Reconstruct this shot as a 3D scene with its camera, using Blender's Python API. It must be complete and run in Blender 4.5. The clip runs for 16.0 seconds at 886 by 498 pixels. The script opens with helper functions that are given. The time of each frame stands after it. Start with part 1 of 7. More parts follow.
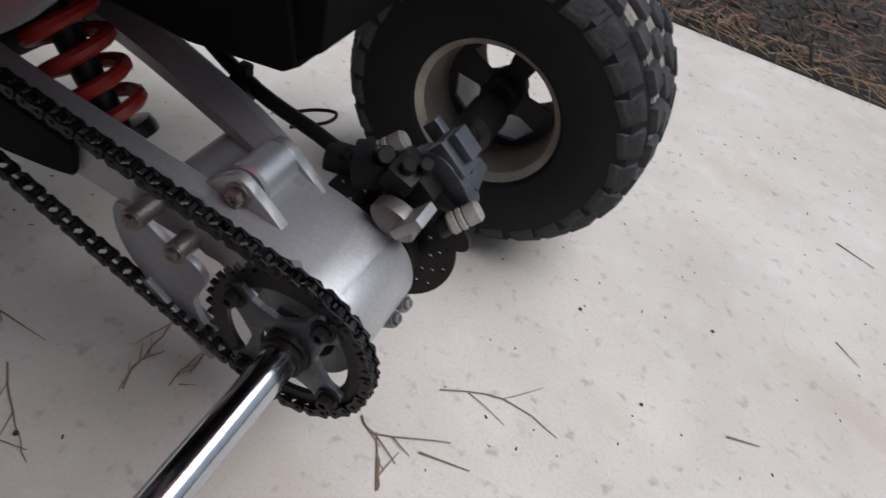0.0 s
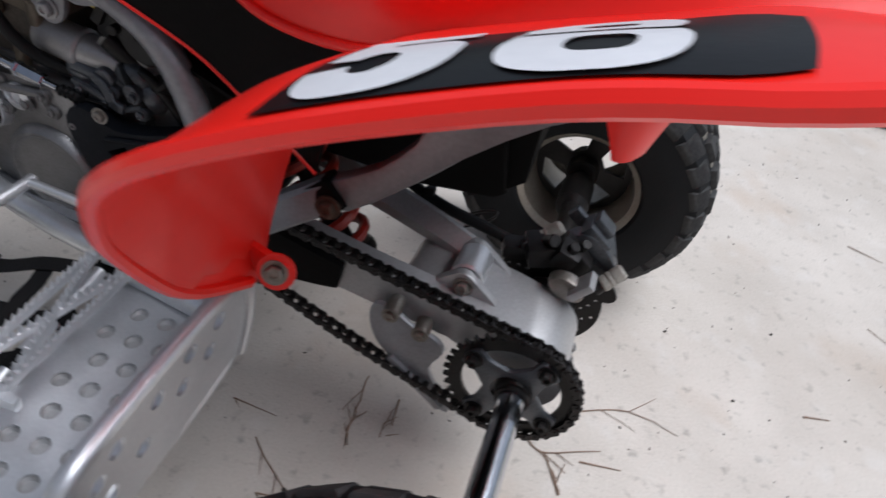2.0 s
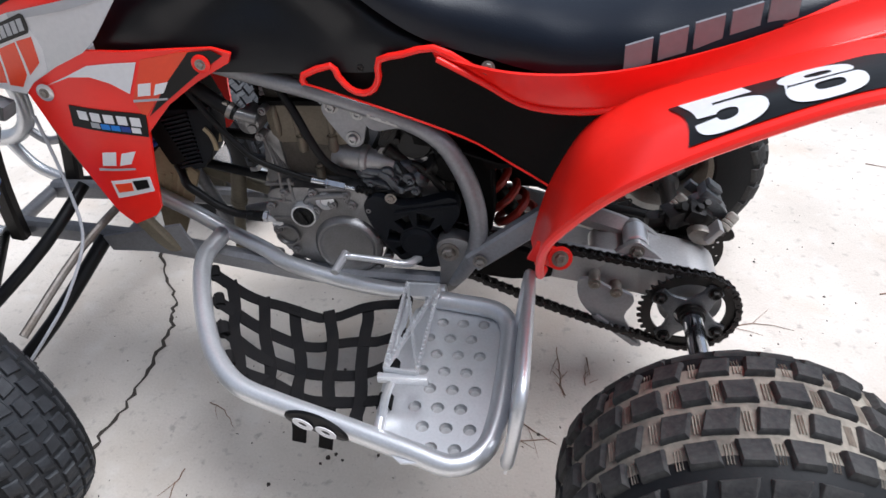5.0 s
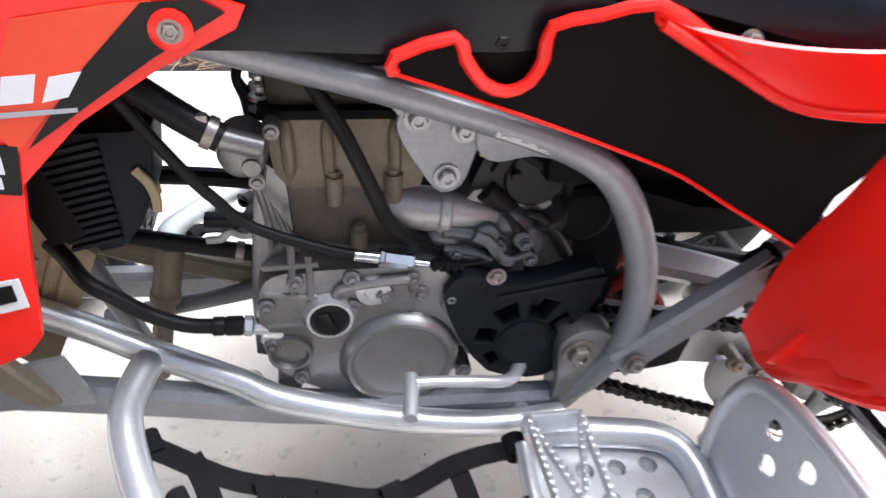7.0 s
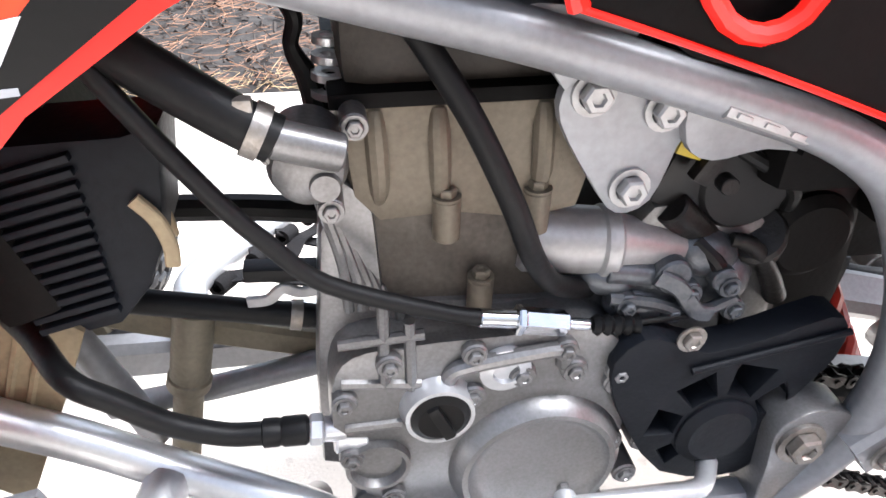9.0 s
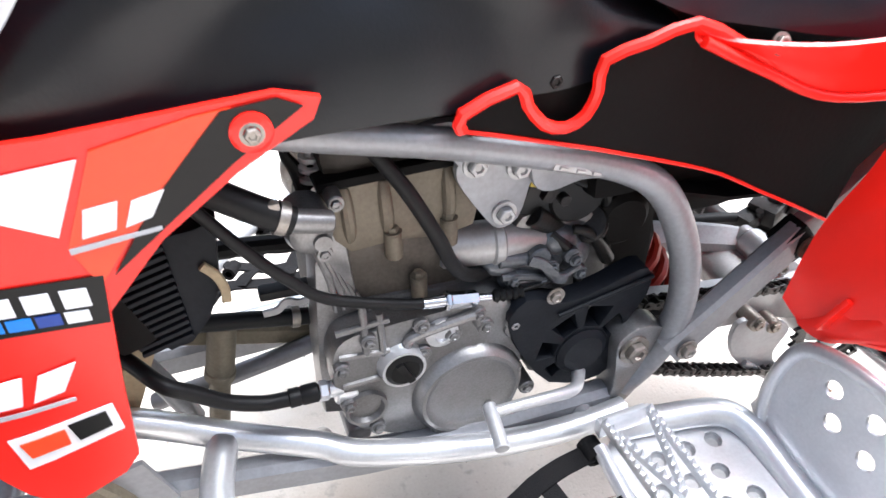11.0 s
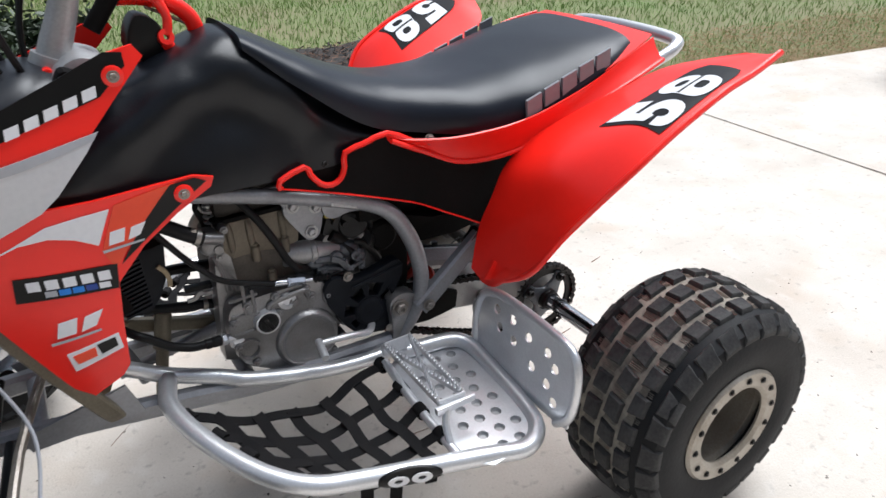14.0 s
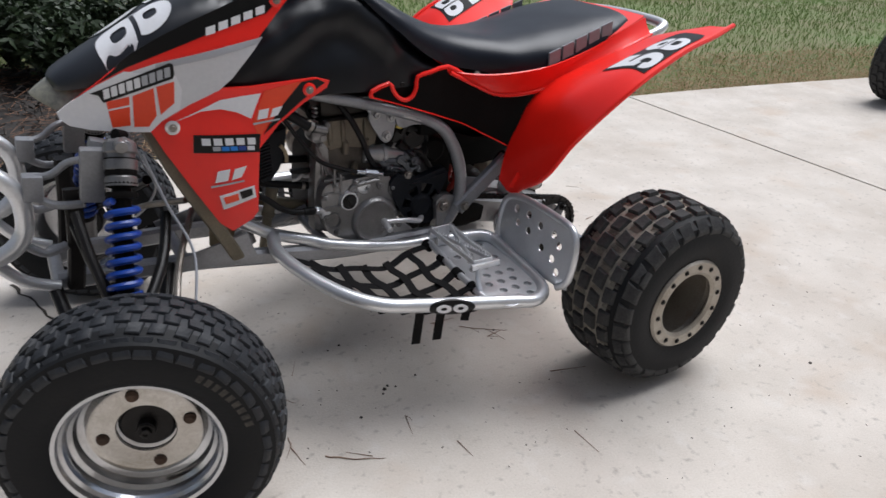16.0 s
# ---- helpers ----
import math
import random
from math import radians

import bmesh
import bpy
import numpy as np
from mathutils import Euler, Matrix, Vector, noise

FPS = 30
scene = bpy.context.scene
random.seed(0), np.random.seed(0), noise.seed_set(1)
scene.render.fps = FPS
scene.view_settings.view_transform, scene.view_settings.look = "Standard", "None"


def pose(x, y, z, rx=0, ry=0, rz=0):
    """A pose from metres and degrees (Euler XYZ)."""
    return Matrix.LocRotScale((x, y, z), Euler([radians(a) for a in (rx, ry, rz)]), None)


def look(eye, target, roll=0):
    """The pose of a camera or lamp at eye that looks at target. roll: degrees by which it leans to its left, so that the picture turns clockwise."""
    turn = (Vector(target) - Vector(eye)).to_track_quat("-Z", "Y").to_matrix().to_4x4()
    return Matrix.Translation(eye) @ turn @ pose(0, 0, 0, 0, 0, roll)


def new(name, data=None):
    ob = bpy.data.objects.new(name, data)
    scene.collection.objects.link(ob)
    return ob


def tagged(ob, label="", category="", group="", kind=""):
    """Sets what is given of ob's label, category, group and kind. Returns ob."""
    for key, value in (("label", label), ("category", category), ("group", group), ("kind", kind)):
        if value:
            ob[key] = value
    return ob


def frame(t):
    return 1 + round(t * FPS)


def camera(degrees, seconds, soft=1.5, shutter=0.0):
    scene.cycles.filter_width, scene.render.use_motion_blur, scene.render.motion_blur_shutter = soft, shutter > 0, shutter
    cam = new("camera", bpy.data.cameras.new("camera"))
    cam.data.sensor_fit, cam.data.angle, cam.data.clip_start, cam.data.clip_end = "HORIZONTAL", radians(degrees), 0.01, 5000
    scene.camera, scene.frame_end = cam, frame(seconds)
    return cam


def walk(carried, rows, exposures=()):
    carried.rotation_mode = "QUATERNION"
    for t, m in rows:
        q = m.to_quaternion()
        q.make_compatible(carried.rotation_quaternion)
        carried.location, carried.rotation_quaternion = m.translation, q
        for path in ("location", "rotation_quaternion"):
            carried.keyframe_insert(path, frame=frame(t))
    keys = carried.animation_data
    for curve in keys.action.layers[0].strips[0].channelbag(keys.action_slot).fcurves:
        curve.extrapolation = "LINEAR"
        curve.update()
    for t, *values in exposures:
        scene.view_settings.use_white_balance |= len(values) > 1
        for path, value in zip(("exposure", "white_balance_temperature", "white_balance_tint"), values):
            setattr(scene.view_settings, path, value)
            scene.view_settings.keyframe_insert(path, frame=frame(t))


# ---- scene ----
cam = camera(64.5, 16.0, soft=1.5, shutter=0.3)
PATH = [
    (0, (0.197, -0.448, 0.808), (-0.125, 0.974, -0.56), 17.4),
    (0.5, (0.178, -0.459, 0.827), (-0.277, 0.966, -0.501), 17.3),
    (1, (0.142, -0.55, 0.897), (-0.172, 0.972, -0.362), 18.0),
    (1.5, (0.107, -0.644, 0.957), (-0.148, 0.904, -0.284), 18.9),
    (2, (-0.008, -0.699, 0.97), (-0.304, 0.808, -0.313), 10.7),
    (2.5, (-0.143, -0.707, 0.971), (-0.431, 0.736, -0.383), 4.3),
    (3, (-0.21, -0.766, 1.01), (-0.356, 0.725, -0.315), 2.6),
    (3.5, (-0.274, -0.908, 1.101), (-0.17, 0.63, -0.173), 5.1),
    (4, (-0.303, -1.02, 1.155), (-0.243, 0.541, -0.094), 3.5),
    (4.5, (-0.298, -1.11, 1.169), (-0.47, 0.435, -0.089), -2.6),
    (4.7, (-0.25, -1.129, 1.173), (-0.555, 0.427, -0.047), -4.4),
    (6.8, (-0.672, -0.7, 0.968), (-0.512, 0.903, -0.21), 2.2),
    (7, (-0.713, -0.655, 0.939), (-0.361, 0.933, -0.225), 4.7),
    (7.5, (-0.762, -0.437, 0.83), (-0.434, 1.168, -0.316), 2.7),
    (8, (-0.767, -0.41, 0.81), (-0.468, 1.191, -0.351), 1.3),
    (8.5, (-0.764, -0.412, 0.813), (-0.459, 1.215, -0.31), 1.3),
    (8.7, (-0.763, -0.418, 0.813), (-0.456, 1.215, -0.298), 1.2),
    (10.8, (-0.807, -0.596, 0.944), (-0.386, 0.976, -0.218), -2.8),
    (11, (-0.831, -0.592, 0.99), (-0.285, 0.897, -0.228), -1.0),
    (11.5, (-0.86, -0.667, 1.087), (-0.273, 0.771, -0.173), 0.1),
    (12, (-0.877, -0.741, 1.121), (-0.235, 0.616, -0.2), -1.9),
    (12.5, (-0.899, -0.775, 1.159), (-0.16, 0.515, -0.18), -1.9),
    (13, (-0.924, -0.836, 1.185), (-0.102, 0.431, -0.126), -3.5),
    (13.5, (-0.917, -1.025, 1.198), (-0.04, 0.391, 0.09), -3.0),
    (14, (-0.977, -1.209, 1.207), (-0.074, 0.291, 0.24), -1.5),
    (14.5, (-1.136, -1.373, 1.178), (-0.144, 0.095, 0.251), -2.1),
    (15, (-1.204, -1.523, 1.174), (-0.235, -0.039, 0.247), -0.7),
    (15.5, (-1.263, -1.614, 1.163), (-0.291, -0.137, 0.229), 2.3),
    (16, (-1.349, -1.609, 1.172), (-0.407, -0.1, 0.26), 2.7),
]
EXPOSURES = [(0, -0.1, 5850, 10), (1.5, 0.05, 5850, 10), (2.5, 0.08, 5850, 10), (3.5, 0.35, 5830, 10), (4.7, 0.6, 5850, 10), (6.8, 1.4, 5900, 10), (7.5, 1.98, 5970, 10), (8.7, 2.48, 5980, 10), (10.8, 2.2, 5940, 10), (11.5, 2.05, 5900, 8), (12.5, 1.6, 5900, 8), (13.2, 1.32, 5900, 8), (14.2, 0.53, 5980, 8), (16, 0.17, 6030, 10)]
walk(cam, [(t, look(eye, target, roll)) for t, eye, target, roll in PATH], EXPOSURES)

# ---- light: an overcast day, one broad soft sun ----
world = bpy.data.worlds.new("overcast_sky")
scene.world = world
world.use_nodes = True
wn = world.node_tree.nodes
sky = wn.new("ShaderNodeTexSky")
sky.sky_type, sky.sun_disc = "NISHITA", False
sky.sun_elevation, sky.sun_rotation = radians(62), radians(75)
sky.air_density, sky.dust_density, sky.ozone_density = 1.0, 4.0, 1.0
grey = wn.new("ShaderNodeHueSaturation")
grey.inputs["Saturation"].default_value = 0.45
world.node_tree.links.new(sky.outputs[0], grey.inputs["Color"])
world.node_tree.links.new(grey.outputs[0], wn["Background"].inputs["Color"])
wn["Background"].inputs["Strength"].default_value = 0.07
sun_data = bpy.data.lights.new("sun", "SUN")
sun_data.energy, sun_data.angle, sun_data.color = 3.1, radians(50), (1.0, 0.97, 0.94)
sun = new("sun", sun_data)
sun.matrix_world = look((2.4, 0.6, 5.0), (0, 0, 0))


# ---- materials ----
def material(name, colour, rough=0.5, metal=0.0, second=None, scale=8.0, fine=120.0, bump=0.15, wear=0.5, coat=0.0, spec=0.5):
    """A surface of two tones mixed by coarse and fine noise, with uneven gloss and a fine relief."""
    m = bpy.data.materials.new(name)
    m.use_nodes = True
    n, ln = m.node_tree.nodes, m.node_tree.links
    bsdf = n["Principled BSDF"]
    second = second or tuple(c * 0.72 for c in colour)
    at = n.new("ShaderNodeTexCoord")
    coarse, grain = n.new("ShaderNodeTexNoise"), n.new("ShaderNodeTexNoise")
    coarse.inputs["Scale"].default_value, coarse.inputs["Detail"].default_value = scale, 6
    grain.inputs["Scale"].default_value, grain.inputs["Detail"].default_value = fine, 4
    for tex in (coarse, grain):
        ln.new(at.outputs["Object"], tex.inputs["Vector"])
    blend = n.new("ShaderNodeMath")
    blend.operation = "MULTIPLY_ADD"
    blend.inputs[1].default_value = 0.65
    half = n.new("ShaderNodeMath")
    half.operation = "MULTIPLY"
    half.inputs[1].default_value = 0.35
    ln.new(grain.outputs["Fac"], half.inputs[0])
    ln.new(coarse.outputs["Fac"], blend.inputs[0])
    ln.new(half.outputs[0], blend.inputs[2])
    ramp = n.new("ShaderNodeValToRGB")
    ramp.color_ramp.elements[0].position, ramp.color_ramp.elements[1].position = 0.5 - 0.16, 0.5 + 0.16
    ramp.color_ramp.elements[0].color, ramp.color_ramp.elements[1].color = (*second, 1), (*colour, 1)
    ln.new(blend.outputs[0], ramp.inputs["Fac"])
    ln.new(ramp.outputs["Color"], bsdf.inputs["Base Color"])
    gloss = n.new("ShaderNodeMapRange")
    gloss.inputs["To Min"].default_value, gloss.inputs["To Max"].default_value = min(1, rough * (1 + wear * 0.4)), rough * (1 - wear * 0.4)
    ln.new(blend.outputs[0], gloss.inputs["Value"])
    ln.new(gloss.outputs[0], bsdf.inputs["Roughness"])
    bsdf.inputs["Metallic"].default_value = metal
    bsdf.inputs["Coat Weight"].default_value = coat
    bsdf.inputs["Coat Roughness"].default_value = 0.15
    bsdf.inputs["Specular IOR Level"].default_value = spec
    relief = n.new("ShaderNodeBump")
    relief.inputs["Strength"].default_value, relief.inputs["Distance"].default_value = bump, 0.002
    ln.new(grain.outputs["Fac"], relief.inputs["Height"])
    ln.new(relief.outputs["Normal"], bsdf.inputs["Normal"])
    return m


RED = material("red_plastic", (0.95, 0.017, 0.008), 0.34, second=(0.90, 0.014, 0.006), scale=3, fine=60, bump=0.04, coat=0.20, spec=0.42)
ORANGE = material("orange_red_sticker", (0.84, 0.062, 0.012), 0.35, second=(0.76, 0.050, 0.010), scale=4, bump=0.03)
BLACK = material("black_plastic", (0.0035, 0.0035, 0.004), 0.33, second=(0.006, 0.0057, 0.0057), scale=5, fine=160, bump=0.05, spec=0.26)
MATT = material("matt_black_plastic", (0.005, 0.0048, 0.0048), 0.55, second=(0.009, 0.0082, 0.008), scale=7, fine=200, bump=0.15, spec=0.06)
HOODBLACK = material("glossy_black_hood", (0.011, 0.0125, 0.017), 0.36, second=(0.016, 0.018, 0.023), scale=5, fine=160, bump=0.05, spec=0.55)
VINYL = material("seat_vinyl", (0.006, 0.009, 0.016), 0.34, second=(0.008, 0.011, 0.018), scale=5, fine=420, bump=0.15, spec=0.30)
TANKVINYL = material("tank_vinyl", (0.003, 0.004, 0.0065), 0.30, second=(0.005, 0.006, 0.0085), scale=5, fine=300, bump=0.12, spec=0.36)
WHITE = material("white_sticker", (0.80, 0.80, 0.82), 0.35, second=(0.70, 0.70, 0.73), scale=4, bump=0.03)
GREYST = material("pale_grey_sticker", (0.42, 0.43, 0.46), 0.35, second=(0.36, 0.37, 0.4), scale=4, bump=0.03)
SEATGREY = material("grey_seat_print", (0.22, 0.225, 0.24), 0.5, second=(0.17, 0.175, 0.19), scale=4, bump=0.03)
BLUE = material("blue_paint", (0.008, 0.048, 0.30), 0.35, second=(0.007, 0.035, 0.22), scale=9)
SKYBLUE = material("bright_blue_sticker", (0.01, 0.22, 0.75), 0.4, bump=0.02)
SPRINGRED = material("red_spring_paint", (0.40, 0.025, 0.012), 0.4, second=(0.25, 0.018, 0.010), scale=20)
FRAME = material("silver_grey_paint", (0.30, 0.307, 0.325), 0.38, 0.35, second=(0.205, 0.205, 0.216), scale=9, fine=180, bump=0.08)
ALLOY = material("brushed_aluminium", (0.74, 0.75, 0.77), 0.33, 0.7, second=(0.60, 0.61, 0.63), scale=12, fine=240, bump=0.12)
CAST = material("cast_aluminium", (0.265, 0.262, 0.265), 0.34, 0.6, second=(0.15, 0.145, 0.142), scale=14, fine=420, bump=0.07)
GEARCAST = material("blue_grey_casting", (0.15, 0.16, 0.175), 0.36, 0.55, second=(0.06, 0.064, 0.072), scale=16, fine=300, bump=0.2)
TANCAST = material("dusty_cast_cylinder", (0.225, 0.192, 0.145), 0.55, 0.3, second=(0.14, 0.118, 0.088), scale=7, fine=260, bump=0.15)
# cast metal with the shade under the tank worked into its colour
DARKCAST = material("shade_dark_casting", (0.042, 0.034, 0.028), 0.55, 0.3, second=(0.02, 0.017, 0.014), scale=12, fine=260, bump=0.3)
CHROME = material("chromed_steel", (0.62, 0.64, 0.68), 0.14, 1.0, second=(0.5, 0.52, 0.56), scale=18, bump=0.05)
STEEL = material("worn_steel", (0.33, 0.31, 0.29), 0.42, 0.8, second=(0.2, 0.17, 0.14), scale=24, fine=300, bump=0.25)
DARKSTEEL = material("oily_dark_steel", (0.022, 0.020, 0.020), 0.4, 0.4, second=(0.012, 0.011, 0.010), scale=24, fine=300, bump=0.25, spec=0.3)
BLUEBLACK = material("dusty_blue_black_plastic", (0.010, 0.012, 0.0165), 0.5, second=(0.0055, 0.0065, 0.009), scale=14, fine=200, bump=0.2, spec=0.16)
PALEGREY = material("pale_silver_sticker", (0.64, 0.64, 0.66), 0.3, second=(0.54, 0.545, 0.57), scale=3, bump=0.03)
TAN = material("dusty_tan_plastic", (0.42, 0.34, 0.21), 0.7, second=(0.27, 0.215, 0.135), scale=18, fine=220, bump=0.3)
BOOT = material("pale_dusty_rubber", (0.36, 0.34, 0.30), 0.6, second=(0.22, 0.205, 0.18), scale=40, fine=300, bump=0.3)
CHAINMAT = material("oily_chain_steel", (0.035, 0.032, 0.032), 0.33, 0.7, second=(0.02, 0.018, 0.018), scale=60, bump=0.2)
RUBBER = material("tyre_rubber", (0.028, 0.028, 0.030), 0.62, second=(0.074, 0.073, 0.071), scale=22, fine=150, bump=0.6, spec=0.08)
DUST = material("dusty_tread_grooves", (0.31, 0.28, 0.23), 0.9, second=(0.10, 0.092, 0.078), scale=14, fine=90, bump=0.6)
HOSE = material("black_rubber_hose", (0.005, 0.005, 0.006), 0.45, second=(0.010, 0.010, 0.010), scale=18, fine=200, spec=0.2)
WEB = material("black_nylon_webbing", (0.007, 0.007, 0.008), 0.8, second=(0.013, 0.012, 0.012), scale=30, fine=600, bump=0.5, spec=0.1)
RIMALU = material("dull_rim_aluminium", (0.43, 0.40, 0.35), 0.42, 0.6, second=(0.29, 0.255, 0.21), scale=14, fine=200, bump=0.15)
RUST = material("rusty_steel", (0.11, 0.065, 0.04), 0.8, 0.2, second=(0.06, 0.04, 0.03), scale=40, fine=300, bump=0.4)
LENS = material("yellowed_lamp_lens", (0.34, 0.33, 0.26), 0.18, second=(0.13, 0.13, 0.12), scale=26)
BRONZE = material("muddy_frame_paint", (0.24, 0.21, 0.15), 0.5, 0.3, second=(0.15, 0.13, 0.095), scale=14, fine=240, bump=0.25)
TYREBLACK = material("black_tyre_wall", (0.006, 0.0068, 0.0085), 0.6, second=(0.011, 0.0115, 0.0125), scale=14, fine=150, bump=0.3, spec=0.2)
FADED = material("faded_tyre_print", (0.06, 0.052, 0.042), 0.7, second=(0.02, 0.018, 0.016), scale=60)
DULLALU = material("dull_aluminium", (0.47, 0.47, 0.475), 0.42, 0.5, second=(0.34, 0.335, 0.335), scale=10, fine=240, bump=0.12)
CYLCAST = material("stained_cylinder_wall", (0.135, 0.117, 0.098), 0.55, 0.35, second=(0.065, 0.055, 0.046), scale=16, fine=240, bump=0.2)
FRONTRUBBER = material("blue_grey_tread_rubber", (0.030, 0.033, 0.038), 0.55, second=(0.014, 0.015, 0.018), scale=18, fine=160, bump=0.5, spec=0.3)
WHEELFACE = material("stained_polished_wheel_face", (0.58, 0.56, 0.53), 0.24, 0.95, second=(0.36, 0.33, 0.29), scale=16, fine=160, bump=0.05)
POLISHED = material("polished_rim_aluminium", (0.62, 0.63, 0.65), 0.19, 0.95, second=(0.47, 0.47, 0.48), scale=12, fine=200, bump=0.04)
YELLOW = material("yellow_tag", (0.55, 0.42, 0.03), 0.5)


# ---- shapes ----
def V(*a):
    return Vector(a)


def curve(pts, n=6, closed=False):
    """A smooth line through the points."""
    p = [Vector(q) for q in pts]
    if n <= 1 or len(p) < 3:
        return p
    out, k = [], len(p)
    for i in range(k if closed else k - 1):
        a, b, c, d = (p[(i + j) % k] if closed else p[min(max(i + j, 0), k - 1)] for j in (-1, 0, 1, 2))
        for s in range(n):
            t = s / n
            out.append(0.5 * (2 * b + (c - a) * t + (2 * a - 5 * b + 4 * c - d) * t * t + (3 * b - a - 3 * c + d) * t ** 3))
    return out if closed else out + [p[-1]]


def sweep(bm, pts, r, seg=10, n=6, closed=False, profile=None, up=None):
    """A tube, or a bar of the given profile, along a smooth line. r: one radius, or one for each given point."""
    line = curve(pts, n, closed)
    k = len(line)
    radii = [r] * k if not isinstance(r, (list, tuple)) else [float(np.interp(i / (k - 1) * (len(r) - 1), range(len(r)), r)) for i in range(k)]
    profile = profile or [(math.cos(2 * math.pi * i / seg), math.sin(2 * math.pi * i / seg)) for i in range(seg)]
    side, rings = None, []
    for i, c in enumerate(line):
        tang = (line[(i + 1) % k] - line[i - 1]) if closed else (line[min(i + 1, k - 1)] - line[max(i - 1, 0)])
        tang.normalize()
        if up is not None:
            side = Vector(up).cross(tang)
        elif side is None:
            side = tang.orthogonal()
        side = (side - tang * side.dot(tang)).normalized()
        over = tang.cross(side)
        rings.append([bm.verts.new(c + (side * a + over * b) * radii[i]) for a, b in profile])
    m = len(profile)
    for i in range(k if closed else k - 1):
        a, b = rings[i], rings[(i + 1) % k]
        for j in range(m):
            bm.faces.new((a[j], a[(j + 1) % m], b[(j + 1) % m], b[j]))
    if not closed:
        bm.faces.new(rings[0][::-1])
        bm.faces.new(rings[-1])
    return bm


def bar(w, h, c=0.2):
    """A rectangular profile w by h with cut corners."""
    w, h = w / 2, h / 2
    b = min(w, h) * c * 2
    return [(w, -h + b), (w, h - b), (w - b, h), (-w + b, h), (-w, h - b), (-w, -h + b), (-w + b, -h), (w - b, -h)]


def lathe(bm, prof, seg=32, at=(0, 0, 0), axis=(0, 1, 0), slots=None, closed=False):
    """Turns a profile of (radius, along) round an axis."""
    axis = Vector(axis).normalized()
    u = axis.orthogonal().normalized() if abs(axis.y) < 0.99 else V(1, 0, 0)
    w = axis.cross(u)
    at = Vector(at)
    rings = []
    for r, s in prof:
        rings.append([bm.verts.new(at + axis * s + (u * math.cos(2 * math.pi * i / seg) + w * math.sin(2 * math.pi * i / seg)) * max(r, 1e-5)) for i in range(seg)])
    k = len(prof)
    for i in range(k if closed else k - 1):
        a, b = rings[i], rings[(i + 1) % k]
        for j in range(seg):
            f = bm.faces.new((a[j], b[j], b[(j + 1) % seg], a[(j + 1) % seg]))
            f.material_index = slots[i] if slots else 0
    return bm


def cyl(bm, a, b, r, r2=None, seg=16, edge=None):
    """A solid round bar from a to b with chamfered ends."""
    a, b = Vector(a), Vector(b)
    r2 = r if r2 is None else r2
    h = (b - a).length
    e = min(0.12 * min(r, r2), h * 0.2) if edge is None else edge
    return lathe(bm, [(0, 0), (r - e, 0), (r, e), (r2, h - e), (r2 - e, h), (0, h)], seg, a, b - a)


def bolt(bm, at, axis, r=0.008, h=0.006):
    """A hexagon head on a washer."""
    at, axis = Vector(at), Vector(axis).normalized()
    lathe(bm, [(0, 0), (r * 1.45, 0), (r * 1.45, h * 0.25), (r, h * 0.25)], 16, at, axis)
    lathe(bm, [(r, h * 0.2), (r, h * 0.85), (r * 0.85, h), (r * 0.5, h), (r * 0.4, h * 0.75), (0, h * 0.75)], 6, at, axis)
    return bm


def box(bm, at, size, edge=0.004, turn=None):
    m = Matrix.LocRotScale(Vector(at), Euler([radians(t) for t in turn]) if turn else None, Vector(size))
    made = bmesh.ops.create_cube(bm, size=1, matrix=m)
    if edge:
        edges = list({e for v in made["verts"] for e in v.link_edges})
        bmesh.ops.bevel(bm, geom=edges, offset=edge, segments=2, affect="EDGES", profile=0.7)
    return bm


def plate(bm, outline, holes=(), y0=0.0, y1=0.004, place=None, edge=0.0):
    """A flat plate with holes, cut in x and z and thick in y; place lays each point elsewhere."""
    loops = []
    for loop in (outline, *holes):
        vs = [bm.verts.new((x, y0, z)) for x, z in loop]
        loops.append([bm.edges.new((vs[i], vs[(i + 1) % len(vs)])) for i in range(len(vs))])
    made = bmesh.ops.triangle_fill(bm, use_beauty=True, use_dissolve=False, edges=[e for lp in loops for e in lp])
    faces = [g for g in made["geom"] if isinstance(g, bmesh.types.BMFace)]
    for f in faces:
        f.normal_update()
        if f.normal.y > 0:
            f.normal_flip()
    back = bmesh.ops.extrude_face_region(bm, geom=faces, use_keep_orig=True)
    vs = [g for g in back["geom"] if isinstance(g, bmesh.types.BMVert)]
    for v in vs:
        v.co.y = y1
    if place:
        for v in {v for f in faces for v in f.verts} | set(vs):
            v.co = place(v.co.copy())
    if edge:
        front = {v for f in faces for v in f.verts}
        rim = [e for e in bm.edges if e.verts[0] in front and e.verts[1] in front and len(e.link_faces) == 2 and e.calc_face_angle(0) > 0.8]
        bmesh.ops.bevel(bm, geom=rim, offset=edge, segments=2, affect="EDGES", profile=0.6)
    return bm


def ring(x, z, r, n=12, start=0.0):
    return [(x + r * math.cos(2 * math.pi * i / n + start), z + r * math.sin(2 * math.pi * i / n + start)) for i in range(n)]


def rounded(pts, n=4):
    return [(p.x, p.z) for p in curve([(x, 0, z) for x, z in pts], n, True)]


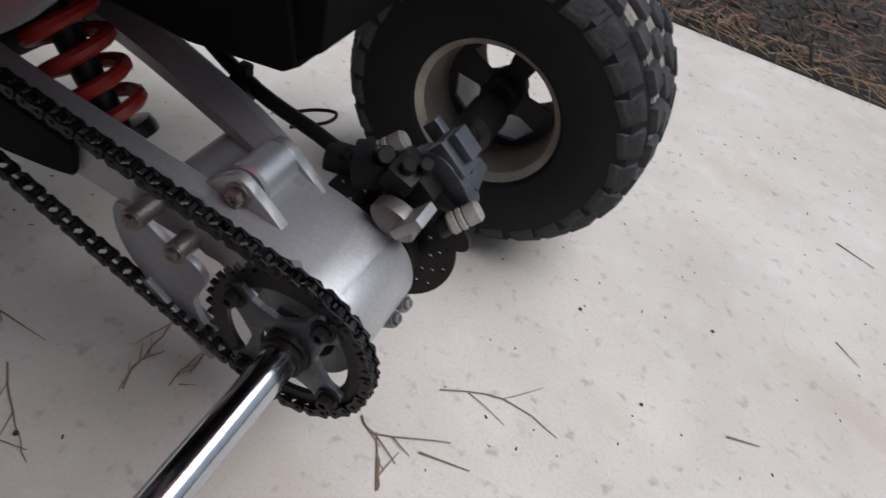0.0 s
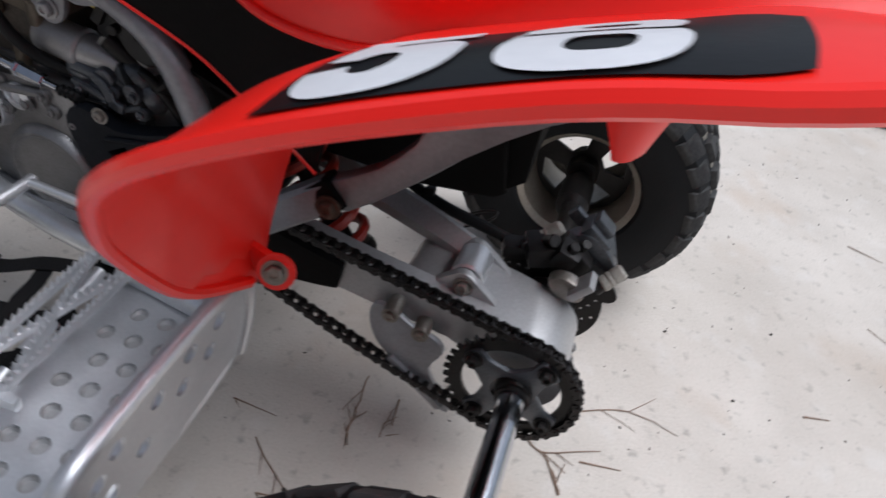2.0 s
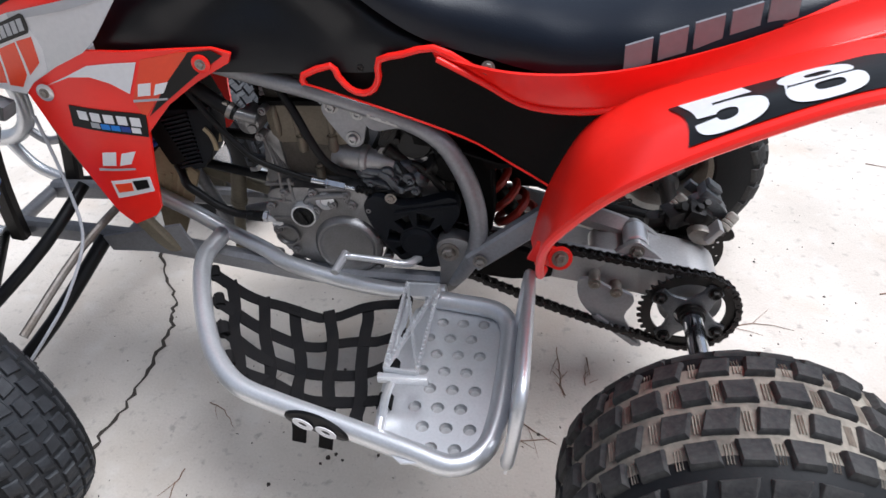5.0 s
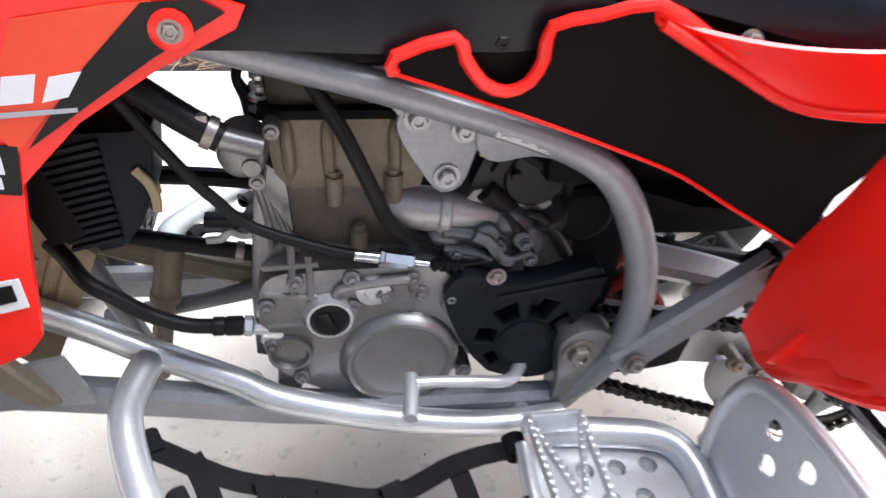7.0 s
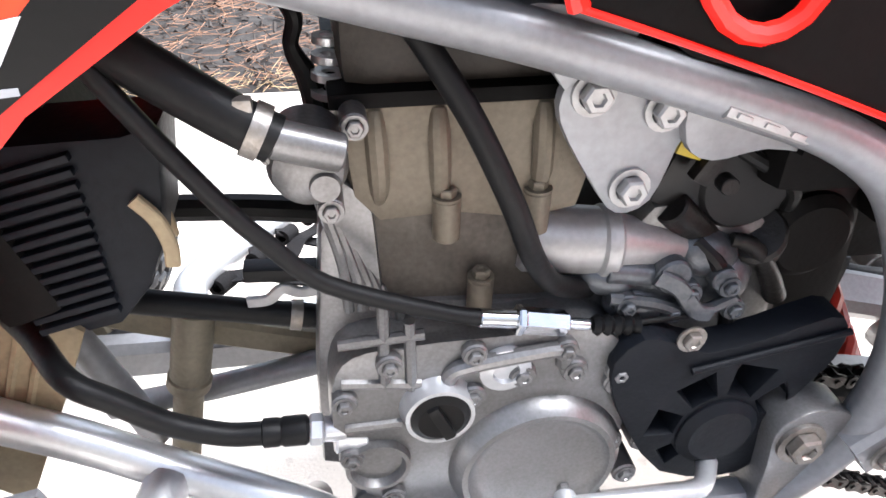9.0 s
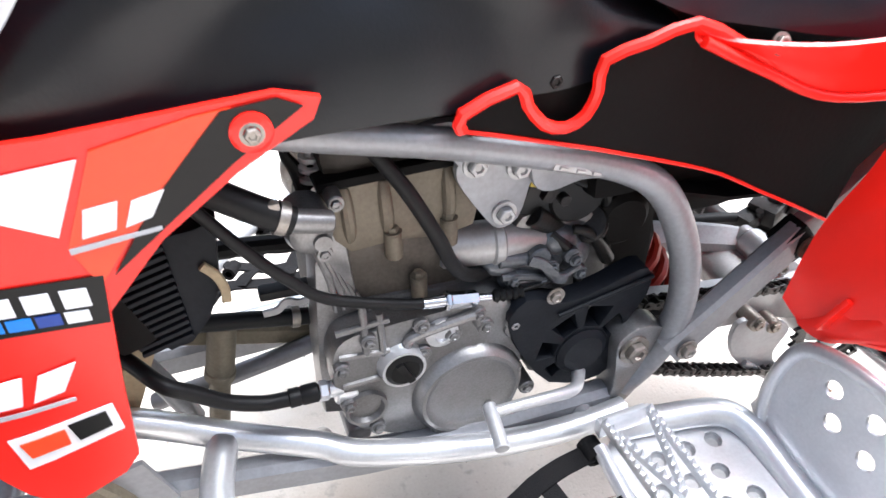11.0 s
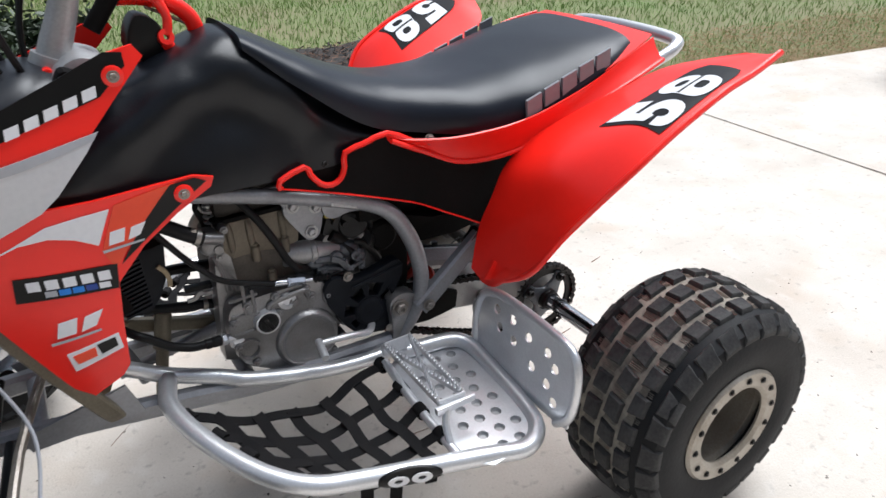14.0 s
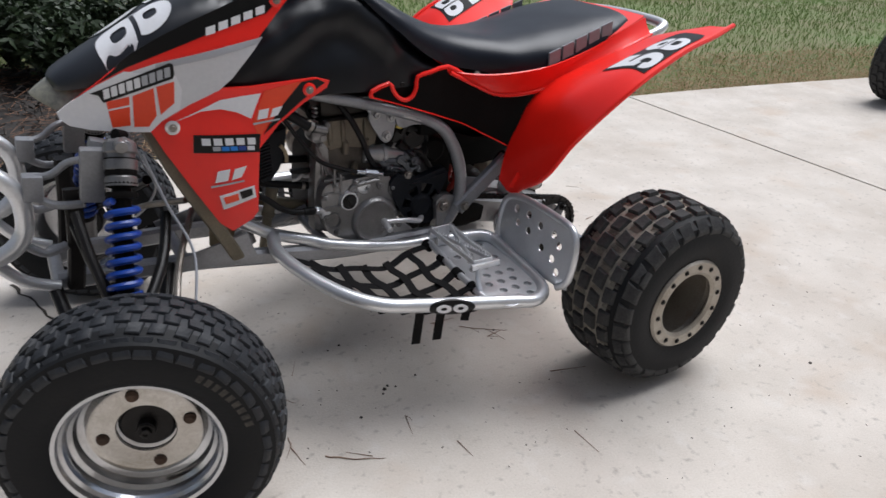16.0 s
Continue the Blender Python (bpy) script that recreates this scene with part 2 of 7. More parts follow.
def sheet(bm, rows, thick, nu=4, nv=4, inward=(0, 0, -1)):
    """A smooth skin through a net of points, with thickness and closed edges."""
    fine = [curve(r, nv) for r in rows]
    cols = list(zip(*fine))
    net = list(zip(*[curve(c, nu) for c in cols]))
    a, b = len(net), len(net[0])
    inward = Vector(inward)

    def normal(i, j):
        du = net[min(i + 1, a - 1)][j] - net[max(i - 1, 0)][j]
        dv = net[i][min(j + 1, b - 1)] - net[i][max(j - 1, 0)]
        n = du.cross(dv)
        n = n.normalized() if n.length > 1e-9 else inward
        return n if n.dot(inward) > 0 else -n

    top = [[bm.verts.new(net[i][j]) for j in range(b)] for i in range(a)]
    low = [[bm.verts.new(net[i][j] + normal(i, j) * thick) for j in range(b)] for i in range(a)]
    for i in range(a - 1):
        for j in range(b - 1):
            bm.faces.new((top[i][j], top[i + 1][j], top[i + 1][j + 1], top[i][j + 1]))
            bm.faces.new((low[i][j], low[i][j + 1], low[i + 1][j + 1], low[i + 1][j]))
    loop = [(i, 0) for i in range(a)] + [(a - 1, j) for j in range(1, b)] + [(i, b - 1) for i in range(a - 2, -1, -1)] + [(0, j) for j in range(b - 2, 0, -1)]
    for (i, j), (k, m) in zip(loop, loop[1:] + loop[:1]):
        bm.faces.new((top[i][j], top[k][m], low[k][m], low[i][j]))
    return net


def finish(bm, smooth=True, angle=35):
    bmesh.ops.recalc_face_normals(bm, faces=bm.faces)
    for f in bm.faces:
        f.smooth = smooth
    if smooth:
        for e in bm.edges:
            e.smooth = len(e.link_faces) == 2 and e.calc_face_angle(0) < radians(angle)


def mesh_of(name, bm, *mats, smooth=True, angle=35):
    finish(bm, smooth, angle)
    me = bpy.data.meshes.new(name)
    bm.to_mesh(me)
    bm.free()
    for m in mats:
        me.materials.append(m)
    return me


def part(name, bm, mats, parent, label="", smooth=True, angle=35):
    """One mesh object under a thing or under a part; its points are given in the world."""
    mats = mats if isinstance(mats, (list, tuple)) else (mats,)
    ob = new(name, mesh_of(name, bm, *mats, smooth=smooth, angle=angle))
    ob.parent = parent
    if parent is not None and parent.type == "EMPTY":
        ob.matrix_parent_inverse = Matrix.Translation(-parent.location)
    if label:
        ob["label"] = label
    return ob


def thing(name, at, label, category, group="", kind=""):
    ob = new(name)
    ob.empty_display_size = 0.1
    ob.location = at
    return tagged(ob, label, category, group, kind)


def solid(name, bm, mats, label="", category="", group="", kind="", smooth=True, angle=35):
    mats = mats if isinstance(mats, (list, tuple)) else (mats,)
    return tagged(new(name, mesh_of(name, bm, *mats, smooth=smooth, angle=angle)), label, category, group, kind)


def mirrored(bm):
    """The other side of the quad: y turned over."""
    for v in bm.verts:
        v.co.y = -v.co.y
    bmesh.ops.reverse_faces(bm, faces=bm.faces)
    return bm


B = bmesh.new


# ---- the ground: driveway slabs, mulch bed, lawn ----
def edge_y(x):
    """The far edge of the driveway."""
    return 1.70 - 0.103 * max(0.0, x - 2.0) ** 1.3


def joint_x(y):
    return 2.045 + 0.03 * y


def concrete():
    m = material("driveway_concrete", (0.61, 0.56, 0.505), 0.85, second=(0.50, 0.455, 0.405), scale=5.5, fine=190, bump=0.45)
    n, ln = m.node_tree.nodes, m.node_tree.links
    ramp = next(k for k in n if k.type == "VALTORGB")
    at = next(k for k in n if k.type == "TEX_COORD")
    spots, stain, scuff = n.new("ShaderNodeTexNoise"), n.new("ShaderNodeTexNoise"), n.new("ShaderNodeTexNoise")
    scuff.inputs["Scale"].default_value, scuff.inputs["Detail"].default_value = 13, 9
    spots.inputs["Scale"].default_value, spots.inputs["Detail"].default_value = 38, 3
    stain.inputs["Scale"].default_value, stain.inputs["Detail"].default_value = 1.7, 10
    pits, rusty = n.new("ShaderNodeTexNoise"), n.new("ShaderNodeTexNoise")
    pits.inputs["Scale"].default_value, pits.inputs["Detail"].default_value = 120, 2
    rusty.inputs["Scale"].default_value, rusty.inputs["Detail"].default_value = 3.1, 8
    last = ramp.outputs["Color"]
    for tex, lo, hi, tone, most in ((pits, 0.65, 0.75, (0.26, 0.24, 0.215, 1), 0.42), (rusty, 0.56, 0.72, (0.47, 0.36, 0.27, 1), 0.5), (spots, 0.60, 0.74, (0.27, 0.245, 0.22, 1), 0.6), (stain, 0.44, 0.76, (0.38, 0.325, 0.27, 1), 0.55), (scuff, 0.56, 0.70, (0.66, 0.64, 0.615, 1), 0.25)):
        ln.new(at.outputs["Object"], tex.inputs["Vector"])
        pick = n.new("ShaderNodeMapRange")
        pick.inputs["From Min"].default_value, pick.inputs["From Max"].default_value, pick.inputs["To Max"].default_value = lo, hi, most
        ln.new(tex.outputs["Fac"], pick.inputs["Value"])
        mix = n.new("ShaderNodeMix")
        mix.data_type = "RGBA"
        mix.inputs["B"].default_value = tone
        ln.new(pick.outputs[0], mix.inputs["Factor"])
        ln.new(last, mix.inputs["A"])
        last = mix.outputs["Result"]
    ln.new(last, n["Principled BSDF"].inputs["Base Color"])
    return m


CONCRETE = concrete()
GRASSGROUND = material("lawn_soil", (0.13, 0.18, 0.055), 0.95, second=(0.19, 0.165, 0.09), scale=1.3, fine=30, bump=0.8)
MULCH = material("dark_mulch", (0.030, 0.025, 0.022), 0.95, second=(0.012, 0.010, 0.009), scale=30, fine=120, bump=1.0)
NEEDLE = material("dry_pine_needle", (0.30, 0.145, 0.075), 0.7, second=(0.16, 0.08, 0.045), scale=3)
TWIG = material("brown_twig", (0.27, 0.18, 0.125), 0.8, second=(0.17, 0.11, 0.08), scale=20)
CHIP = material("bark_chip", (0.045, 0.034, 0.028), 0.9, second=(0.02, 0.016, 0.014), scale=20)
STRAW = material("straw_needles", (0.42, 0.31, 0.17), 0.75, second=(0.30, 0.20, 0.10), scale=5)
CRACK = material("crack_dirt", (0.05, 0.04, 0.032), 0.95)

bm = B()
bmesh.ops.create_grid(bm, x_segments=60, y_segments=60, size=1)
for v in bm.verts:
    far = max(abs(v.co.x), abs(v.co.y))
    k = 6 * far + 900 * max(0.0, far - 0.8) ** 3 * 60
    x, y = v.co.x * k, v.co.y * k
    v.co = (x, y, -0.055 + 0.01 * noise.noise((x * 0.7, y * 0.7, 0)))
ground = solid("ground", bm, GRASSGROUND, "worn green lawn soil reaching away behind the driveway", "lawn", kind="structure")

driveway = thing("driveway", (0, 0, 0), "pale grey brushed concrete driveway of large slabs", "driveway", kind="structure")
for corners in (
    [(-9, -9), (joint_x(-9) - 0.004, -9), (joint_x(1.7) - 0.004, 1.698), (-9, edge_y(-9))],
    [(joint_x(-9) + 0.006, -9), (11, -9)] + [(x, edge_y(x)) for x in (11, 9, 7.5, 6, 5, 4.2, 3.6, 3, 2.5)] + [(joint_x(1.7) + 0.006, 1.698)],
):
    bm = B()
    vs = [bm.verts.new((x, y, 0)) for x, y in corners]
    f = bm.faces.new(vs)
    low = bmesh.ops.extrude_face_region(bm, geom=[f], use_keep_orig=True)
    for g in low["geom"]:
        if isinstance(g, bmesh.types.BMVert):
            g.co.z = -0.1
    top = [e for e in bm.edges if all(v.co.z > -0.01 for v in e.verts)]
    bmesh.ops.bevel(bm, geom=top, offset=0.004, segments=2, affect="EDGES")
    part("concrete_slab", bm, CONCRETE, driveway, smooth=False)

# a hairline crack that wanders across the slab under the quad's front
bm = B()
rng = random.Random(5)
line = curve([(-1.50, 0.72, 0.0), (-1.40, 0.45, 0), (-1.352, 0.318, 0), (-1.24, 0.16, 0), (-1.192, 0.048, 0), (-1.175, -0.12, 0), (-1.185, -0.28, 0), (-1.202, -0.386, 0), (-1.25, -0.60, 0), (-1.31, -0.95, 0)], 9)
left, right = [], []
for p in line:
    x, y, w = p.x + rng.uniform(-0.008, 0.008), p.y, rng.uniform(0.0022, 0.0060)
    left.append(bm.verts.new((x - w, y, 0.0016)))
    right.append(bm.verts.new((x + w, y, 0.0016)))
for i in range(len(line) - 1):
    bm.faces.new((left[i], right[i], right[i + 1], left[i + 1]))
part("crack", bm, CRACK, driveway, "thin wandering crack", smooth=False)

# the mulch bed along the driveway
bm = B()
nx, ny = 90, 26
net = []
for i in range(nx + 1):
    x = -6 + 8.0 * i / nx
    deep = 2.2 if x < 1.5 else 2.2 * max(0.0, 1 - (x - 1.5) / 0.5) ** 0.5
    net.append([])
    for j in range(ny + 1):
        y = edge_y(x) + 0.004 + deep * j / ny
        h = 0.035 * noise.noise((x * 3, y * 3, 1)) + 0.03 * noise.noise((x * 11, y * 11, 2))
        net[-1].append(bm.verts.new((x, y, -0.02 + (0 if j == 0 else h + 0.012))))
for i in range(nx):
    for j in range(ny):
        bm.faces.new((net[i][j], net[i + 1][j], net[i + 1][j + 1], net[i][j + 1]))
solid("mulch_bed", bm, MULCH, "dark damp bark mulch bed beside the driveway", "mulch", kind="structure")


def slivers(name, mat, count, seed, where, length, width, label, category, lift=0.02, flat=0.25):
    """Many thin three-sided needles or chips that lie about."""
    r = random.Random(seed)
    verts, faces = [], []
    for _ in range(count):
        x, y, z = where(r)
        a, l, w = r.uniform(0, 2 * math.pi), r.uniform(*length) / 2, r.uniform(*width) / 2
        tip = r.uniform(-flat, flat) * l
        d, s = V(math.cos(a) * l, math.sin(a) * l, tip), V(-math.sin(a) * w, math.cos(a) * w, 0)
        c = V(x, y, z + abs(tip) + r.uniform(0, lift))
        bow = V(0, 0, w * 0.9)
        k = len(verts)
        verts += [c - d + s, c - d - s, c - d + bow, c + d + s * 0.6, c + d - s * 0.6, c + d + bow]
        faces += [(k, k + 1, k + 4, k + 3), (k + 1, k + 2, k + 5, k + 4), (k + 2, k, k + 3, k + 5), (k, k + 2, k + 1), (k + 3, k + 4, k + 5)]
    me = bpy.data.meshes.new(name)
    me.from_pydata(verts, [], faces)
    me.materials.append(mat)
    return tagged(new(name, me), label, category, kind="stuff")


def in_bed(r):
    x = r.uniform(-3.2, 2.2)
    deep = 2.1 if x < 1.6 else 2.1 * max(0.0, 1 - (x - 1.6)) ** 0.5
    return x, edge_y(x) + 0.03 + deep * r.random() ** 1.3, 0.0


def at_edge(r):
    x = r.uniform(-3.0, 2.0)
    return x, edge_y(x) + r.uniform(-0.01, 0.16), 0.0


slivers("bark_chips", CHIP, 5200, 3, in_bed, (0.015, 0.05), (0.008, 0.02), "dark bark chips heaped in the mulch bed", "bark chips", 0.03, 0.6)
slivers("pine_needles", NEEDLE, 4200, 4, in_bed, (0.06, 0.18), (0.0018, 0.0036), "fallen brown pine needles lying over the mulch", "pine needles", 0.03)
slivers("straw_litter", STRAW, 900, 6, at_edge, (0.05, 0.14), (0.0016, 0.003), "pale dry needles gathered along the driveway's edge", "dry needles", 0.02)


def on_lawn(r):
    while True:
        x, y = r.uniform(-4, 10), r.uniform(1.2, 9)
        bed = x < 1.6 + 0.3 * math.sin(y * 3) and y < edge_y(x) + 2.15
        if y > edge_y(x) + 0.02 and not bed:
            return x, y, -0.05


GRASS = material("grass_blades", (0.15, 0.29, 0.06), 0.65, second=(0.25, 0.31, 0.12), scale=1.1, fine=5, bump=0, spec=0.2)
r = random.Random(8)
verts, faces = [], []
for _ in range(52000):
    x, y, z = on_lawn(r)
    h, w, a = r.uniform(0.03, 0.075), r.uniform(0.002, 0.004) * (1 + 0.12 * y), r.uniform(0, 6.3)
    dx, dy = math.cos(a) * w, math.sin(a) * w
    lean = V(r.uniform(-0.6, 0.6), r.uniform(-0.6, 0.6), 1) * h
    k = len(verts)
    verts += [(x - dx, y - dy, z), (x + dx, y + dy, z), (x + lean.x, y + lean.y, z + lean.z)]
    faces.append((k, k + 1, k + 2))
me = bpy.data.meshes.new("grass")
me.from_pydata(verts, [], faces)
me.materials.append(GRASS)
tagged(new("grass", me), "short green lawn grass with some dry straw blades", "grass", kind="stuff")


def bare_strip(r):
    x = r.uniform(2.0, 9)
    return x, edge_y(x) + 0.02 + 1.1 * r.random() ** 1.7, -0.05


slivers("dry_grass", STRAW, 11000, 12, bare_strip, (0.04, 0.1), (0.003, 0.006), "dry straw-coloured grass along the lawn's edge", "dry grass", 0.03, 0.5)


# ---- an unseen wall added behind the camera to cut side light and reflections ----
BLOCKWALL = material("grey_brown_wall", (0.34, 0.32, 0.29), 0.85, second=(0.27, 0.25, 0.23), scale=2.5, fine=60, bump=0.3)
bm = B()
box(bm, (0.0, -4.95, 1.6), (16.0, 0.30, 3.4), 0.01)
solid("light_block_wall", bm, BLOCKWALL, "plain grey-brown wall added out of view to block low side light", "wall", kind="structure")


# ---- shrubs behind the mulch bed ----
LEAF = material("shrub_leaves", (0.028, 0.05, 0.016), 0.5, second=(0.014, 0.026, 0.009), scale=6, bump=0)
BARK = material("shrub_bark", (0.06, 0.045, 0.035), 0.9, second=(0.03, 0.024, 0.02), scale=30)


def shrub(at, size, seed, label):
    r = random.Random(seed)
    ob = thing("shrub", at, label, "shrub", "shrubs beyond the driveway")
    bm = B()
    ends = []
    for k in range(9):
        a, out = k * 0.7 + r.uniform(-0.2, 0.2), r.uniform(0.4, 0.9)
        tip = V(math.cos(a) * size * out, math.sin(a) * size * out, size * r.uniform(0.6, 1.25))
        mid = tip * 0.5 + V(0, 0, size * 0.12)
        sweep(bm, [Vector(at), Vector(at) + mid, Vector(at) + tip], [0.018, 0.011, 0.004], 6, 4)
        ends += [Vector(at) + mid, Vector(at) + tip, Vector(at) + (mid + tip) / 2]
    part("branches", bm, BARK, ob)
    verts, faces = [], []
    for _ in range(3800):
        c = r.choice(ends) + V(r.gauss(0, 1), r.gauss(0, 1), r.gauss(0, 0.8)) * size * 0.2
        c.z = max(c.z, 0.03)
        a, b = V(r.gauss(0, 1), r.gauss(0, 1), r.gauss(0, 0.6)).normalized(), V(r.gauss(0, 1), r.gauss(0, 1), r.gauss(0, 1))
        b = (b - a * b.dot(a)).normalized()
        l, w = r.uniform(0.02, 0.045), r.uniform(0.008, 0.016)
        k = len(verts)
        verts += [c - a * l, c + b * w, c + a * l, c - b * w]
        faces.append((k, k + 1, k + 2, k + 3))
    me = bpy.data.meshes.new("leaves")
    me.from_pydata(verts, [], faces)
    me.materials.append(LEAF)
    lv = new("leaves", me)
    lv.parent = ob
    lv.matrix_parent_inverse = Matrix.Translation(-Vector(at))
    return ob


for k, (x, y, s) in enumerate(((-1.9, 3.3, 0.55), (-1.35, 3.9, 0.5), (-2.9, 3.4, 0.6), (-2.4, 4.2, 0.7), (-1.12, 3.4, 0.36), (-0.80, 3.95, 0.33), (-1.55, 4.9, 0.75))):
    shrub((x, y, -0.02), s, 20 + k, "dark green leafy shrub growing from the mulch bed")


# ---- the quad ----
quad = thing("sport_quad", (-0.6, 0, 0), "red, black and silver racing quad bike standing on the driveway", "quad bike")


def tyre(bm, c, out, R, half, bead):
    """A knobbly tyre round c; out is +1 or -1 in y for its outer side. Slot 0 rubber, slot 1 dusty grooves."""
    prof = [(bead, 0.80), (bead + 0.012, 0.93), (bead + (R - bead) * 0.30, 1.0), (bead + (R - bead) * 0.55, 1.0), (bead + (R - bead) * 0.78, 0.93),
            (R - 0.020, 0.80), (R - 0.011, 0.55), (R - 0.009, 0.25), (R - 0.008, 0)]
    prof = prof + [(r, -s) for r, s in prof[-2::-1]]
    inner = [(bead + 0.01, -0.7), (R - 0.03, -0.6), (R - 0.03, 0.6), (bead + 0.01, 0.7)]
    full = [(r, s * half * out) for r, s in prof] + [(r, s * half * out) for r, s in inner]
    slots = [0] * len(full)
    for i in range(6, len(prof) - 7):
        slots[i] = 1
    lathe(bm, full, 64, c, (0, 1, 0), slots, closed=True)
    return bm


def tread(parent, c, out, R, half, bead, rows, count, block, deep, mat=None, sipes=False):
    """The tyre's rubber blocks, row by row; three worn shapes a row share their meshes."""
    shape = lambda s: float(np.interp(abs(s), [0, 0.25, 0.55, 0.80, 0.93, 1.0], [R - 0.008, R - 0.009, R - 0.011, R - 0.020, bead + (R - bead) * 0.78, bead + (R - bead) * 0.6]))  # noqa: E731
    r = random.Random(7)
    wide = block * math.pi / count
    for k, (s0, s1) in enumerate(rows):
        forms = []
        shoulder = k in (0, len(rows) - 1)
        for _ in range(4):
            bm = B()
            q = []
            skew = 0.10 * (-1) ** k
            span = wide * (1.22 if shoulder else 1.0)
            jig = [(r.uniform(-0.05, 0.05), r.uniform(-0.10, 0.10)) for _ in range(4)]
            high = deep * r.uniform(0.8, 1.15) * (0.62 if shoulder else 1.0)
            for lift, tight in ((-0.004, 1.05), (high * 0.6, 0.99), (high, 0.84)):
                for (s, a), (ds, da) in zip(((s0, -1 + skew), (s1, -0.86 - skew), (s1, 0.96 - skew), (s0, 0.86 + skew)), jig):
                    s, a = s + ds * (s1 - s0), a + da
                    m = (s0 + s1) / 2 + (s - (s0 + s1) / 2) * tight
                    rad = shape(m) + lift * (1 if abs(m) < 0.85 else 0.8)
                    y = m * half * out + (lift * 0.5 * (1 if m > 0 else -1) * out if abs(m) > 0.7 else 0)
                    q.append(bm.verts.new((math.cos(a * span * tight) * rad, y, math.sin(a * span * tight) * rad)))
            for lvl in (0, 4):
                for u in range(4):
                    bm.faces.new((q[lvl + u], q[lvl + (u + 1) % 4], q[lvl + 4 + (u + 1) % 4], q[lvl + 4 + u]))
            bm.faces.new(q[8:12])
            if sipes and not shoulder:
                # low ridges in the groove that follows the block
                for e in (1.16, 1.34, 1.52):
                    ys = [((s0 + s1) / 2 + d * (s1 - s0) * 0.40) for d in (-1, 1)]
                    w = [bm.verts.new((math.cos((e + g) * wide) * (shape(m) + h), m * half * out, math.sin((e + g) * wide) * (shape(m) + h))) for m in ys for g, h in ((-0.05, 0), (0, 0.0022), (0.05, 0))]
                    for u in (0, 1):
                        bm.faces.new((w[u], w[u + 1], w[u + 4], w[u + 3])).material_index = 1
            forms.append(mesh_of("tread_block", bm, mat or RUBBER, DUST, angle=50))
        for i in range(count):
            a = 2 * math.pi * (i + (0.5 if k % 2 else 0) + r.uniform(-0.05, 0.05)) / count
            ob = new("tread_block", r.choice(forms))
            ob.parent = parent
            ob.matrix_basis = Matrix.Translation(c) @ Matrix.Rotation(-a, 4, "Y")


REAR = [(-0.97, -0.76), (-0.66, -0.41), (-0.32, -0.045), (0.045, 0.32), (0.41, 0.66), (0.76, 0.97)]
FRONT = [(-1.0, -0.76), (-0.70, -0.46), (-0.41, -0.16), (-0.12, 0.12), (0.16, 0.41), (0.46, 0.70), (0.76, 1.0)]


def rear_wheel(side):
    c = V(0, 0.527 if side > 0 else -0.515, 0.256)
    half = 0.123
    bm = B()
    # barrel with lips, open on both sides
    y = lambda s: s * half * side  # noqa: E731
    prof = [(0.118, 0.86), (0.112, 0.80), (0.103, 0.72), (0.098, 0.3), (0.092, -0.2), (0.098, -0.6), (0.103, -0.80), (0.114, -0.88), (0.117, -0.82),
            (0.112, -0.76), (0.102, -0.5), (0.098, -0.2), (0.104, 0.3), (0.109, 0.7), (0.114, 0.84)]
    lathe(bm, [(r, y(s)) for r, s in prof], 48, c, (0, 1, 0), closed=True)
    wheel = part("wheel", bm, RIMALU, quad, "rear wheel with a dull aluminium rim")
    bm = B()
    tyre(bm, c, side, 0.245, half, 0.108)
    rubber = part("tyre", bm, (TYREBLACK, DUST), quad, "wide knobbly rear tyre with dusty grooves")
    tread(rubber, c, side, 0.245, half, 0.108, REAR, 26, 0.72, 0.0095, sipes=True)
    # flange with four windows
    bm = B()
    yf = c.y - side * 0.025
    wins = []
    for k in range(4):
        a = k * math.pi / 2 + 0.5
        wins.append([(c.x + rr * math.cos(a + d), c.z + rr * math.sin(a + d)) for rr, d in ((0.040, -0.36), (0.078, -0.5), (0.084, 0.0), (0.078, 0.5), (0.040, 0.36))])
    plate(bm, ring(c.x, c.z, 0.094, 40), wins, yf - 0.004, yf + 0.004)
    part("wheel_flange", bm, DARKSTEEL, wheel, "dark spoked flange")
    bm = B()
    cyl(bm, (c.x, yf - 0.035, c.z), (c.x, yf + 0.035, c.z), 0.030, seg=24)
    bolt(bm, (c.x, yf + side * 0.035, c.z), (0, side, 0), 0.018, 0.016)
    part("hub", bm, DARKSTEEL, wheel)
    for k in range(4):
        a = k * math.pi / 2 + 0.5 + math.pi / 4
        bm = B()
        bolt(bm, (c.x + 0.058 * math.cos(a), yf + side * 0.004, c.z + 0.058 * math.sin(a)), (0, side, 0), 0.010, 0.012)
        part("lug_nut", bm, STEEL, wheel)
    # bead ring on the outer lip
    bm = B()
    yo = c.y + side * 0.113
    lathe(bm, [(0.084, yo - c.y), (0.122, yo - c.y), (0.124, yo - c.y + side * 0.004), (0.119, yo - c.y + side * 0.010), (0.092, yo - c.y + side * 0.010), (0.084, yo - c.y + side * 0.004)],
          48, c, (0, 1, 0), closed=True)
    part("bead_ring", bm, RIMALU, wheel, "pale bolted bead ring")
    for k in range(14):
        a = 2 * math.pi * k / 14 + 0.1
        bm = B()
        bolt(bm, (c.x + 0.106 * math.cos(a), yo + side * 0.010, c.z + 0.106 * math.sin(a)), (0, side, 0), 0.0048, 0.004)
        part("ring_bolt", bm, DARKSTEEL, wheel)


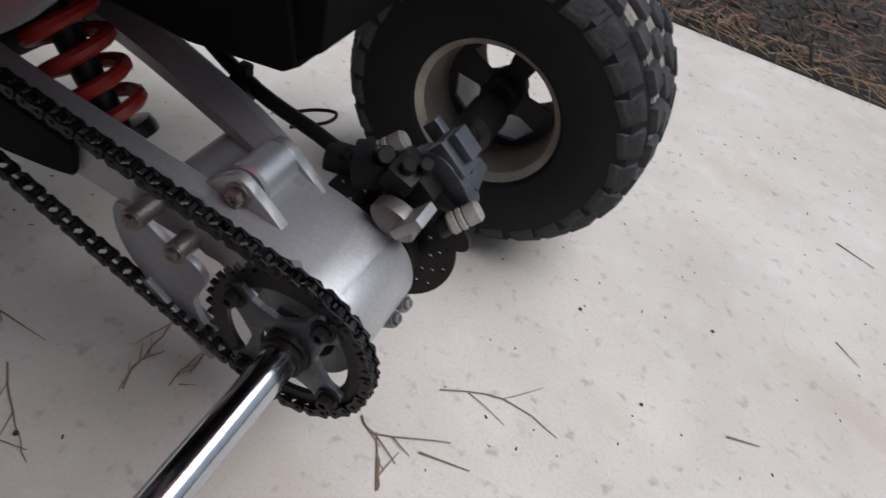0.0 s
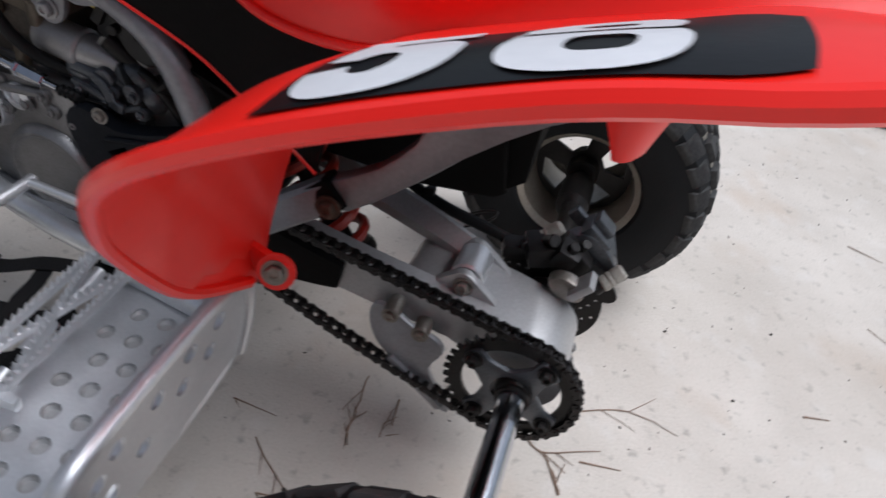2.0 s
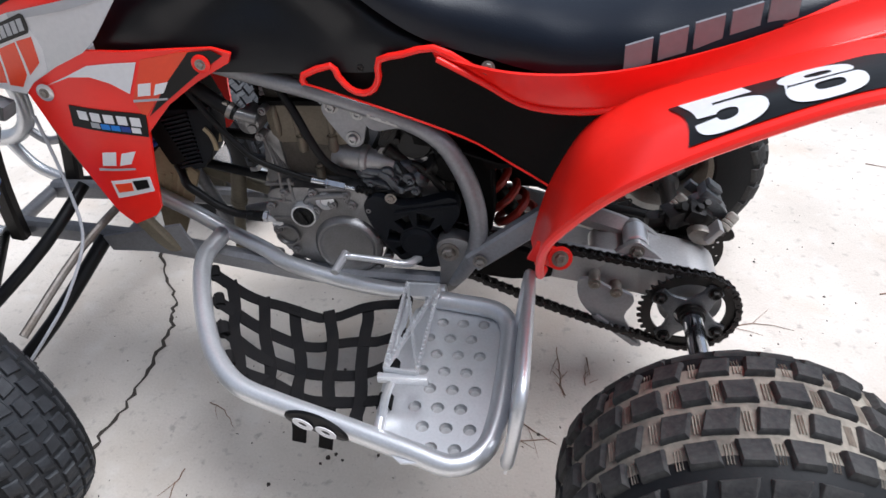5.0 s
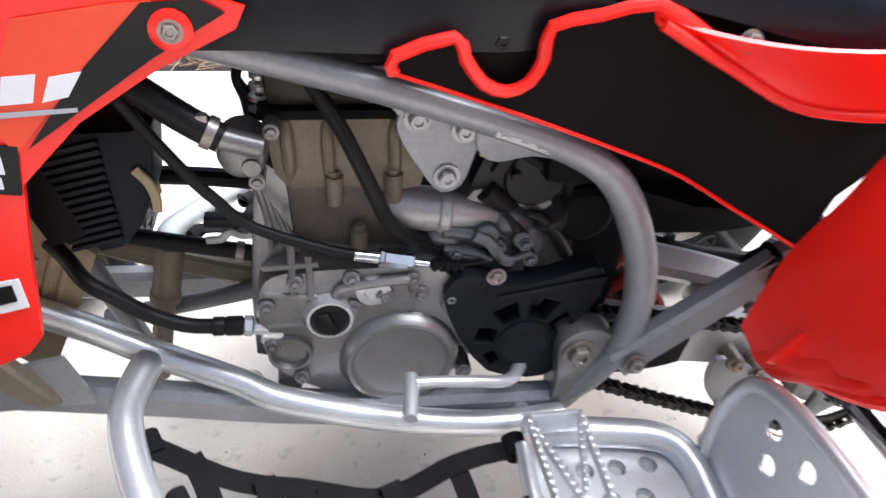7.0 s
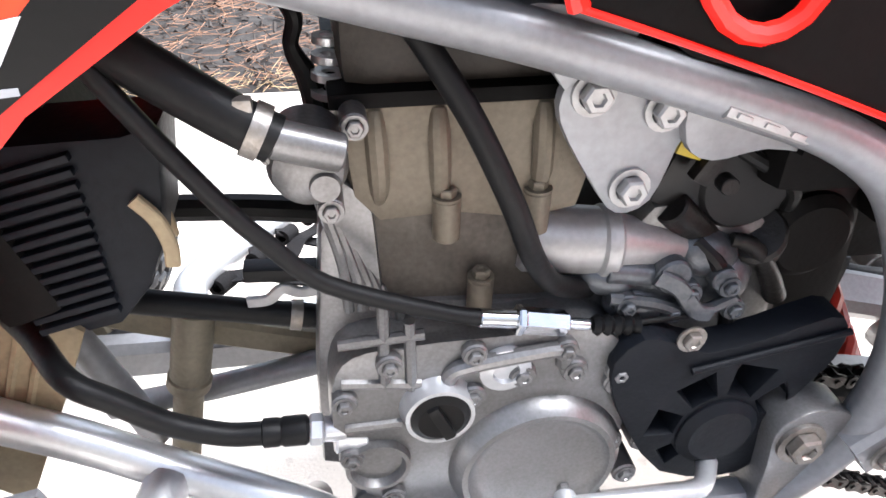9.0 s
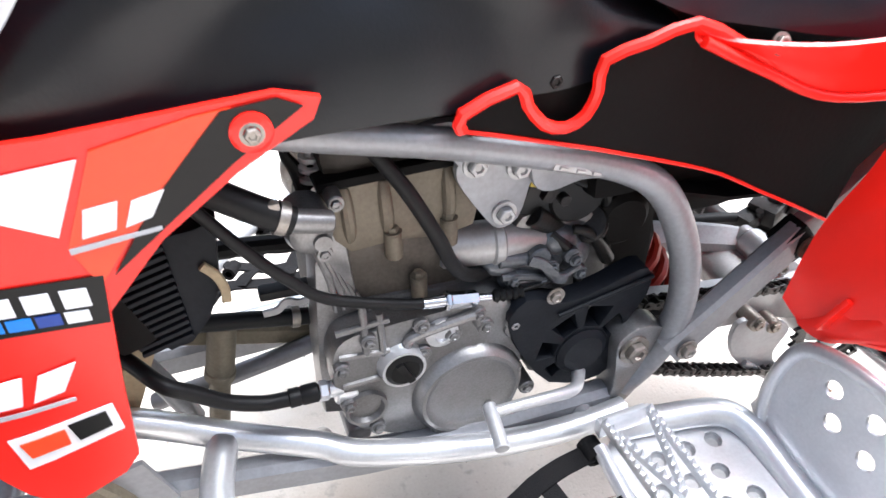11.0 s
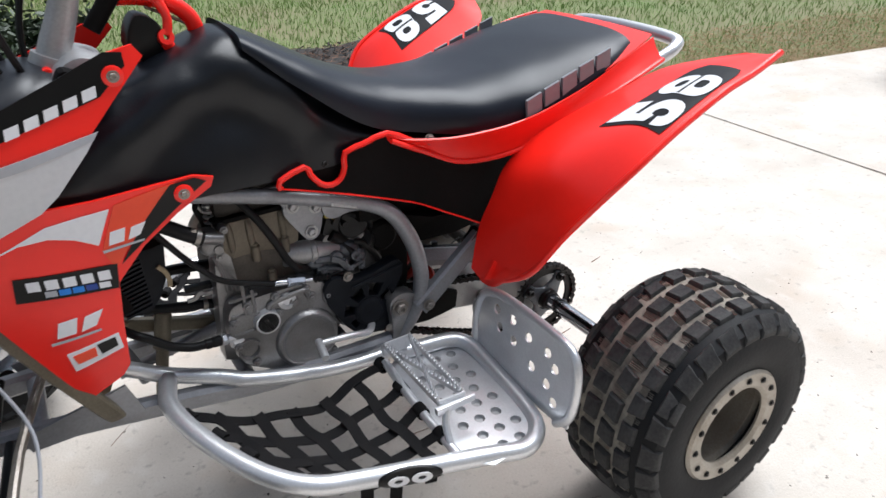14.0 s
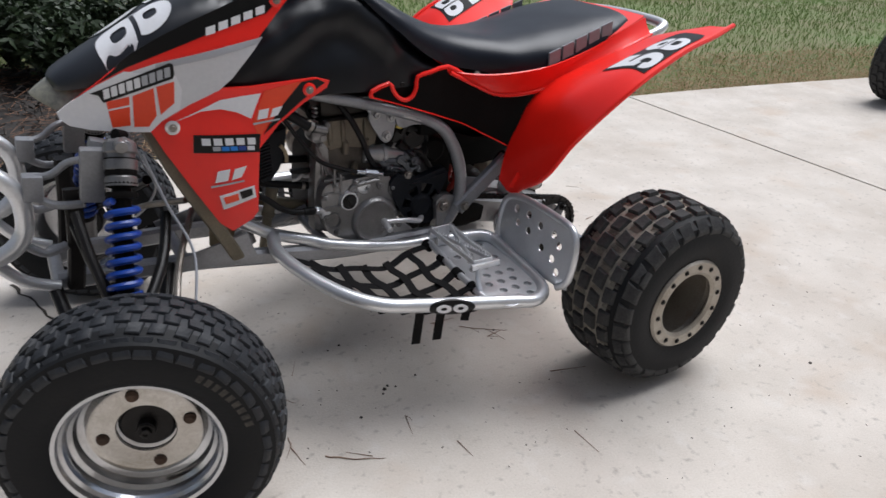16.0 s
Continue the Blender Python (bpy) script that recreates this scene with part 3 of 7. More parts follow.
def front_wheel(side):
    c = V(-1.27, -0.468, 0.258) if side < 0 else V(-1.25, 0.57, 0.258)
    half = 0.09
    bm = B()
    y = lambda s: s * half * side  # noqa: E731
    prof = [(0.151, 0.80), (0.147, 0.86), (0.140, 0.84), (0.138, 0.72), (0.131, 0.66), (0.129, 0.42), (0.121, 0.36), (0.117, 0.20), (0.108, 0.14), (0.100, 0.12), (0.053, 0.12), (0.053, 0.06), (0.104, 0.05),
            (0.118, 0.0), (0.130, -0.3), (0.138, -0.8), (0.148, -0.86), (0.151, -0.78), (0.140, -0.6), (0.134, 0.1), (0.140, 0.6)]
    lathe(bm, [(r, y(s)) for r, s in prof], 56, c, (0, 1, 0), closed=True)
    wheel = part("wheel", bm, POLISHED, quad, "front wheel with a polished aluminium rim")
    bm = B()
    tyre(bm, c, side, 0.258, half, 0.144)
    rubber = part("tyre", bm, (TYREBLACK, FRONTRUBBER), quad, "black front tyre with worn knobs")
    tread(rubber, c, side, 0.258, half, 0.144, FRONT, 40, 0.74, 0.0055, FRONTRUBBER)
    yf = c.y + side * 0.12 * half
    for k in range(9):
        a = 0.25 + 0.085 * k
        bm = B()
        d, t, o = V(math.cos(a), 0, math.sin(a)), V(-math.sin(a), 0, math.cos(a)), c + V(0, side * (half + 0.0006), 0)
        q = [bm.verts.new(o + d * rr + t * w) for rr, w in ((0.188, -0.005), (0.188, 0.005), (0.203, 0.0055), (0.203, -0.0055))]
        bm.faces.new(q)
        part("lettering_bar", bm, FADED, rubber, "faded lettering bar")
    bm = B()
    lathe(bm, [(r, s * side) for r, s in ((0.052, 0.010), (0.054, 0.0135), (0.068, 0.0145), (0.094, 0.0140), (0.100, 0.0155), (0.103, 0.0185), (0.101, 0.0125), (0.052, 0.0105))], 56, c, (0, 1, 0), closed=True)
    part("hub_face", bm, WHEELFACE, wheel, "stained polished wheel centre")
    bm = B()
    lathe(bm, [(r, s * side) for r, s in ((0.1285, 0.050), (0.1320, 0.058), (0.1312, 0.061), (0.1275, 0.054))], 56, c, (0, 1, 0), closed=True)
    part("rim_step", bm, CHROME, wheel, "bright rim step")
    yf += side * 0.004
    for k in range(4):
        a = k * math.pi / 2 + 1.75
        bm = B()
        lathe(bm, [(0.0, 0.006), (0.008, 0.006), (0.011, 0.002), (0.012, 0.0)], 16, (c.x + 0.079 * math.cos(a), yf + side * 0.001, c.z + 0.079 * math.sin(a)), (0, side, 0))
        part("lug_nut", bm, RUST, wheel, "rusty lug nut")
    bm = B()
    cyl(bm, (c.x, yf - side * 0.07, c.z), (c.x, yf - side * 0.012, c.z), 0.052, seg=28)
    part("hub", bm, DARKSTEEL, wheel, "dark recessed hub")
    bm = B()
    cyl(bm, (c.x, yf - side * 0.02, c.z), (c.x, yf + side * 0.006, c.z), 0.017, seg=20)
    bolt(bm, (c.x, yf + side * 0.006, c.z), (0, side, 0), 0.011, 0.01)
    part("axle_nut", bm, DARKSTEEL, wheel)
    # the handlebar stands turned a little to the right
    steer = Matrix.Translation(c) @ Matrix.Rotation(radians(-18), 4, "Z") @ Matrix.Translation(-c)
    wheel.matrix_basis = rubber.matrix_basis = steer


for side in (-1, 1):
    rear_wheel(side)
    front_wheel(side)


# ---- rear axle, sprocket, chain ----
AX = V(0, 0, 0.249)
bm = B()
cyl(bm, (0, -0.50, AX.z), (0, -0.096, AX.z), 0.0185, seg=28)
part("axle", bm, CHROME, quad, "polished steel rear axle")
bm = B()
lathe(bm, [(0.019, -0.100), (0.023, -0.100), (0.0235, -0.095), (0.021, -0.0935), (0.024, -0.092), (0.026, -0.088), (0.026, -0.070), (0.019, -0.070)], 32, AX, (0, 1, 0), closed=True)
part("axle_collar", bm, DARKSTEEL, quad)
bm = B()
cyl(bm, (0, 0.08, AX.z), (0, 0.50, AX.z), 0.0185, seg=24)
lathe(bm, [(0.019, 0.36), (0.03, 0.37), (0.03, 0.44), (0.019, 0.45)], 24, AX, (0, 1, 0), closed=True)
part("axle", bm, DARKSTEEL, quad)

RY = -0.078
teeth, R = 37, 0.0925
rim = []
for k in range(teeth):
    for d, rr in ((0.0, R - 0.008), (0.28, R - 0.006), (0.42, R + 0.001), (0.58, R + 0.001), (0.72, R - 0.006)):
        a = 2 * math.pi * (k + d) / teeth
        rim.append((rr * math.cos(a), AX.z + rr * math.sin(a)))
bm = B()
plate(bm, rim, [ring(0, AX.z, 0.068, 40)], RY - 0.003, RY + 0.003)
sprocket = part("rear_sprocket", bm, DARKSTEEL, quad, "dark toothed rear sprocket on a silver star hub")
star = []
for k in range(4):
    for rr, d in ((0.041, -0.55), (0.057, -0.26), (0.075, -0.24), (0.079, 0.0), (0.075, 0.24), (0.057, 0.26), (0.041, 0.55), (0.036, 0.785)):
        a = k * math.pi / 2 + 0.95 + d
        star.append((rr * math.cos(a), AX.z + rr * math.sin(a)))
bm = B()
plate(bm, [(p.x, p.z) for p in curve([(x, 0, z) for x, z in star], 2, True)], [ring(0, AX.z, 0.026, 24)], RY - 0.009, RY - 0.002, edge=0.0015)
part("hub_star", bm, GEARCAST, sprocket, "silver four-armed hub")
for k in range(4):
    a = k * math.pi / 2 + 0.95
    bm = B()
    bolt(bm, (0.068 * math.cos(a), RY - 0.009, AX.z + 0.068 * math.sin(a)), (0, -1, 0), 0.009, 0.012)
    part("sprocket_bolt", bm, DARKSTEEL, sprocket)

FS, FR = V(-0.462, RY, 0.388), 0.040
d = V(AX.x, RY, AX.z) - FS
L, th = math.hypot(d.x, d.z), math.atan2(d.z, d.x)
off = math.acos((R - 0.003 - FR) / L)


def chain_point(s):
    """A place on the chain's loop, and its direction, s metres along."""
    rr = R - 0.003
    run = L * math.sin(off)
    back = 2 * off
    arc = rr * (2 * math.pi - back)
    s = s % (2 * run + arc + FR * back)
    u, v = th + math.pi - off, th + math.pi + off
    # upper tangent runs from the front sprocket to the rear one
    if s < run:
        a = V(FS.x + FR * math.cos(u), RY, FS.z + FR * math.sin(u))
        b = V(rr * math.cos(u), RY, AX.z + rr * math.sin(u))
        t = s / run
        return a.lerp(b, t), (b - a).normalized()
    s -= run
    if s < arc:
        a = u - s / rr
        return V(rr * math.cos(a), RY, AX.z + rr * math.sin(a)), V(math.sin(a), 0, -math.cos(a))
    s -= arc
    if s < run:
        a = V(rr * math.cos(v), RY, AX.z + rr * math.sin(v))
        b = V(FS.x + FR * math.cos(v), RY, FS.z + FR * math.sin(v))
        sag = -0.012 * math.sin(math.pi * s / run)
        return a.lerp(b, s / run) + V(0, 0, sag), (b - a).normalized()
    s -= run
    a = v - s / FR
    return V(FS.x + FR * math.cos(a), RY, FS.z + FR * math.sin(a)), V(math.sin(a), 0, -math.cos(a))


total = 2 * L * math.sin(off) + (R - 0.003) * (2 * math.pi - 2 * off) + FR * 2 * off
count = 2 * round(total / 0.01587 / 2)
pitch = total / count


def link_mesh(name, gap, tall):
    bm = B()
    h = pitch / 2
    for side in (-1, 1):
        y = side * gap
        loop = [(h + tall * math.cos(a), tall * math.sin(a)) for a in (-1.2, -0.5, 0.5, 1.2)] + [(0, tall * 0.62)] + [(-h + tall * math.cos(a), tall * math.sin(a)) for a in (1.95, 2.65, 3.63, 4.33)] + [(0, -tall * 0.62)]
        a = [bm.verts.new((x, y - 0.001, z)) for x, z in loop]
        b = [bm.verts.new((x, y + 0.001, z)) for x, z in loop]
        bm.faces.new(a)
        bm.faces.new(b[::-1])
        for i in range(len(a)):
            bm.faces.new((a[i], b[i], b[(i + 1) % len(a)], a[(i + 1) % len(a)]))
    for x in (-h, h):
        lathe(bm, [(0.0001, -gap - 0.0025), (0.0026, -gap - 0.0025), (0.0026, gap + 0.0025), (0.0001, gap + 0.0025)], 8, (x, 0, 0), (0, 1, 0))
        lathe(bm, [(0.005, -gap + 0.002), (0.005, gap - 0.002)], 8, (x, 0, 0), (0, 1, 0))
    return mesh_of(name, bm, CHAINMAT, smooth=False)


outer, inner = link_mesh("chain_link", 0.0078, 0.0072), link_mesh("inner_link", 0.0055, 0.0075)
bm = B()
lathe(bm, [(0.012, -0.01), (FR - 0.004, -0.004), (FR - 0.004, 0.004), (0.012, 0.01)], 28, FS, (0, 1, 0), closed=True)
chain = part("drive_chain", bm, CHAINMAT, quad, "black oily roller chain round both sprockets")
for k in range(count):
    p, t = chain_point((k + 0.5) * pitch)
    up = V(0, 1, 0).cross(t) * -1
    ob = new("chain_link", outer if k % 2 else inner)
    ob.parent = chain
    ob.matrix_parent_inverse = Matrix.Identity(4)
    ob.matrix_basis = Matrix(((t.x, 0, -t.z, p.x), (t.y, 1, 0, p.y), (t.z, 0, t.x, p.z), (0, 0, 0, 1)))

for ob in (sprocket, chain):
    ob.location.x -= 0.006

# ---- swingarm ----
bm = B()
sweep(bm, [(-0.47, -0.055, 0.392), (-0.30, -0.045, 0.345), (-0.15, -0.030, 0.305), (-0.04, -0.012, 0.268)], 1, n=4, profile=bar(0.034, 0.072, 0.18), up=(0, 0, 1))
sweep(bm, [(-0.47, 0.115, 0.392), (-0.33, 0.105, 0.37), (-0.20, 0.080, 0.352), (-0.12, 0.060, 0.338), (-0.06, 0.050, 0.312)], [1, 1, 0.96, 0.85, 0.6], n=5, profile=bar(0.050, 0.058, 0.42), up=(0, 0, 1))
part("swingarm", bm, DULLALU, quad, "grey cast aluminium swingarm")
bm = B()
lathe(bm, [(0.034, -0.058), (0.058, -0.056), (0.060, -0.050), (0.060, 0.062), (0.056, 0.068), (0.034, 0.070)], 48, AX, (0, 1, 0), closed=True)
part("axle_carrier", bm, DULLALU, quad, "silver axle bearing carrier")
bm = B()
plate(bm, rounded([(-0.185, 0.330), (-0.150, 0.338), (-0.10, 0.334), (-0.05, 0.326), (-0.01, 0.316), (0.03, 0.300), (0.03, 0.26), (-0.06, 0.25), (-0.15, 0.285), (-0.19, 0.305)], 3), (), -0.050, 0.062, edge=0.010)
part("carrier_bridge", bm, DULLALU, quad)
for y in (-0.018, 0.052):
    bm = B()
    plate(bm, rounded([(-0.150, 0.330), (-0.130, 0.352), (-0.108, 0.366), (-0.084, 0.352), (-0.048, 0.318), (-0.055, 0.300), (-0.13, 0.310)], 3), (), y - 0.006, y + 0.006, edge=0.002)
    part("clevis_lug", bm, DULLALU, quad)
bm = B()
cyl(bm, (-0.105, -0.010, 0.345), (-0.105, 0.044, 0.345), 0.024, seg=28)
part("link_bushing", bm, ALLOY, quad, "shiny round link bushing")
bm = B()
bolt(bm, (-0.105, -0.024, 0.345), (0, -1, 0), 0.010, 0.010)
part("link_bolt", bm, STEEL, quad)
# clamp ears with bolts under the carrier
for y in (0.030, 0.056):
    bm = B()
    cyl(bm, (0.030, y, 0.203), (0.060, y, 0.222), 0.011, seg=16)
    bolt(bm, (0.060, y, 0.222), (0.85, 0, 0.5), 0.007, 0.007)
    part("clamp_bolt", bm, CAST, quad)
# chain guide under the left arm
bm = B()
plate(bm, rounded([(-0.208, 0.312), (-0.18, 0.310), (-0.15, 0.292), (-0.118, 0.282), (-0.105, 0.262), (-0.120, 0.225), (-0.105, 0.190), (-0.080, 0.150), (-0.100, 0.150), (-0.145, 0.190), (-0.195, 0.24), (-0.212, 0.28)], 3), (), -0.074, -0.066, edge=0.001)
box(bm, (-0.135, -0.066, 0.190), (0.11, 0.03, 0.012), 0.004, (0, 40, 0))
part("chain_guide", bm, FRAME, quad, "grey plate chain guide")
bm = B()
cyl(bm, (-0.182, -0.082, 0.309), (-0.182, -0.03, 0.309), 0.012, seg=16)
cyl(bm, (-0.140, -0.076, 0.285), (-0.140, -0.03, 0.285), 0.012, seg=16)
bolt(bm, (-0.182, -0.082, 0.309), (0, -1, 0), 0.008, 0.006)
bolt(bm, (-0.140, -0.076, 0.285), (0, -1, 0), 0.008, 0.006)
part("guide_bolts", bm, STEEL, quad)

bm = B()
sweep(bm, [(-0.47, -0.070, 0.372), (-0.40, -0.072, 0.360), (-0.33, -0.070, 0.345), (-0.26, -0.066, 0.333)], [1, 1, 0.9, 0.5], n=4, profile=bar(0.022, 0.088, 0.3), up=(0, 0, 1))
part("chain_slider", bm, MATT, quad, "worn black rubber chain slider over the swingarm")

# ---- rear brake ----
bm = B()
DY = 0.115
spots = []
for k in range(14):
    a = 2 * math.pi * k / 14
    for rr, tw in ((0.058, 0), (0.068, 0.15), (0.078, 0.3)):
        spots.append(ring(rr * math.cos(a + tw), AX.z + rr * math.sin(a + tw), 0.0032, 6))
plate(bm, ring(0, AX.z, 0.088, 48), [ring(0, AX.z, 0.035, 24)] + spots, DY - 0.002, DY + 0.002)
part("brake_disc", bm, DARKSTEEL, quad, "drilled rear brake disc")
bm = B()
lathe(bm, [(0.019, 0.075), (0.05, 0.078), (0.05, 0.098), (0.040, 0.112), (0.040, 0.12), (0.019, 0.12)], 28, AX, (0, 1, 0), closed=True)
part("disc_hub", bm, DARKSTEEL, quad)
bm = B()
plate(bm, rounded([(0.004, 0.362), (0.026, 0.379), (0.050, 0.374), (0.074, 0.352), (0.086, 0.332), (0.076, 0.324), (0.056, 0.334), (0.035, 0.346), (0.010, 0.352)], 2), (), 0.118, 0.142, edge=0.003)
box(bm, (0.045, 0.140, 0.372), (0.046, 0.040, 0.022), 0.005, (0, 38, 0))
box(bm, (0.030, 0.165, 0.362), (0.07, 0.014, 0.020), 0.004, (0, 38, 0))
box(bm, (0.066, 0.160, 0.342), (0.018, 0.05, 0.020), 0.004, (0, 38, 10))
caliper = part("brake_caliper", bm, GEARCAST, quad, "grey cast brake caliper over the drilled disc")
bm = B()
box(bm, (0.052, 0.146, 0.388), (0.034, 0.026, 0.010), 0.002, (0, 38, 0))
part("pad_cover", bm, GEARCAST, caliper, "flat grey pad cover")
for a, b in (((-0.030, 0.112, 0.352), (-0.006, 0.124, 0.376)), ((0.072, 0.096, 0.320), (0.094, 0.112, 0.342))):
    a, b = V(*a), V(*b)
    bm = B()
    lathe(bm, [(0, 0), (0.010, 0), (0.0125, 0.003), (0.0125, 0.009), (0.0105, 0.011), (0.0125, 0.013), (0.0125, 0.017), (0.0105, 0.019), (0.012, 0.021), (0.012, 0.034), (0.009, 0.038), (0, 0.038)], 22, a, b - a)
    part("slide_pin_boot", bm, BOOT, caliper, "pale ribbed rubber boot")
    bm = B()
    d = (b - a).normalized()
    cyl(bm, a - d * 0.012, a + d * 0.002, 0.0105, seg=18)
    part("slide_pin", bm, DARKSTEEL, caliper)
bm = B()
plate(bm, rounded([(-0.002, 0.334), (0.012, 0.346), (0.034, 0.343), (0.049, 0.329), (0.050, 0.315), (0.034, 0.309), (0.010, 0.315)], 3), (), 0.050, 0.070, edge=0.005)
part("brake_piston_cover", bm, STEEL, caliper, "worn machined piston cover")
bm = B()
box(bm, (0.045, 0.056, 0.340), (0.012, 0.036, 0.040), 0.003, (0, 38, 0))
part("cover_edge", bm, DULLALU, caliper)
for k, (at, size, turn) in enumerate((((-0.022, 0.098, 0.350), (0.050, 0.050, 0.034), (0, -10, 20)), ((0.012, 0.088, 0.360), (0.034, 0.035, 0.034), (10, 20, 0)), ((-0.058, 0.098, 0.338), (0.045, 0.032, 0.024), (0, 0, 15)), ((0.020, 0.105, 0.352), (0.06, 0.03, 0.03), (0, 38, 0)))):
    bm = B()
    box(bm, at, size, 0.009, turn)
    part("parking_brake_arm", bm, DARKSTEEL, caliper)
for a, b, r in (((-0.02, 0.10, 0.362), (-0.008, 0.086, 0.378), 0.010), ((0.014, 0.084, 0.366), (0.020, 0.080, 0.384), 0.008), ((-0.045, 0.09, 0.345), (-0.052, 0.086, 0.360), 0.006), ((0.03, 0.10, 0.37), (0.034, 0.09, 0.386), 0.007)):
    bm = B()
    cyl(bm, a, b, r)
    part("adjuster_stud", bm, DARKSTEEL, caliper)
bm = B()
plate(bm, rounded([(-0.01, 0.328), (0.07, 0.330), (0.10, 0.30), (0.08, 0.285), (0.02, 0.30)], 3), (), 0.100, 0.106)
part("caliper_plate", bm, DARKSTEEL, caliper)
bm = B()
sweep(bm, [(-0.50, 0.19, 0.43), (-0.36, 0.165, 0.40), (-0.203, 0.12, 0.361), (-0.10, 0.108, 0.345), (-0.04, 0.10, 0.335)], 0.0088, 12, 6)
part("brake_hose", bm, HOSE, quad, "black brake hose along the swingarm")
bm = B()
cyl(bm, (-0.217, 0.123, 0.3645), (-0.190, 0.118, 0.358), 0.015, seg=14)
box(bm, (-0.203, 0.12, 0.381), (0.014, 0.014, 0.016), 0.003)
part("hose_clamp", bm, DARKSTEEL, quad)
bm = B()
sweep(bm, [(-0.16, 0.13, 0.33), (-0.13, 0.15, 0.34), (-0.105, 0.155, 0.345), (-0.11, 0.145, 0.335), (-0.145, 0.125, 0.322)], 0.0022, 8, 6)
part("wire_loop", bm, DARKSTEEL, quad)


# ---- shock absorbers ----
def shock(name, a, b, r, wire, turns, paint, label, body, first=0.10):
    a, b = Vector(a), Vector(b)
    d = (b - a).normalized()
    u = d.orthogonal().normalized()
    w = d.cross(u)
    n = (b - a).length
    bm = B()
    cyl(bm, a - d * 0.01, a + d * n * max(0.34, first + 0.1), r * 0.62, seg=24)
    cyl(bm, a + d * n * 0.2, b, r * (0.66 if first > 0.2 else 0.42), seg=20)
    lathe(bm, [(0, 0), (r * 1.0, 0.004), (r * 1.08, 0.012), (r * 1.08, 0.02), (0, 0.026)], 24, b - d * 0.03, d)
    cyl(bm, a - d * 0.022 - u * 0.014, a - d * 0.022 + u * 0.014, 0.011)
    cyl(bm, b + d * 0.012 - u * 0.016, b + d * 0.012 + u * 0.016, 0.016)
    ob = part(name, bm, body, quad, label)
    for k in range(1 if first < 0.2 else 4):
        bm = B()
        lathe(bm, [(r * 0.62, 0), (r * 1.12, 0), (r * 1.14, 0.006), (r * 1.05, 0.012), (r * 0.62, 0.014)], 24, a + d * (n * first - 0.022 * k), d)
        part("preload_collar", bm, MATT, ob)
    bm = B()
    line = []
    s0, s1 = n * first + 0.018, n - 0.032
    for k in range(turns * 14 + 1):
        t = k / (turns * 14)
        f = 2 * math.pi * turns * t
        line.append(a + d * (s0 + (s1 - s0) * t) + (u * math.cos(f) + w * math.sin(f)) * r)
    sweep(bm, line, wire, 8, 1)
    part("coil_spring", bm, paint, ob)
    return ob


shock("rear_shock", (-0.435, 0.02, 0.56), (-0.272, 0.012, 0.292), 0.037, 0.0080, 7, SPRINGRED, "rear shock with a red coil spring", DARKSTEEL)
for side in (-1, 1):
    shock("front_shock", (-1.205, side * 0.175, 0.70), (-1.272, side * 0.345, 0.345), 0.0265, 0.0074, 11, BLUE, "front shock with a blue coil spring and black collars", MATT, 0.225)
    bm = B()
    d = V(-0.067, side * 0.17, -0.355).normalized()
    lathe(bm, [(0, -0.012), (0.024, -0.012), (0.030, -0.006), (0.031, 0.012), (0.027, 0.016), (0.027, 0.024), (0.031, 0.028), (0.031, 0.046), (0.027, 0.050), (0.027, 0.058), (0.030, 0.062), (0.030, 0.078), (0, 0.080)], 28, V(-1.205, side * 0.175, 0.70), d)
    cyl(bm, (-1.207, side * 0.190, 0.712), (-1.207, side * 0.222, 0.712), 0.012, seg=18)
    part("shock_body", bm, CAST, quad, "dusty ribbed upper shock body")


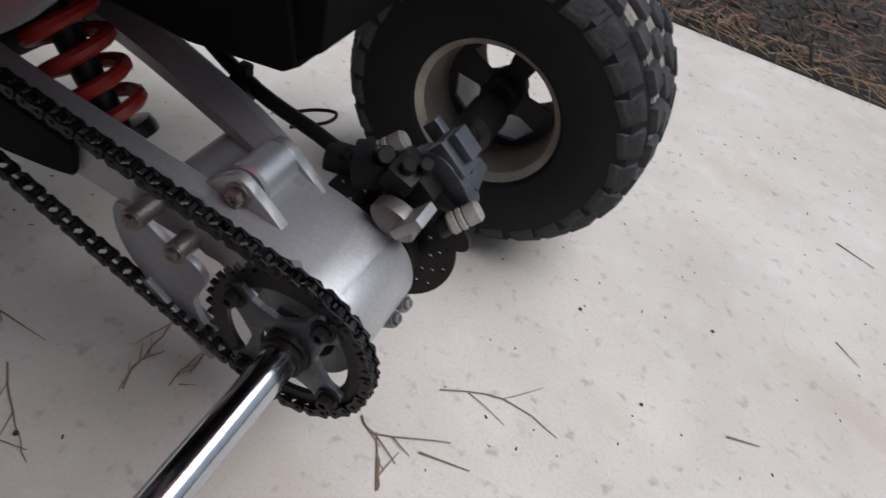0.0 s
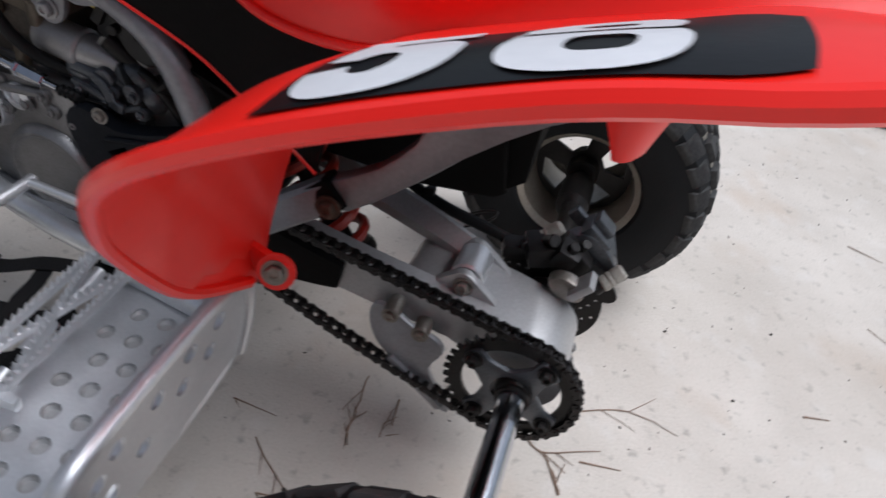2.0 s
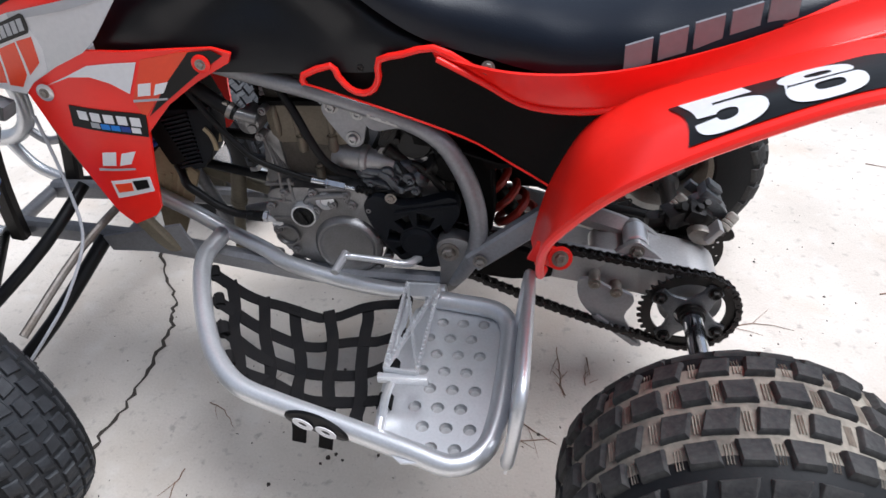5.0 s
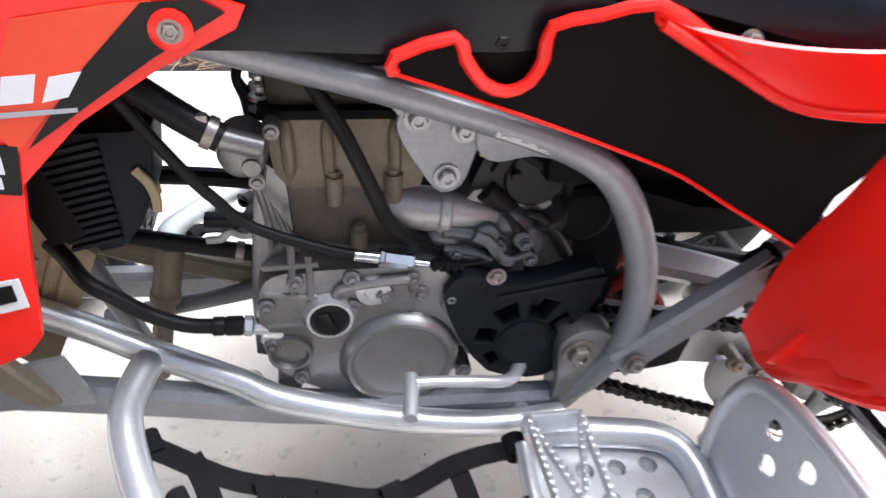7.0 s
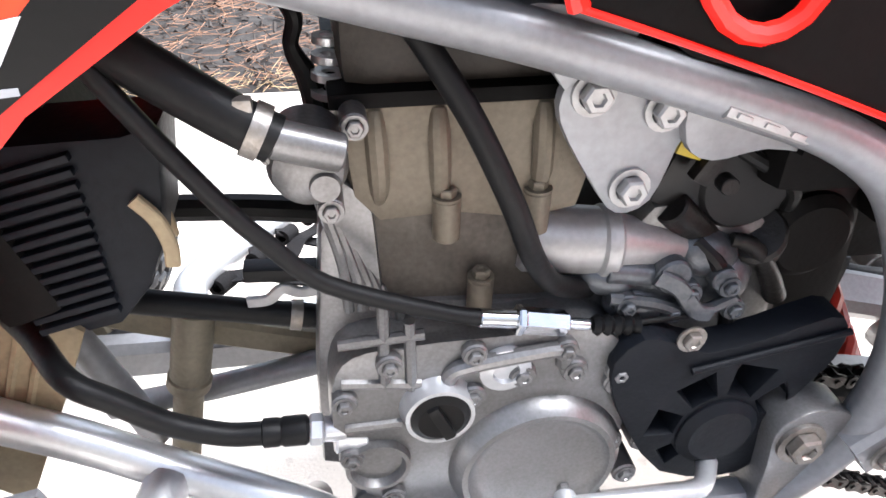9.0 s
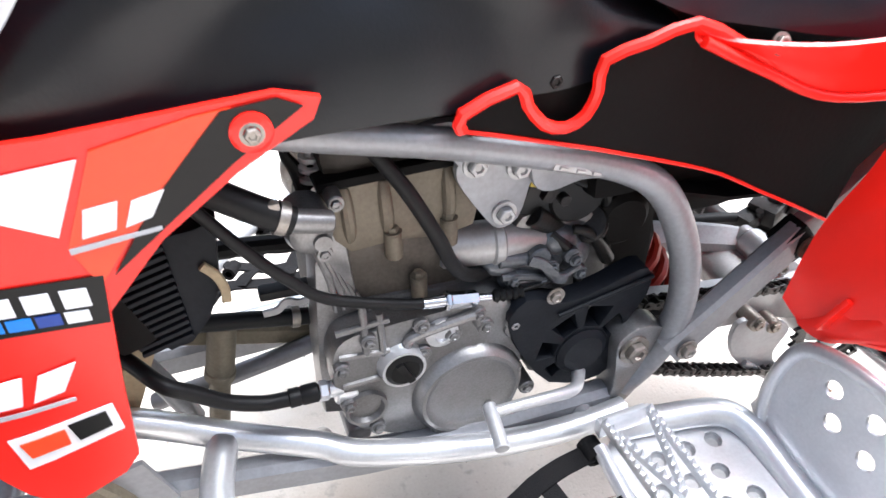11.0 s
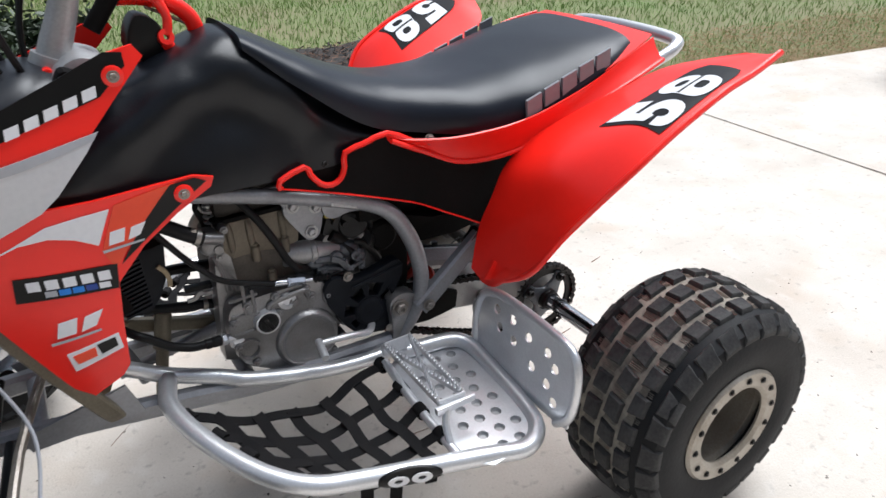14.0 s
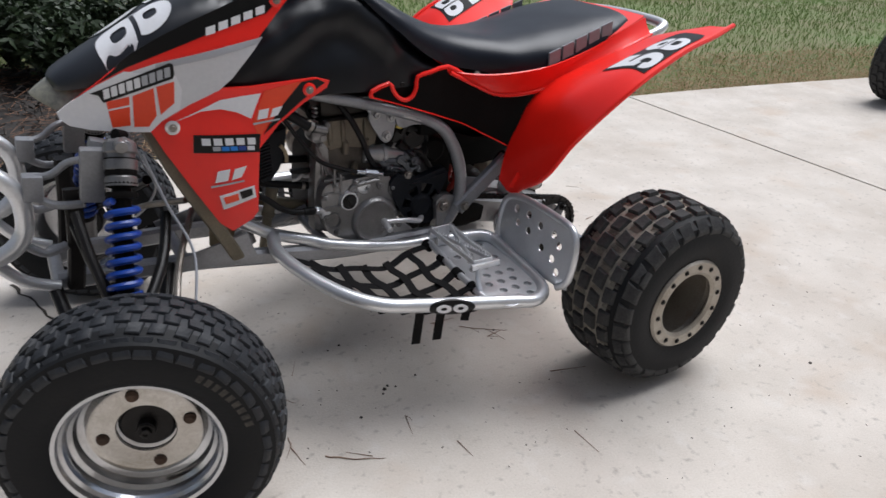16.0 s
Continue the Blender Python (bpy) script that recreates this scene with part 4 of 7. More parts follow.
# ---- frame ----
for side in (-1, 1):
    bm = B()
    sweep(bm, [(-1.10, side * 0.06, 0.83), (-0.95, side * 0.10, 0.795), (-0.85, side * 0.114, 0.765), (-0.745, side * 0.120, 0.7365), (-0.657, side * 0.121, 0.712), (-0.56, side * 0.122, 0.681), (-0.485, side * 0.126, 0.654),
               (-0.440, side * 0.131, 0.624), (-0.411, side * 0.136, 0.576), (-0.394, side * 0.140, 0.525), (-0.388, side * 0.142, 0.470), (-0.396, side * 0.141, 0.420), (-0.415, side * 0.138, 0.380), (-0.44, side * 0.132, 0.345)],
          [0.0145, 0.0145, 0.0145, 0.0140, 0.0135, 0.0135, 0.0145, 0.0158, 0.0162, 0.0162, 0.0160, 0.0158, 0.0155, 0.0150], 16, 5)
    part("frame_rail", bm, FRAME, quad, "silver painted frame tube")
    bm = B()
    sweep(bm, [(-1.36, side * 0.07, 0.385), (-1.1, side * 0.085, 0.375), (-0.9, side * 0.10, 0.355), (-0.7, side * 0.12, 0.338), (-0.45, side * 0.13, 0.335)], 1, n=4, profile=bar(0.03, 0.04, 0.25), up=(0, 0, 1))
    part("frame_rail", bm, FRAME, quad)
    bm = B()
    sweep(bm, [(-0.40, side * 0.150, 0.406), (-0.32, side * 0.147, 0.468), (-0.245, side * 0.142, 0.524)], 1, n=3, profile=bar(0.024, 0.040, 0.2), up=(0, 0, 1))
    part("subframe_strut", bm, FRAME, quad, "silver strut from pivot to subframe")
    bm = B()
    plate(bm, rounded([(-0.250, 0.512), (-0.226, 0.506), (-0.17, 0.554), (-0.112, 0.612), (-0.042, 0.670), (0.03, 0.705), (0.14, 0.750), (0.14, 0.785), (0.05, 0.77), (-0.03, 0.775), (-0.12, 0.74), (-0.146, 0.69), (-0.152, 0.645), (-0.162, 0.612), (-0.197, 0.572), (-0.235, 0.547), (-0.256, 0.532)], 2), (), side * 0.146, side * 0.128, edge=0.004)
    rear = part("subframe", bm, FRAME, quad, "broad silver subframe beam under the tail")
    bm = B()
    box(bm, (-0.252, side * 0.140, 0.518), (0.038, 0.030, 0.040), 0.008, (0, -40, 0))
    part("strut_clamp", bm, MATT, rear, "black clamp")
    bm = B()
    bolt(bm, (-0.243, side * 0.157, 0.515), (0, side, 0), 0.010, 0.010)
    part("strut_bolt", bm, RUST, rear, "rusty bolt")
    bm = B()
    plate(bm, rounded([(-0.464, 0.436), (-0.454, 0.452), (-0.434, 0.458), (-0.408, 0.450), (-0.394, 0.425), (-0.400, 0.395), (-0.418, 0.365), (-0.442, 0.336), (-0.462, 0.340), (-0.460, 0.39)], 3), (), side * 0.145, side * 0.115, edge=0.003)
    plateob = part("pivot_plate", bm, CAST, quad, "cast swingarm pivot plate")
    bm = B()
    bolt(bm, (-0.442, side * 0.145, 0.428), (0, side, 0), 0.013, 0.012)
    part("pivot_bolt", bm, STEEL, plateob)
    bm = B()
    bolt(bm, (-0.385, side * 0.165, 0.425), (0, side, 0), 0.009, 0.008)
    part("strut_bolt", bm, STEEL, plateob)
    # engine hanger
    bm = B()
    plate(bm, rounded([(-0.640, 0.674), (-0.639, 0.694), (-0.629, 0.703), (-0.614, 0.702), (-0.604, 0.692), (-0.592, 0.690), (-0.574, 0.693), (-0.560, 0.676), (-0.570, 0.655), (-0.580, 0.622), (-0.600, 0.615), (-0.617, 0.635)], 3), (), side * 0.112, side * 0.104, edge=0.001)
    hanger = part("engine_hanger", bm, FRAME, quad, "silver engine hanger plate")
    for x, z in ((-0.624, 0.689), (-0.582, 0.678), (-0.595, 0.632)):
        bm = B()
        bolt(bm, (x, side * 0.112, z), (0, side, 0), 0.0085, 0.010)
        part("hanger_bolt", bm, DULLALU, hanger)
    bm = B()
    plate(bm, rounded([(-0.672, 0.726), (-0.669, 0.710), (-0.653, 0.701), (-0.641, 0.684), (-0.630, 0.696), (-0.617, 0.706), (-0.605, 0.712), (-0.640, 0.726)], 2), (), side * 0.116, side * 0.106, edge=0.001)
    part("frame_gusset", bm, FRAME, quad)
    bm = B()
    plate(bm, rounded([(-0.570, 0.684), (-0.53, 0.672), (-0.480, 0.652), (-0.486, 0.640), (-0.520, 0.645), (-0.552, 0.640), (-0.570, 0.652)], 3), (), side * 0.12, side * 0.112, edge=0.001)
    part("frame_gusset", bm, FRAME, quad)
    # front uprights of the frame
    bm = B()
    sweep(bm, [(-1.15, side * 0.09, 0.75), (-1.105, side * 0.125, 0.62), (-1.01, side * 0.125, 0.43), (-0.985, side * 0.11, 0.375)], 1, n=4, profile=bar(0.018, 0.03, 0.2), up=(1, 0, 0))
    part("frame_upright", bm, BRONZE, quad, "muddy frame upright")
    bm = B()
    box(bm, (-1.262, side * 0.160, 0.645), (0.044, 0.030, 0.108), 0.006, (0, 9, 0))
    cyl(bm, (-1.20, side * 0.15, 0.705), (-1.20, side * 0.20, 0.705), 0.014)
    box(bm, (-1.225, side * 0.13, 0.685), (0.07, 0.035, 0.03), 0.008, (0, 20, 0))
    part("shock_tower", bm, FRAME, quad, "silver upper shock mount")
    bm = B()
    sweep(bm, [(-1.30, side * 0.10, 0.60), (-1.31, side * 0.11, 0.50), (-1.33, side * 0.10, 0.38)], 1, n=3, profile=bar(0.026, 0.034, 0.2), up=(1, 0, 0))
    part("frame_upright", bm, DARKSTEEL, quad, "dark frame upright behind the bumper")
    bm = B()
    sweep(bm, [(-1.305, side * 0.17, 0.575), (-1.296, side * 0.24, 0.50), (-1.279, side * 0.31, 0.42)], 0.0105, 10, 4)
    part("shock_brace", bm, DARKSTEEL, quad)
    # gusset between lower rail and upright
    bm = B()
    plate(bm, [(-1.13, 0.40), (-0.96, 0.435), (-0.94, 0.37), (-1.12, 0.368)], (), side * 0.118, side * 0.112)
    part("frame_gusset", bm, FRAME, quad)
    # suspension arms
    bm = B()
    ball = (-1.272, side * 0.36, 0.215)
    sweep(bm, [(-1.14, side * 0.10, 0.385), (-1.20, side * 0.25, 0.29), ball], 0.0145, 12, 4)
    sweep(bm, [(-1.37, side * 0.10, 0.385), (-1.34, side * 0.25, 0.29), ball], 0.0145, 12, 4)
    box(bm, (-1.272, side * 0.325, 0.245), (0.12, 0.02, 0.012), 0.003, (side * -28, 0, 0))
    part("lower_arm", bm, BLACK, quad, "black tubular lower suspension arm")
    bm = B()
    ball = (-1.255, side * 0.34, 0.37)
    sweep(bm, [(-1.13, side * 0.11, 0.515), (-1.17, side * 0.22, 0.45), ball], 0.0115, 12, 4)
    sweep(bm, [(-1.31, side * 0.11, 0.53), (-1.29, side * 0.22, 0.46), ball], 0.0115, 12, 4)
    part("upper_arm", bm, BLACK, quad, "black tubular upper suspension arm")
    bm = B()
    sweep(bm, [(-1.255, side * 0.34, 0.38), (-1.268, side * 0.352, 0.29), (-1.272, side * 0.36, 0.20)], [0.018, 0.022, 0.018], 12, 4)
    cyl(bm, (-1.27, side * 0.35, 0.255), (-1.27, side * 0.40, 0.255), 0.03)
    part("steering_knuckle", bm, CAST, quad)
    bm = B()
    sweep(bm, [(-1.06, side * 0.03, 0.48), (-1.13, side * 0.18, 0.42), (-1.18, side * 0.34, 0.34)], 0.008, 10, 4)
    part("tie_rod", bm, STEEL, quad)
    bm = B()
    sweep(bm, [(-1.16, side * 0.12, 0.66), (-1.13, side * 0.15, 0.55), (-1.10, side * 0.20, 0.46), (-1.12, side * 0.27, 0.38), (-1.15, side * 0.32, 0.33), (-1.19, side * 0.355, 0.28)], 0.0030, 8, 6)
    part("brake_line", bm, GREYST, quad, "pale brake line")
bm = B()
sweep(bm, [(-1.00, 0.0, 0.57), (-0.96, 0.0, 0.472), (-0.934, 0.0, 0.398), (-0.92, 0.0, 0.35)], 0.012, 14, 3)
part("cradle_tube", bm, FRAME, quad, "silver cradle tube")
bm = B()
sweep(bm, [(-1.00, 0.02, 0.500), (-0.91, 0.02, 0.462), (-0.77, 0.02, 0.416)], 1, n=2, profile=bar(0.02, 0.026, 0.2), up=(0, 0, 1))
part("cradle_beam", bm, BRONZE, quad, "muddy cross beam ahead of the engine")
# cross members under the engine and front
for x, z in ((-1.36, 0.385), (-1.1, 0.375), (-0.75, 0.345)):
    bm = B()
    cyl(bm, (x, -0.09, z), (x, 0.09, z), 0.014)
    part("cross_tube", bm, FRAME, quad)
bm = B()
sweep(bm, [(-1.10, -0.04, 0.83), (-1.16, -0.02, 0.86), (-1.16, 0.02, 0.86), (-1.10, 0.04, 0.83)], 0.018, 12, 4)
part("frame_head", bm, FRAME, quad)

# black block added at the swingarm's pivot to darken the gap there
bm = B()
plate(bm, rounded([(-0.50, 0.62), (-0.44, 0.63), (-0.385, 0.58), (-0.37, 0.50), (-0.375, 0.40), (-0.42, 0.335), (-0.50, 0.34)], 3), (), -0.055, 0.10, edge=0.01)
part("pivot_dark_fill", bm, MATT, quad, "black filler block added to darken the gap between frame and swingarm")

# ---- front bumper ----
bm = B()
for side in (-1, 1):
    sweep(bm, [(-1.56, side * 0.115, 0.650), (-1.49, side * 0.12, 0.668), (-1.43, side * 0.12, 0.655), (-1.398, side * 0.12, 0.618), (-1.392, side * 0.12, 0.575), (-1.402, side * 0.12, 0.525), (-1.44, side * 0.12, 0.49), (-1.50, side * 0.12, 0.482), (-1.56, side * 0.115, 0.50)], 0.0175, 16, 6)
    sweep(bm, [(-1.36, side * 0.105, 0.39), (-1.42, side * 0.11, 0.42), (-1.47, side * 0.12, 0.484)], 0.0125, 12, 5)
for z in (0.50, 0.65):
    cyl(bm, (-1.56, -0.125, z), (-1.56, 0.125, z), 0.0165)
bumper = part("front_bumper", bm, ALLOY, quad, "bent polished tube front bumper")
for side in (-1, 1):
    bm = B()
    box(bm, (-1.367, side * 0.122, 0.622), (0.036, 0.034, 0.052), 0.006, (0, 8, 0))
    sweep(bm, [(-1.37, side * 0.12, 0.604), (-1.335, side * 0.125, 0.580), (-1.285, side * 0.135, 0.578)], 0.0085, 10, 4)
    sweep(bm, [(-1.36, side * 0.12, 0.640), (-1.33, side * 0.125, 0.645), (-1.30, side * 0.13, 0.665), (-1.27, side * 0.14, 0.672)], 0.0075, 10, 4)
    part("bumper_bracket", bm, FRAME, bumper, "grey cast bumper bracket")
    bm = B()
    sweep(bm, [(-1.40, side * 0.12, 0.500), (-1.37, side * 0.12, 0.478), (-1.33, side * 0.115, 0.486)], 0.0095, 10, 4)
    part("bumper_lug", bm, FRAME, bumper)

# ---- rear grab bar and silencer ----
bm = B()
sweep(bm, [(0.085, -0.142, 0.775), (0.13, -0.150, 0.795), (0.20, -0.165, 0.826), (0.242, -0.168, 0.845), (0.266, -0.140, 0.856), (0.272, 0.0, 0.860), (0.266, 0.140, 0.856), (0.242, 0.168, 0.845), (0.20, 0.165, 0.826), (0.085, 0.142, 0.775)], 0.0135, 16, 6)
part("grab_bar", bm, ALLOY, quad, "silver tube grab bar behind the seat")
bm = B()
box(bm, (0.105, -0.152, 0.762), (0.06, 0.012, 0.05), 0.004, (0, -28, 0))
bolt(bm, (0.098, -0.158, 0.762), (0, -1, 0), 0.009, 0.008)
part("grab_bar_bracket", bm, FRAME, quad)
bm = B()
six = [(math.cos(a), math.sin(a)) for a in np.linspace(0, 2 * math.pi, 6, endpoint=False)]
sweep(bm, [(-0.22, 0.17, 0.575), (-0.10, 0.18, 0.60), (0.15, 0.195, 0.648), (0.205, 0.20, 0.660)], [0.05, 0.062, 0.062, 0.044], n=1, profile=[(a * 1.0, b * 1.1) for a, b in six], up=(0, 0, 1))
cyl(bm, (0.20, 0.20, 0.659), (0.222, 0.202, 0.664), 0.024)
part("silencer", bm, ALLOY, quad, "silver faceted exhaust silencer")
bm = B()
sweep(bm, [(-0.72, 0.10, 0.62), (-0.745, 0.13, 0.57), (-0.72, 0.16, 0.52), (-0.6, 0.17, 0.52), (-0.38, 0.165, 0.55), (-0.22, 0.17, 0.575)], 0.021, 12, 6)
part("exhaust_pipe", bm, STEEL, quad)

# ---- engine ----
bm = B()
plate(bm, [(-0.770, 0.60), (-0.756, 0.635), (-0.738, 0.62), (-0.733, 0.545), (-0.61, 0.535), (-0.56, 0.60), (-0.50, 0.605), (-0.455, 0.56), (-0.45, 0.46), (-0.50, 0.405), (-0.57, 0.385), (-0.66, 0.372), (-0.74, 0.385), (-0.783, 0.40), (-0.781, 0.48)], (), -0.085, -0.045, edge=0.006)
engine = part("engine", bm, CAST, quad, "dusty cast aluminium single-cylinder engine")
# far half of the same casting, its shade put into a darker colour
bm = B()
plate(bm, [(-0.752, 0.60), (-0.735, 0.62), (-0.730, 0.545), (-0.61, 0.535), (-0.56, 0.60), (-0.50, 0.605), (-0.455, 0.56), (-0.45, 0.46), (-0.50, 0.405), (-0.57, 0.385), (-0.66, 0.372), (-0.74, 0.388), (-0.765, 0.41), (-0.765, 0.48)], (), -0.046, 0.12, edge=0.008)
part("crankcase_half", bm, DARKCAST, engine, "far crankcase half, coloured dark for shade")
for k in range(4):
    bm = B()
    z = 0.676 + 0.010 * k
    lathe(bm, [(0.004, -0.002), (0.011 - 0.001 * k, -0.002), (0.011 - 0.001 * k, 0.002), (0.004, 0.002)], 18, (-0.757, -0.058, z), (0.1, 0, 1), closed=True)
    part("plug_fin", bm, ALLOY, engine)
bm = B()
plate(bm, rounded([(-0.772, 0.505), (-0.758, 0.53), (-0.72, 0.535), (-0.66, 0.535), (-0.60, 0.532), (-0.572, 0.505), (-0.565, 0.46), (-0.575, 0.41), (-0.61, 0.372), (-0.66, 0.358), (-0.71, 0.372), (-0.755, 0.40), (-0.772, 0.455)], 3), (), -0.118, -0.083, edge=0.007)
cover = part("stator_cover", bm, CAST, engine, "cast left engine cover")
bm = B()
lathe(bm, [(0, -0.0085), (0.044, -0.0085), (0.049, -0.010), (0.052, -0.0135), (0.056, -0.0135), (0.061, -0.008), (0.064, 0.0)], 64, (-0.632, -0.117, 0.415), (0, 1, 0))
part("cover_disc", bm, CAST, cover)
for k in range(9):
    a = 2.2 - 0.44 * k
    bm = B()
    x, z = -0.634 + 0.081 * math.cos(a), 0.424 + 0.081 * math.sin(a)
    cyl(bm, (x, -0.123, z), (x, -0.09, z), 0.0095, seg=14)
    bolt(bm, (x, -0.123, z), (0, -1, 0), 0.0055, 0.004)
    part("cover_bolt", bm, CAST, cover)
bm = B()
lathe(bm, [(0, -0.002), (0.0200, -0.002), (0.0200, -0.013), (0.0228, -0.013), (0.0232, -0.008), (0.026, 0)], 32, (-0.704, -0.117, 0.482), (0, 1, 0))
part("filler_boss", bm, ALLOY, cover)
bm = B()
lathe(bm, [(0, -0.006), (0.015, -0.007), (0.0195, -0.004), (0.0195, 0)], 28, (-0.704, -0.126, 0.482), (0, 1, 0))
box(bm, (-0.704, -0.1335, 0.482), (0.008, 0.006, 0.030), 0.002, (0, -25, 0))
part("filler_cap", bm, BLACK, cover, "black oil filler cap")
for x, z in ((-0.764, 0.497), (-0.735, 0.525), (-0.682, 0.527), (-0.622, 0.522), (-0.583, 0.497), (-0.578, 0.43), (-0.61, 0.388), (-0.67, 0.372), (-0.735, 0.40), (-0.762, 0.445)):
    bm = B()
    cyl(bm, (x, -0.085, z), (x, -0.124, z), 0.0085, seg=12)
    bolt(bm, (x, -0.124, z), (0, -1, 0), 0.005, 0.005)
    part("cover_bolt", bm, CAST, cover)
bm = B()
lathe(bm, [(0, -0.012), (0.008, -0.012), (0.009, -0.015), (0.017, -0.013), (0.018, 0)], 24, (-0.661, -0.110, 0.510), (0, 1, 0))
part("timing_plug", bm, ALLOY, cover)
bm = B()
for pts in ([(-0.765, 0.542), (-0.713, 0.544)], [(-0.765, 0.510), (-0.715, 0.503)], [(-0.737, 0.575), (-0.738, 0.505)], [(-0.722, 0.555), (-0.721, 0.50)], [(-0.765, 0.47), (-0.728, 0.47)]):
    sweep(bm, [(x, -0.118, z) for x, z in pts], 0.0038, 8, 1)
lathe(bm, [(0, -0.004), (0.016, -0.004), (0.019, -0.012), (0.022, -0.012), (0.024, 0.0)], 28, (-0.745, -0.112, 0.433), (0, 1, 0))
part("cover_ribs", bm, CAST, cover)
bm = B()
sweep(bm, [(-0.697, -0.118, 0.492), (-0.696, -0.120, 0.510), (-0.682, -0.122, 0.518), (-0.635, -0.122, 0.523), (-0.624, -0.121, 0.520), (-0.621, -0.118, 0.507)], 0.0055, 10, 5)
part("cover_handle", bm, CAST, cover, "cast loop over the cover")
# front ribs of the crankcase
for k in range(6):
    bm = B()
    x = -0.768 + 0.008 * k
    sweep(bm, [(x, -0.082, 0.62 - 0.016 * k), (x + 0.01, -0.088, 0.58 - 0.012 * k), (x + 0.012, -0.090, 0.545)], 0.0035, 8, 4)
    part("case_rib", bm, CAST, engine)
# cylinder, head, cam cover
bm = B()
box(bm, (-0.682, -0.005, 0.570), (0.125, 0.15, 0.09), 0.012)
part("cylinder", bm, CYLCAST, engine, "stained cylinder barrel")
bm = B()
plate(bm, [(-0.757, 0.680), (-0.609, 0.680), (-0.604, 0.640), (-0.612, 0.604), (-0.645, 0.598), (-0.690, 0.606), (-0.735, 0.604), (-0.750, 0.622)], (), -0.087, 0.071, edge=0.010)
head = part("cylinder_head", bm, TANCAST, engine, "tan dusty cylinder head")
for x in (-0.735, -0.70, -0.64):
    bm = B()
    sweep(bm, [(x, -0.084, 0.674), (x, -0.088, 0.662), (x + 0.001, -0.088, 0.635), (x + 0.001, -0.083, 0.618)], [0.0045, 0.0065, 0.0065, 0.0040], 10, 4)
    part("head_rib", bm, TANCAST, head)
bm = B()
box(bm, (-0.684, -0.008, 0.682), (0.150, 0.163, 0.009), 0.002)
part("cover_gasket", bm, MATT, engine)
# cam cover: its dark colour stands in for the tank's shade
bm = B()
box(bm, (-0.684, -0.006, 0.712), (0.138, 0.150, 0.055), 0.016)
part("cam_cover", bm, DARKCAST, engine, "brownish cam cover, darkened for the shade under the tank")
for x, z in ((-0.695, 0.612), (-0.640, 0.613), (-0.672, 0.552)):
    bm = B()
    cyl(bm, (x, -0.088, z - 0.02), (x, -0.088, z + 0.008), 0.0085, seg=12)
    bolt(bm, (x, -0.088, z + 0.008), (0, 0, 1), 0.006, 0.007)
    part("head_bolt", bm, TANCAST, engine)
# starter motor
bm = B()
cyl(bm, (-0.645, -0.075, 0.580), (-0.592, -0.080, 0.575), 0.0225, seg=24)
starter = part("starter_motor", bm, DULLALU, engine)
bm = B()
cyl(bm, (-0.596, -0.080, 0.575), (-0.582, -0.081, 0.574), 0.0245, seg=24)
part("starter_band", bm, DULLALU, starter)
bm = B()
cyl(bm, (-0.583, -0.081, 0.574), (-0.532, -0.086, 0.567), 0.020, 0.010, seg=24)
part("starter_nose", bm, DULLALU, starter)
# gearbox top with levers
bm = B()
bmesh.ops.create_uvsphere(bm, u_segments=24, v_segments=14, radius=1, matrix=Matrix.LocRotScale((-0.548, -0.066, 0.548), Euler((0, 0.2, 0)), (0.058, 0.036, 0.030)))
geartop = part("gearbox_top", bm, GEARCAST, engine, "dark blue-grey gearbox top")
for at, size in (((-0.586, -0.084, 0.552), (0.024, 0.020, 0.014)), ((-0.520, -0.086, 0.562), (0.026, 0.016, 0.018)), ((-0.500, -0.080, 0.540), (0.022, 0.022, 0.024)), ((-0.560, -0.094, 0.530), (0.030, 0.014, 0.016))):
    bm = B()
    bmesh.ops.create_uvsphere(bm, u_segments=18, v_segments=10, radius=1, matrix=Matrix.LocRotScale(at, Euler((0, 0.2, 0)), size))
    part("case_lump", bm, GEARCAST, geartop)
for a, b, r in (((-0.548, -0.106, 0.558), (-0.548, -0.08, 0.558), 0.013), ((-0.512, -0.108, 0.553), (-0.512, -0.08, 0.553), 0.009), ((-0.592, -0.096, 0.562), (-0.560, -0.096, 0.556), 0.0085)):
    bm = B()
    cyl(bm, a, b, r, seg=18)
    part("case_boss", bm, GEARCAST, geartop)
for x, z in ((-0.578, 0.540), (-0.560, 0.518), (-0.535, 0.545), (-0.508, 0.548), (-0.500, 0.528), (-0.575, 0.512), (-0.545, 0.530)):
    bm = B()
    cyl(bm, (x, -0.108, z), (x, -0.070, z), 0.0085, seg=14)
    bolt(bm, (x, -0.108, z), (0, -1, 0), 0.0052, 0.005)
    part("case_bolt", bm, GEARCAST, geartop)
bm = B()
sweep(bm, [(-0.590, -0.104, 0.545), (-0.560, -0.107, 0.540), (-0.530, -0.107, 0.528), (-0.500, -0.105, 0.536)], 0.0045, 8, 4)
part("case_ridge", bm, GEARCAST, geartop)
bm = B()
sweep(bm, [(-0.560, -0.105, 0.560), (-0.545, -0.108, 0.552), (-0.532, -0.112, 0.535), (-0.520, -0.112, 0.531)], 1, n=4, profile=bar(0.012, 0.006, 0.2), up=(0, 1, 0))
part("clutch_arm", bm, GEARCAST, engine)
bm = B()
holes = []
for a, far, half in ((28, 0.058, 15), (72, 0.062, 17), (118, 0.058, 16), (165, 0.056, 15), (212, 0.046, 13)):
    holes.append([(-0.500 + rr * math.cos(radians(a + d)), 0.434 + rr * math.sin(radians(a + d))) for rr, d in ((0.034, -half), (far, -half * 0.9), (far, half * 0.9), (0.034, half))])
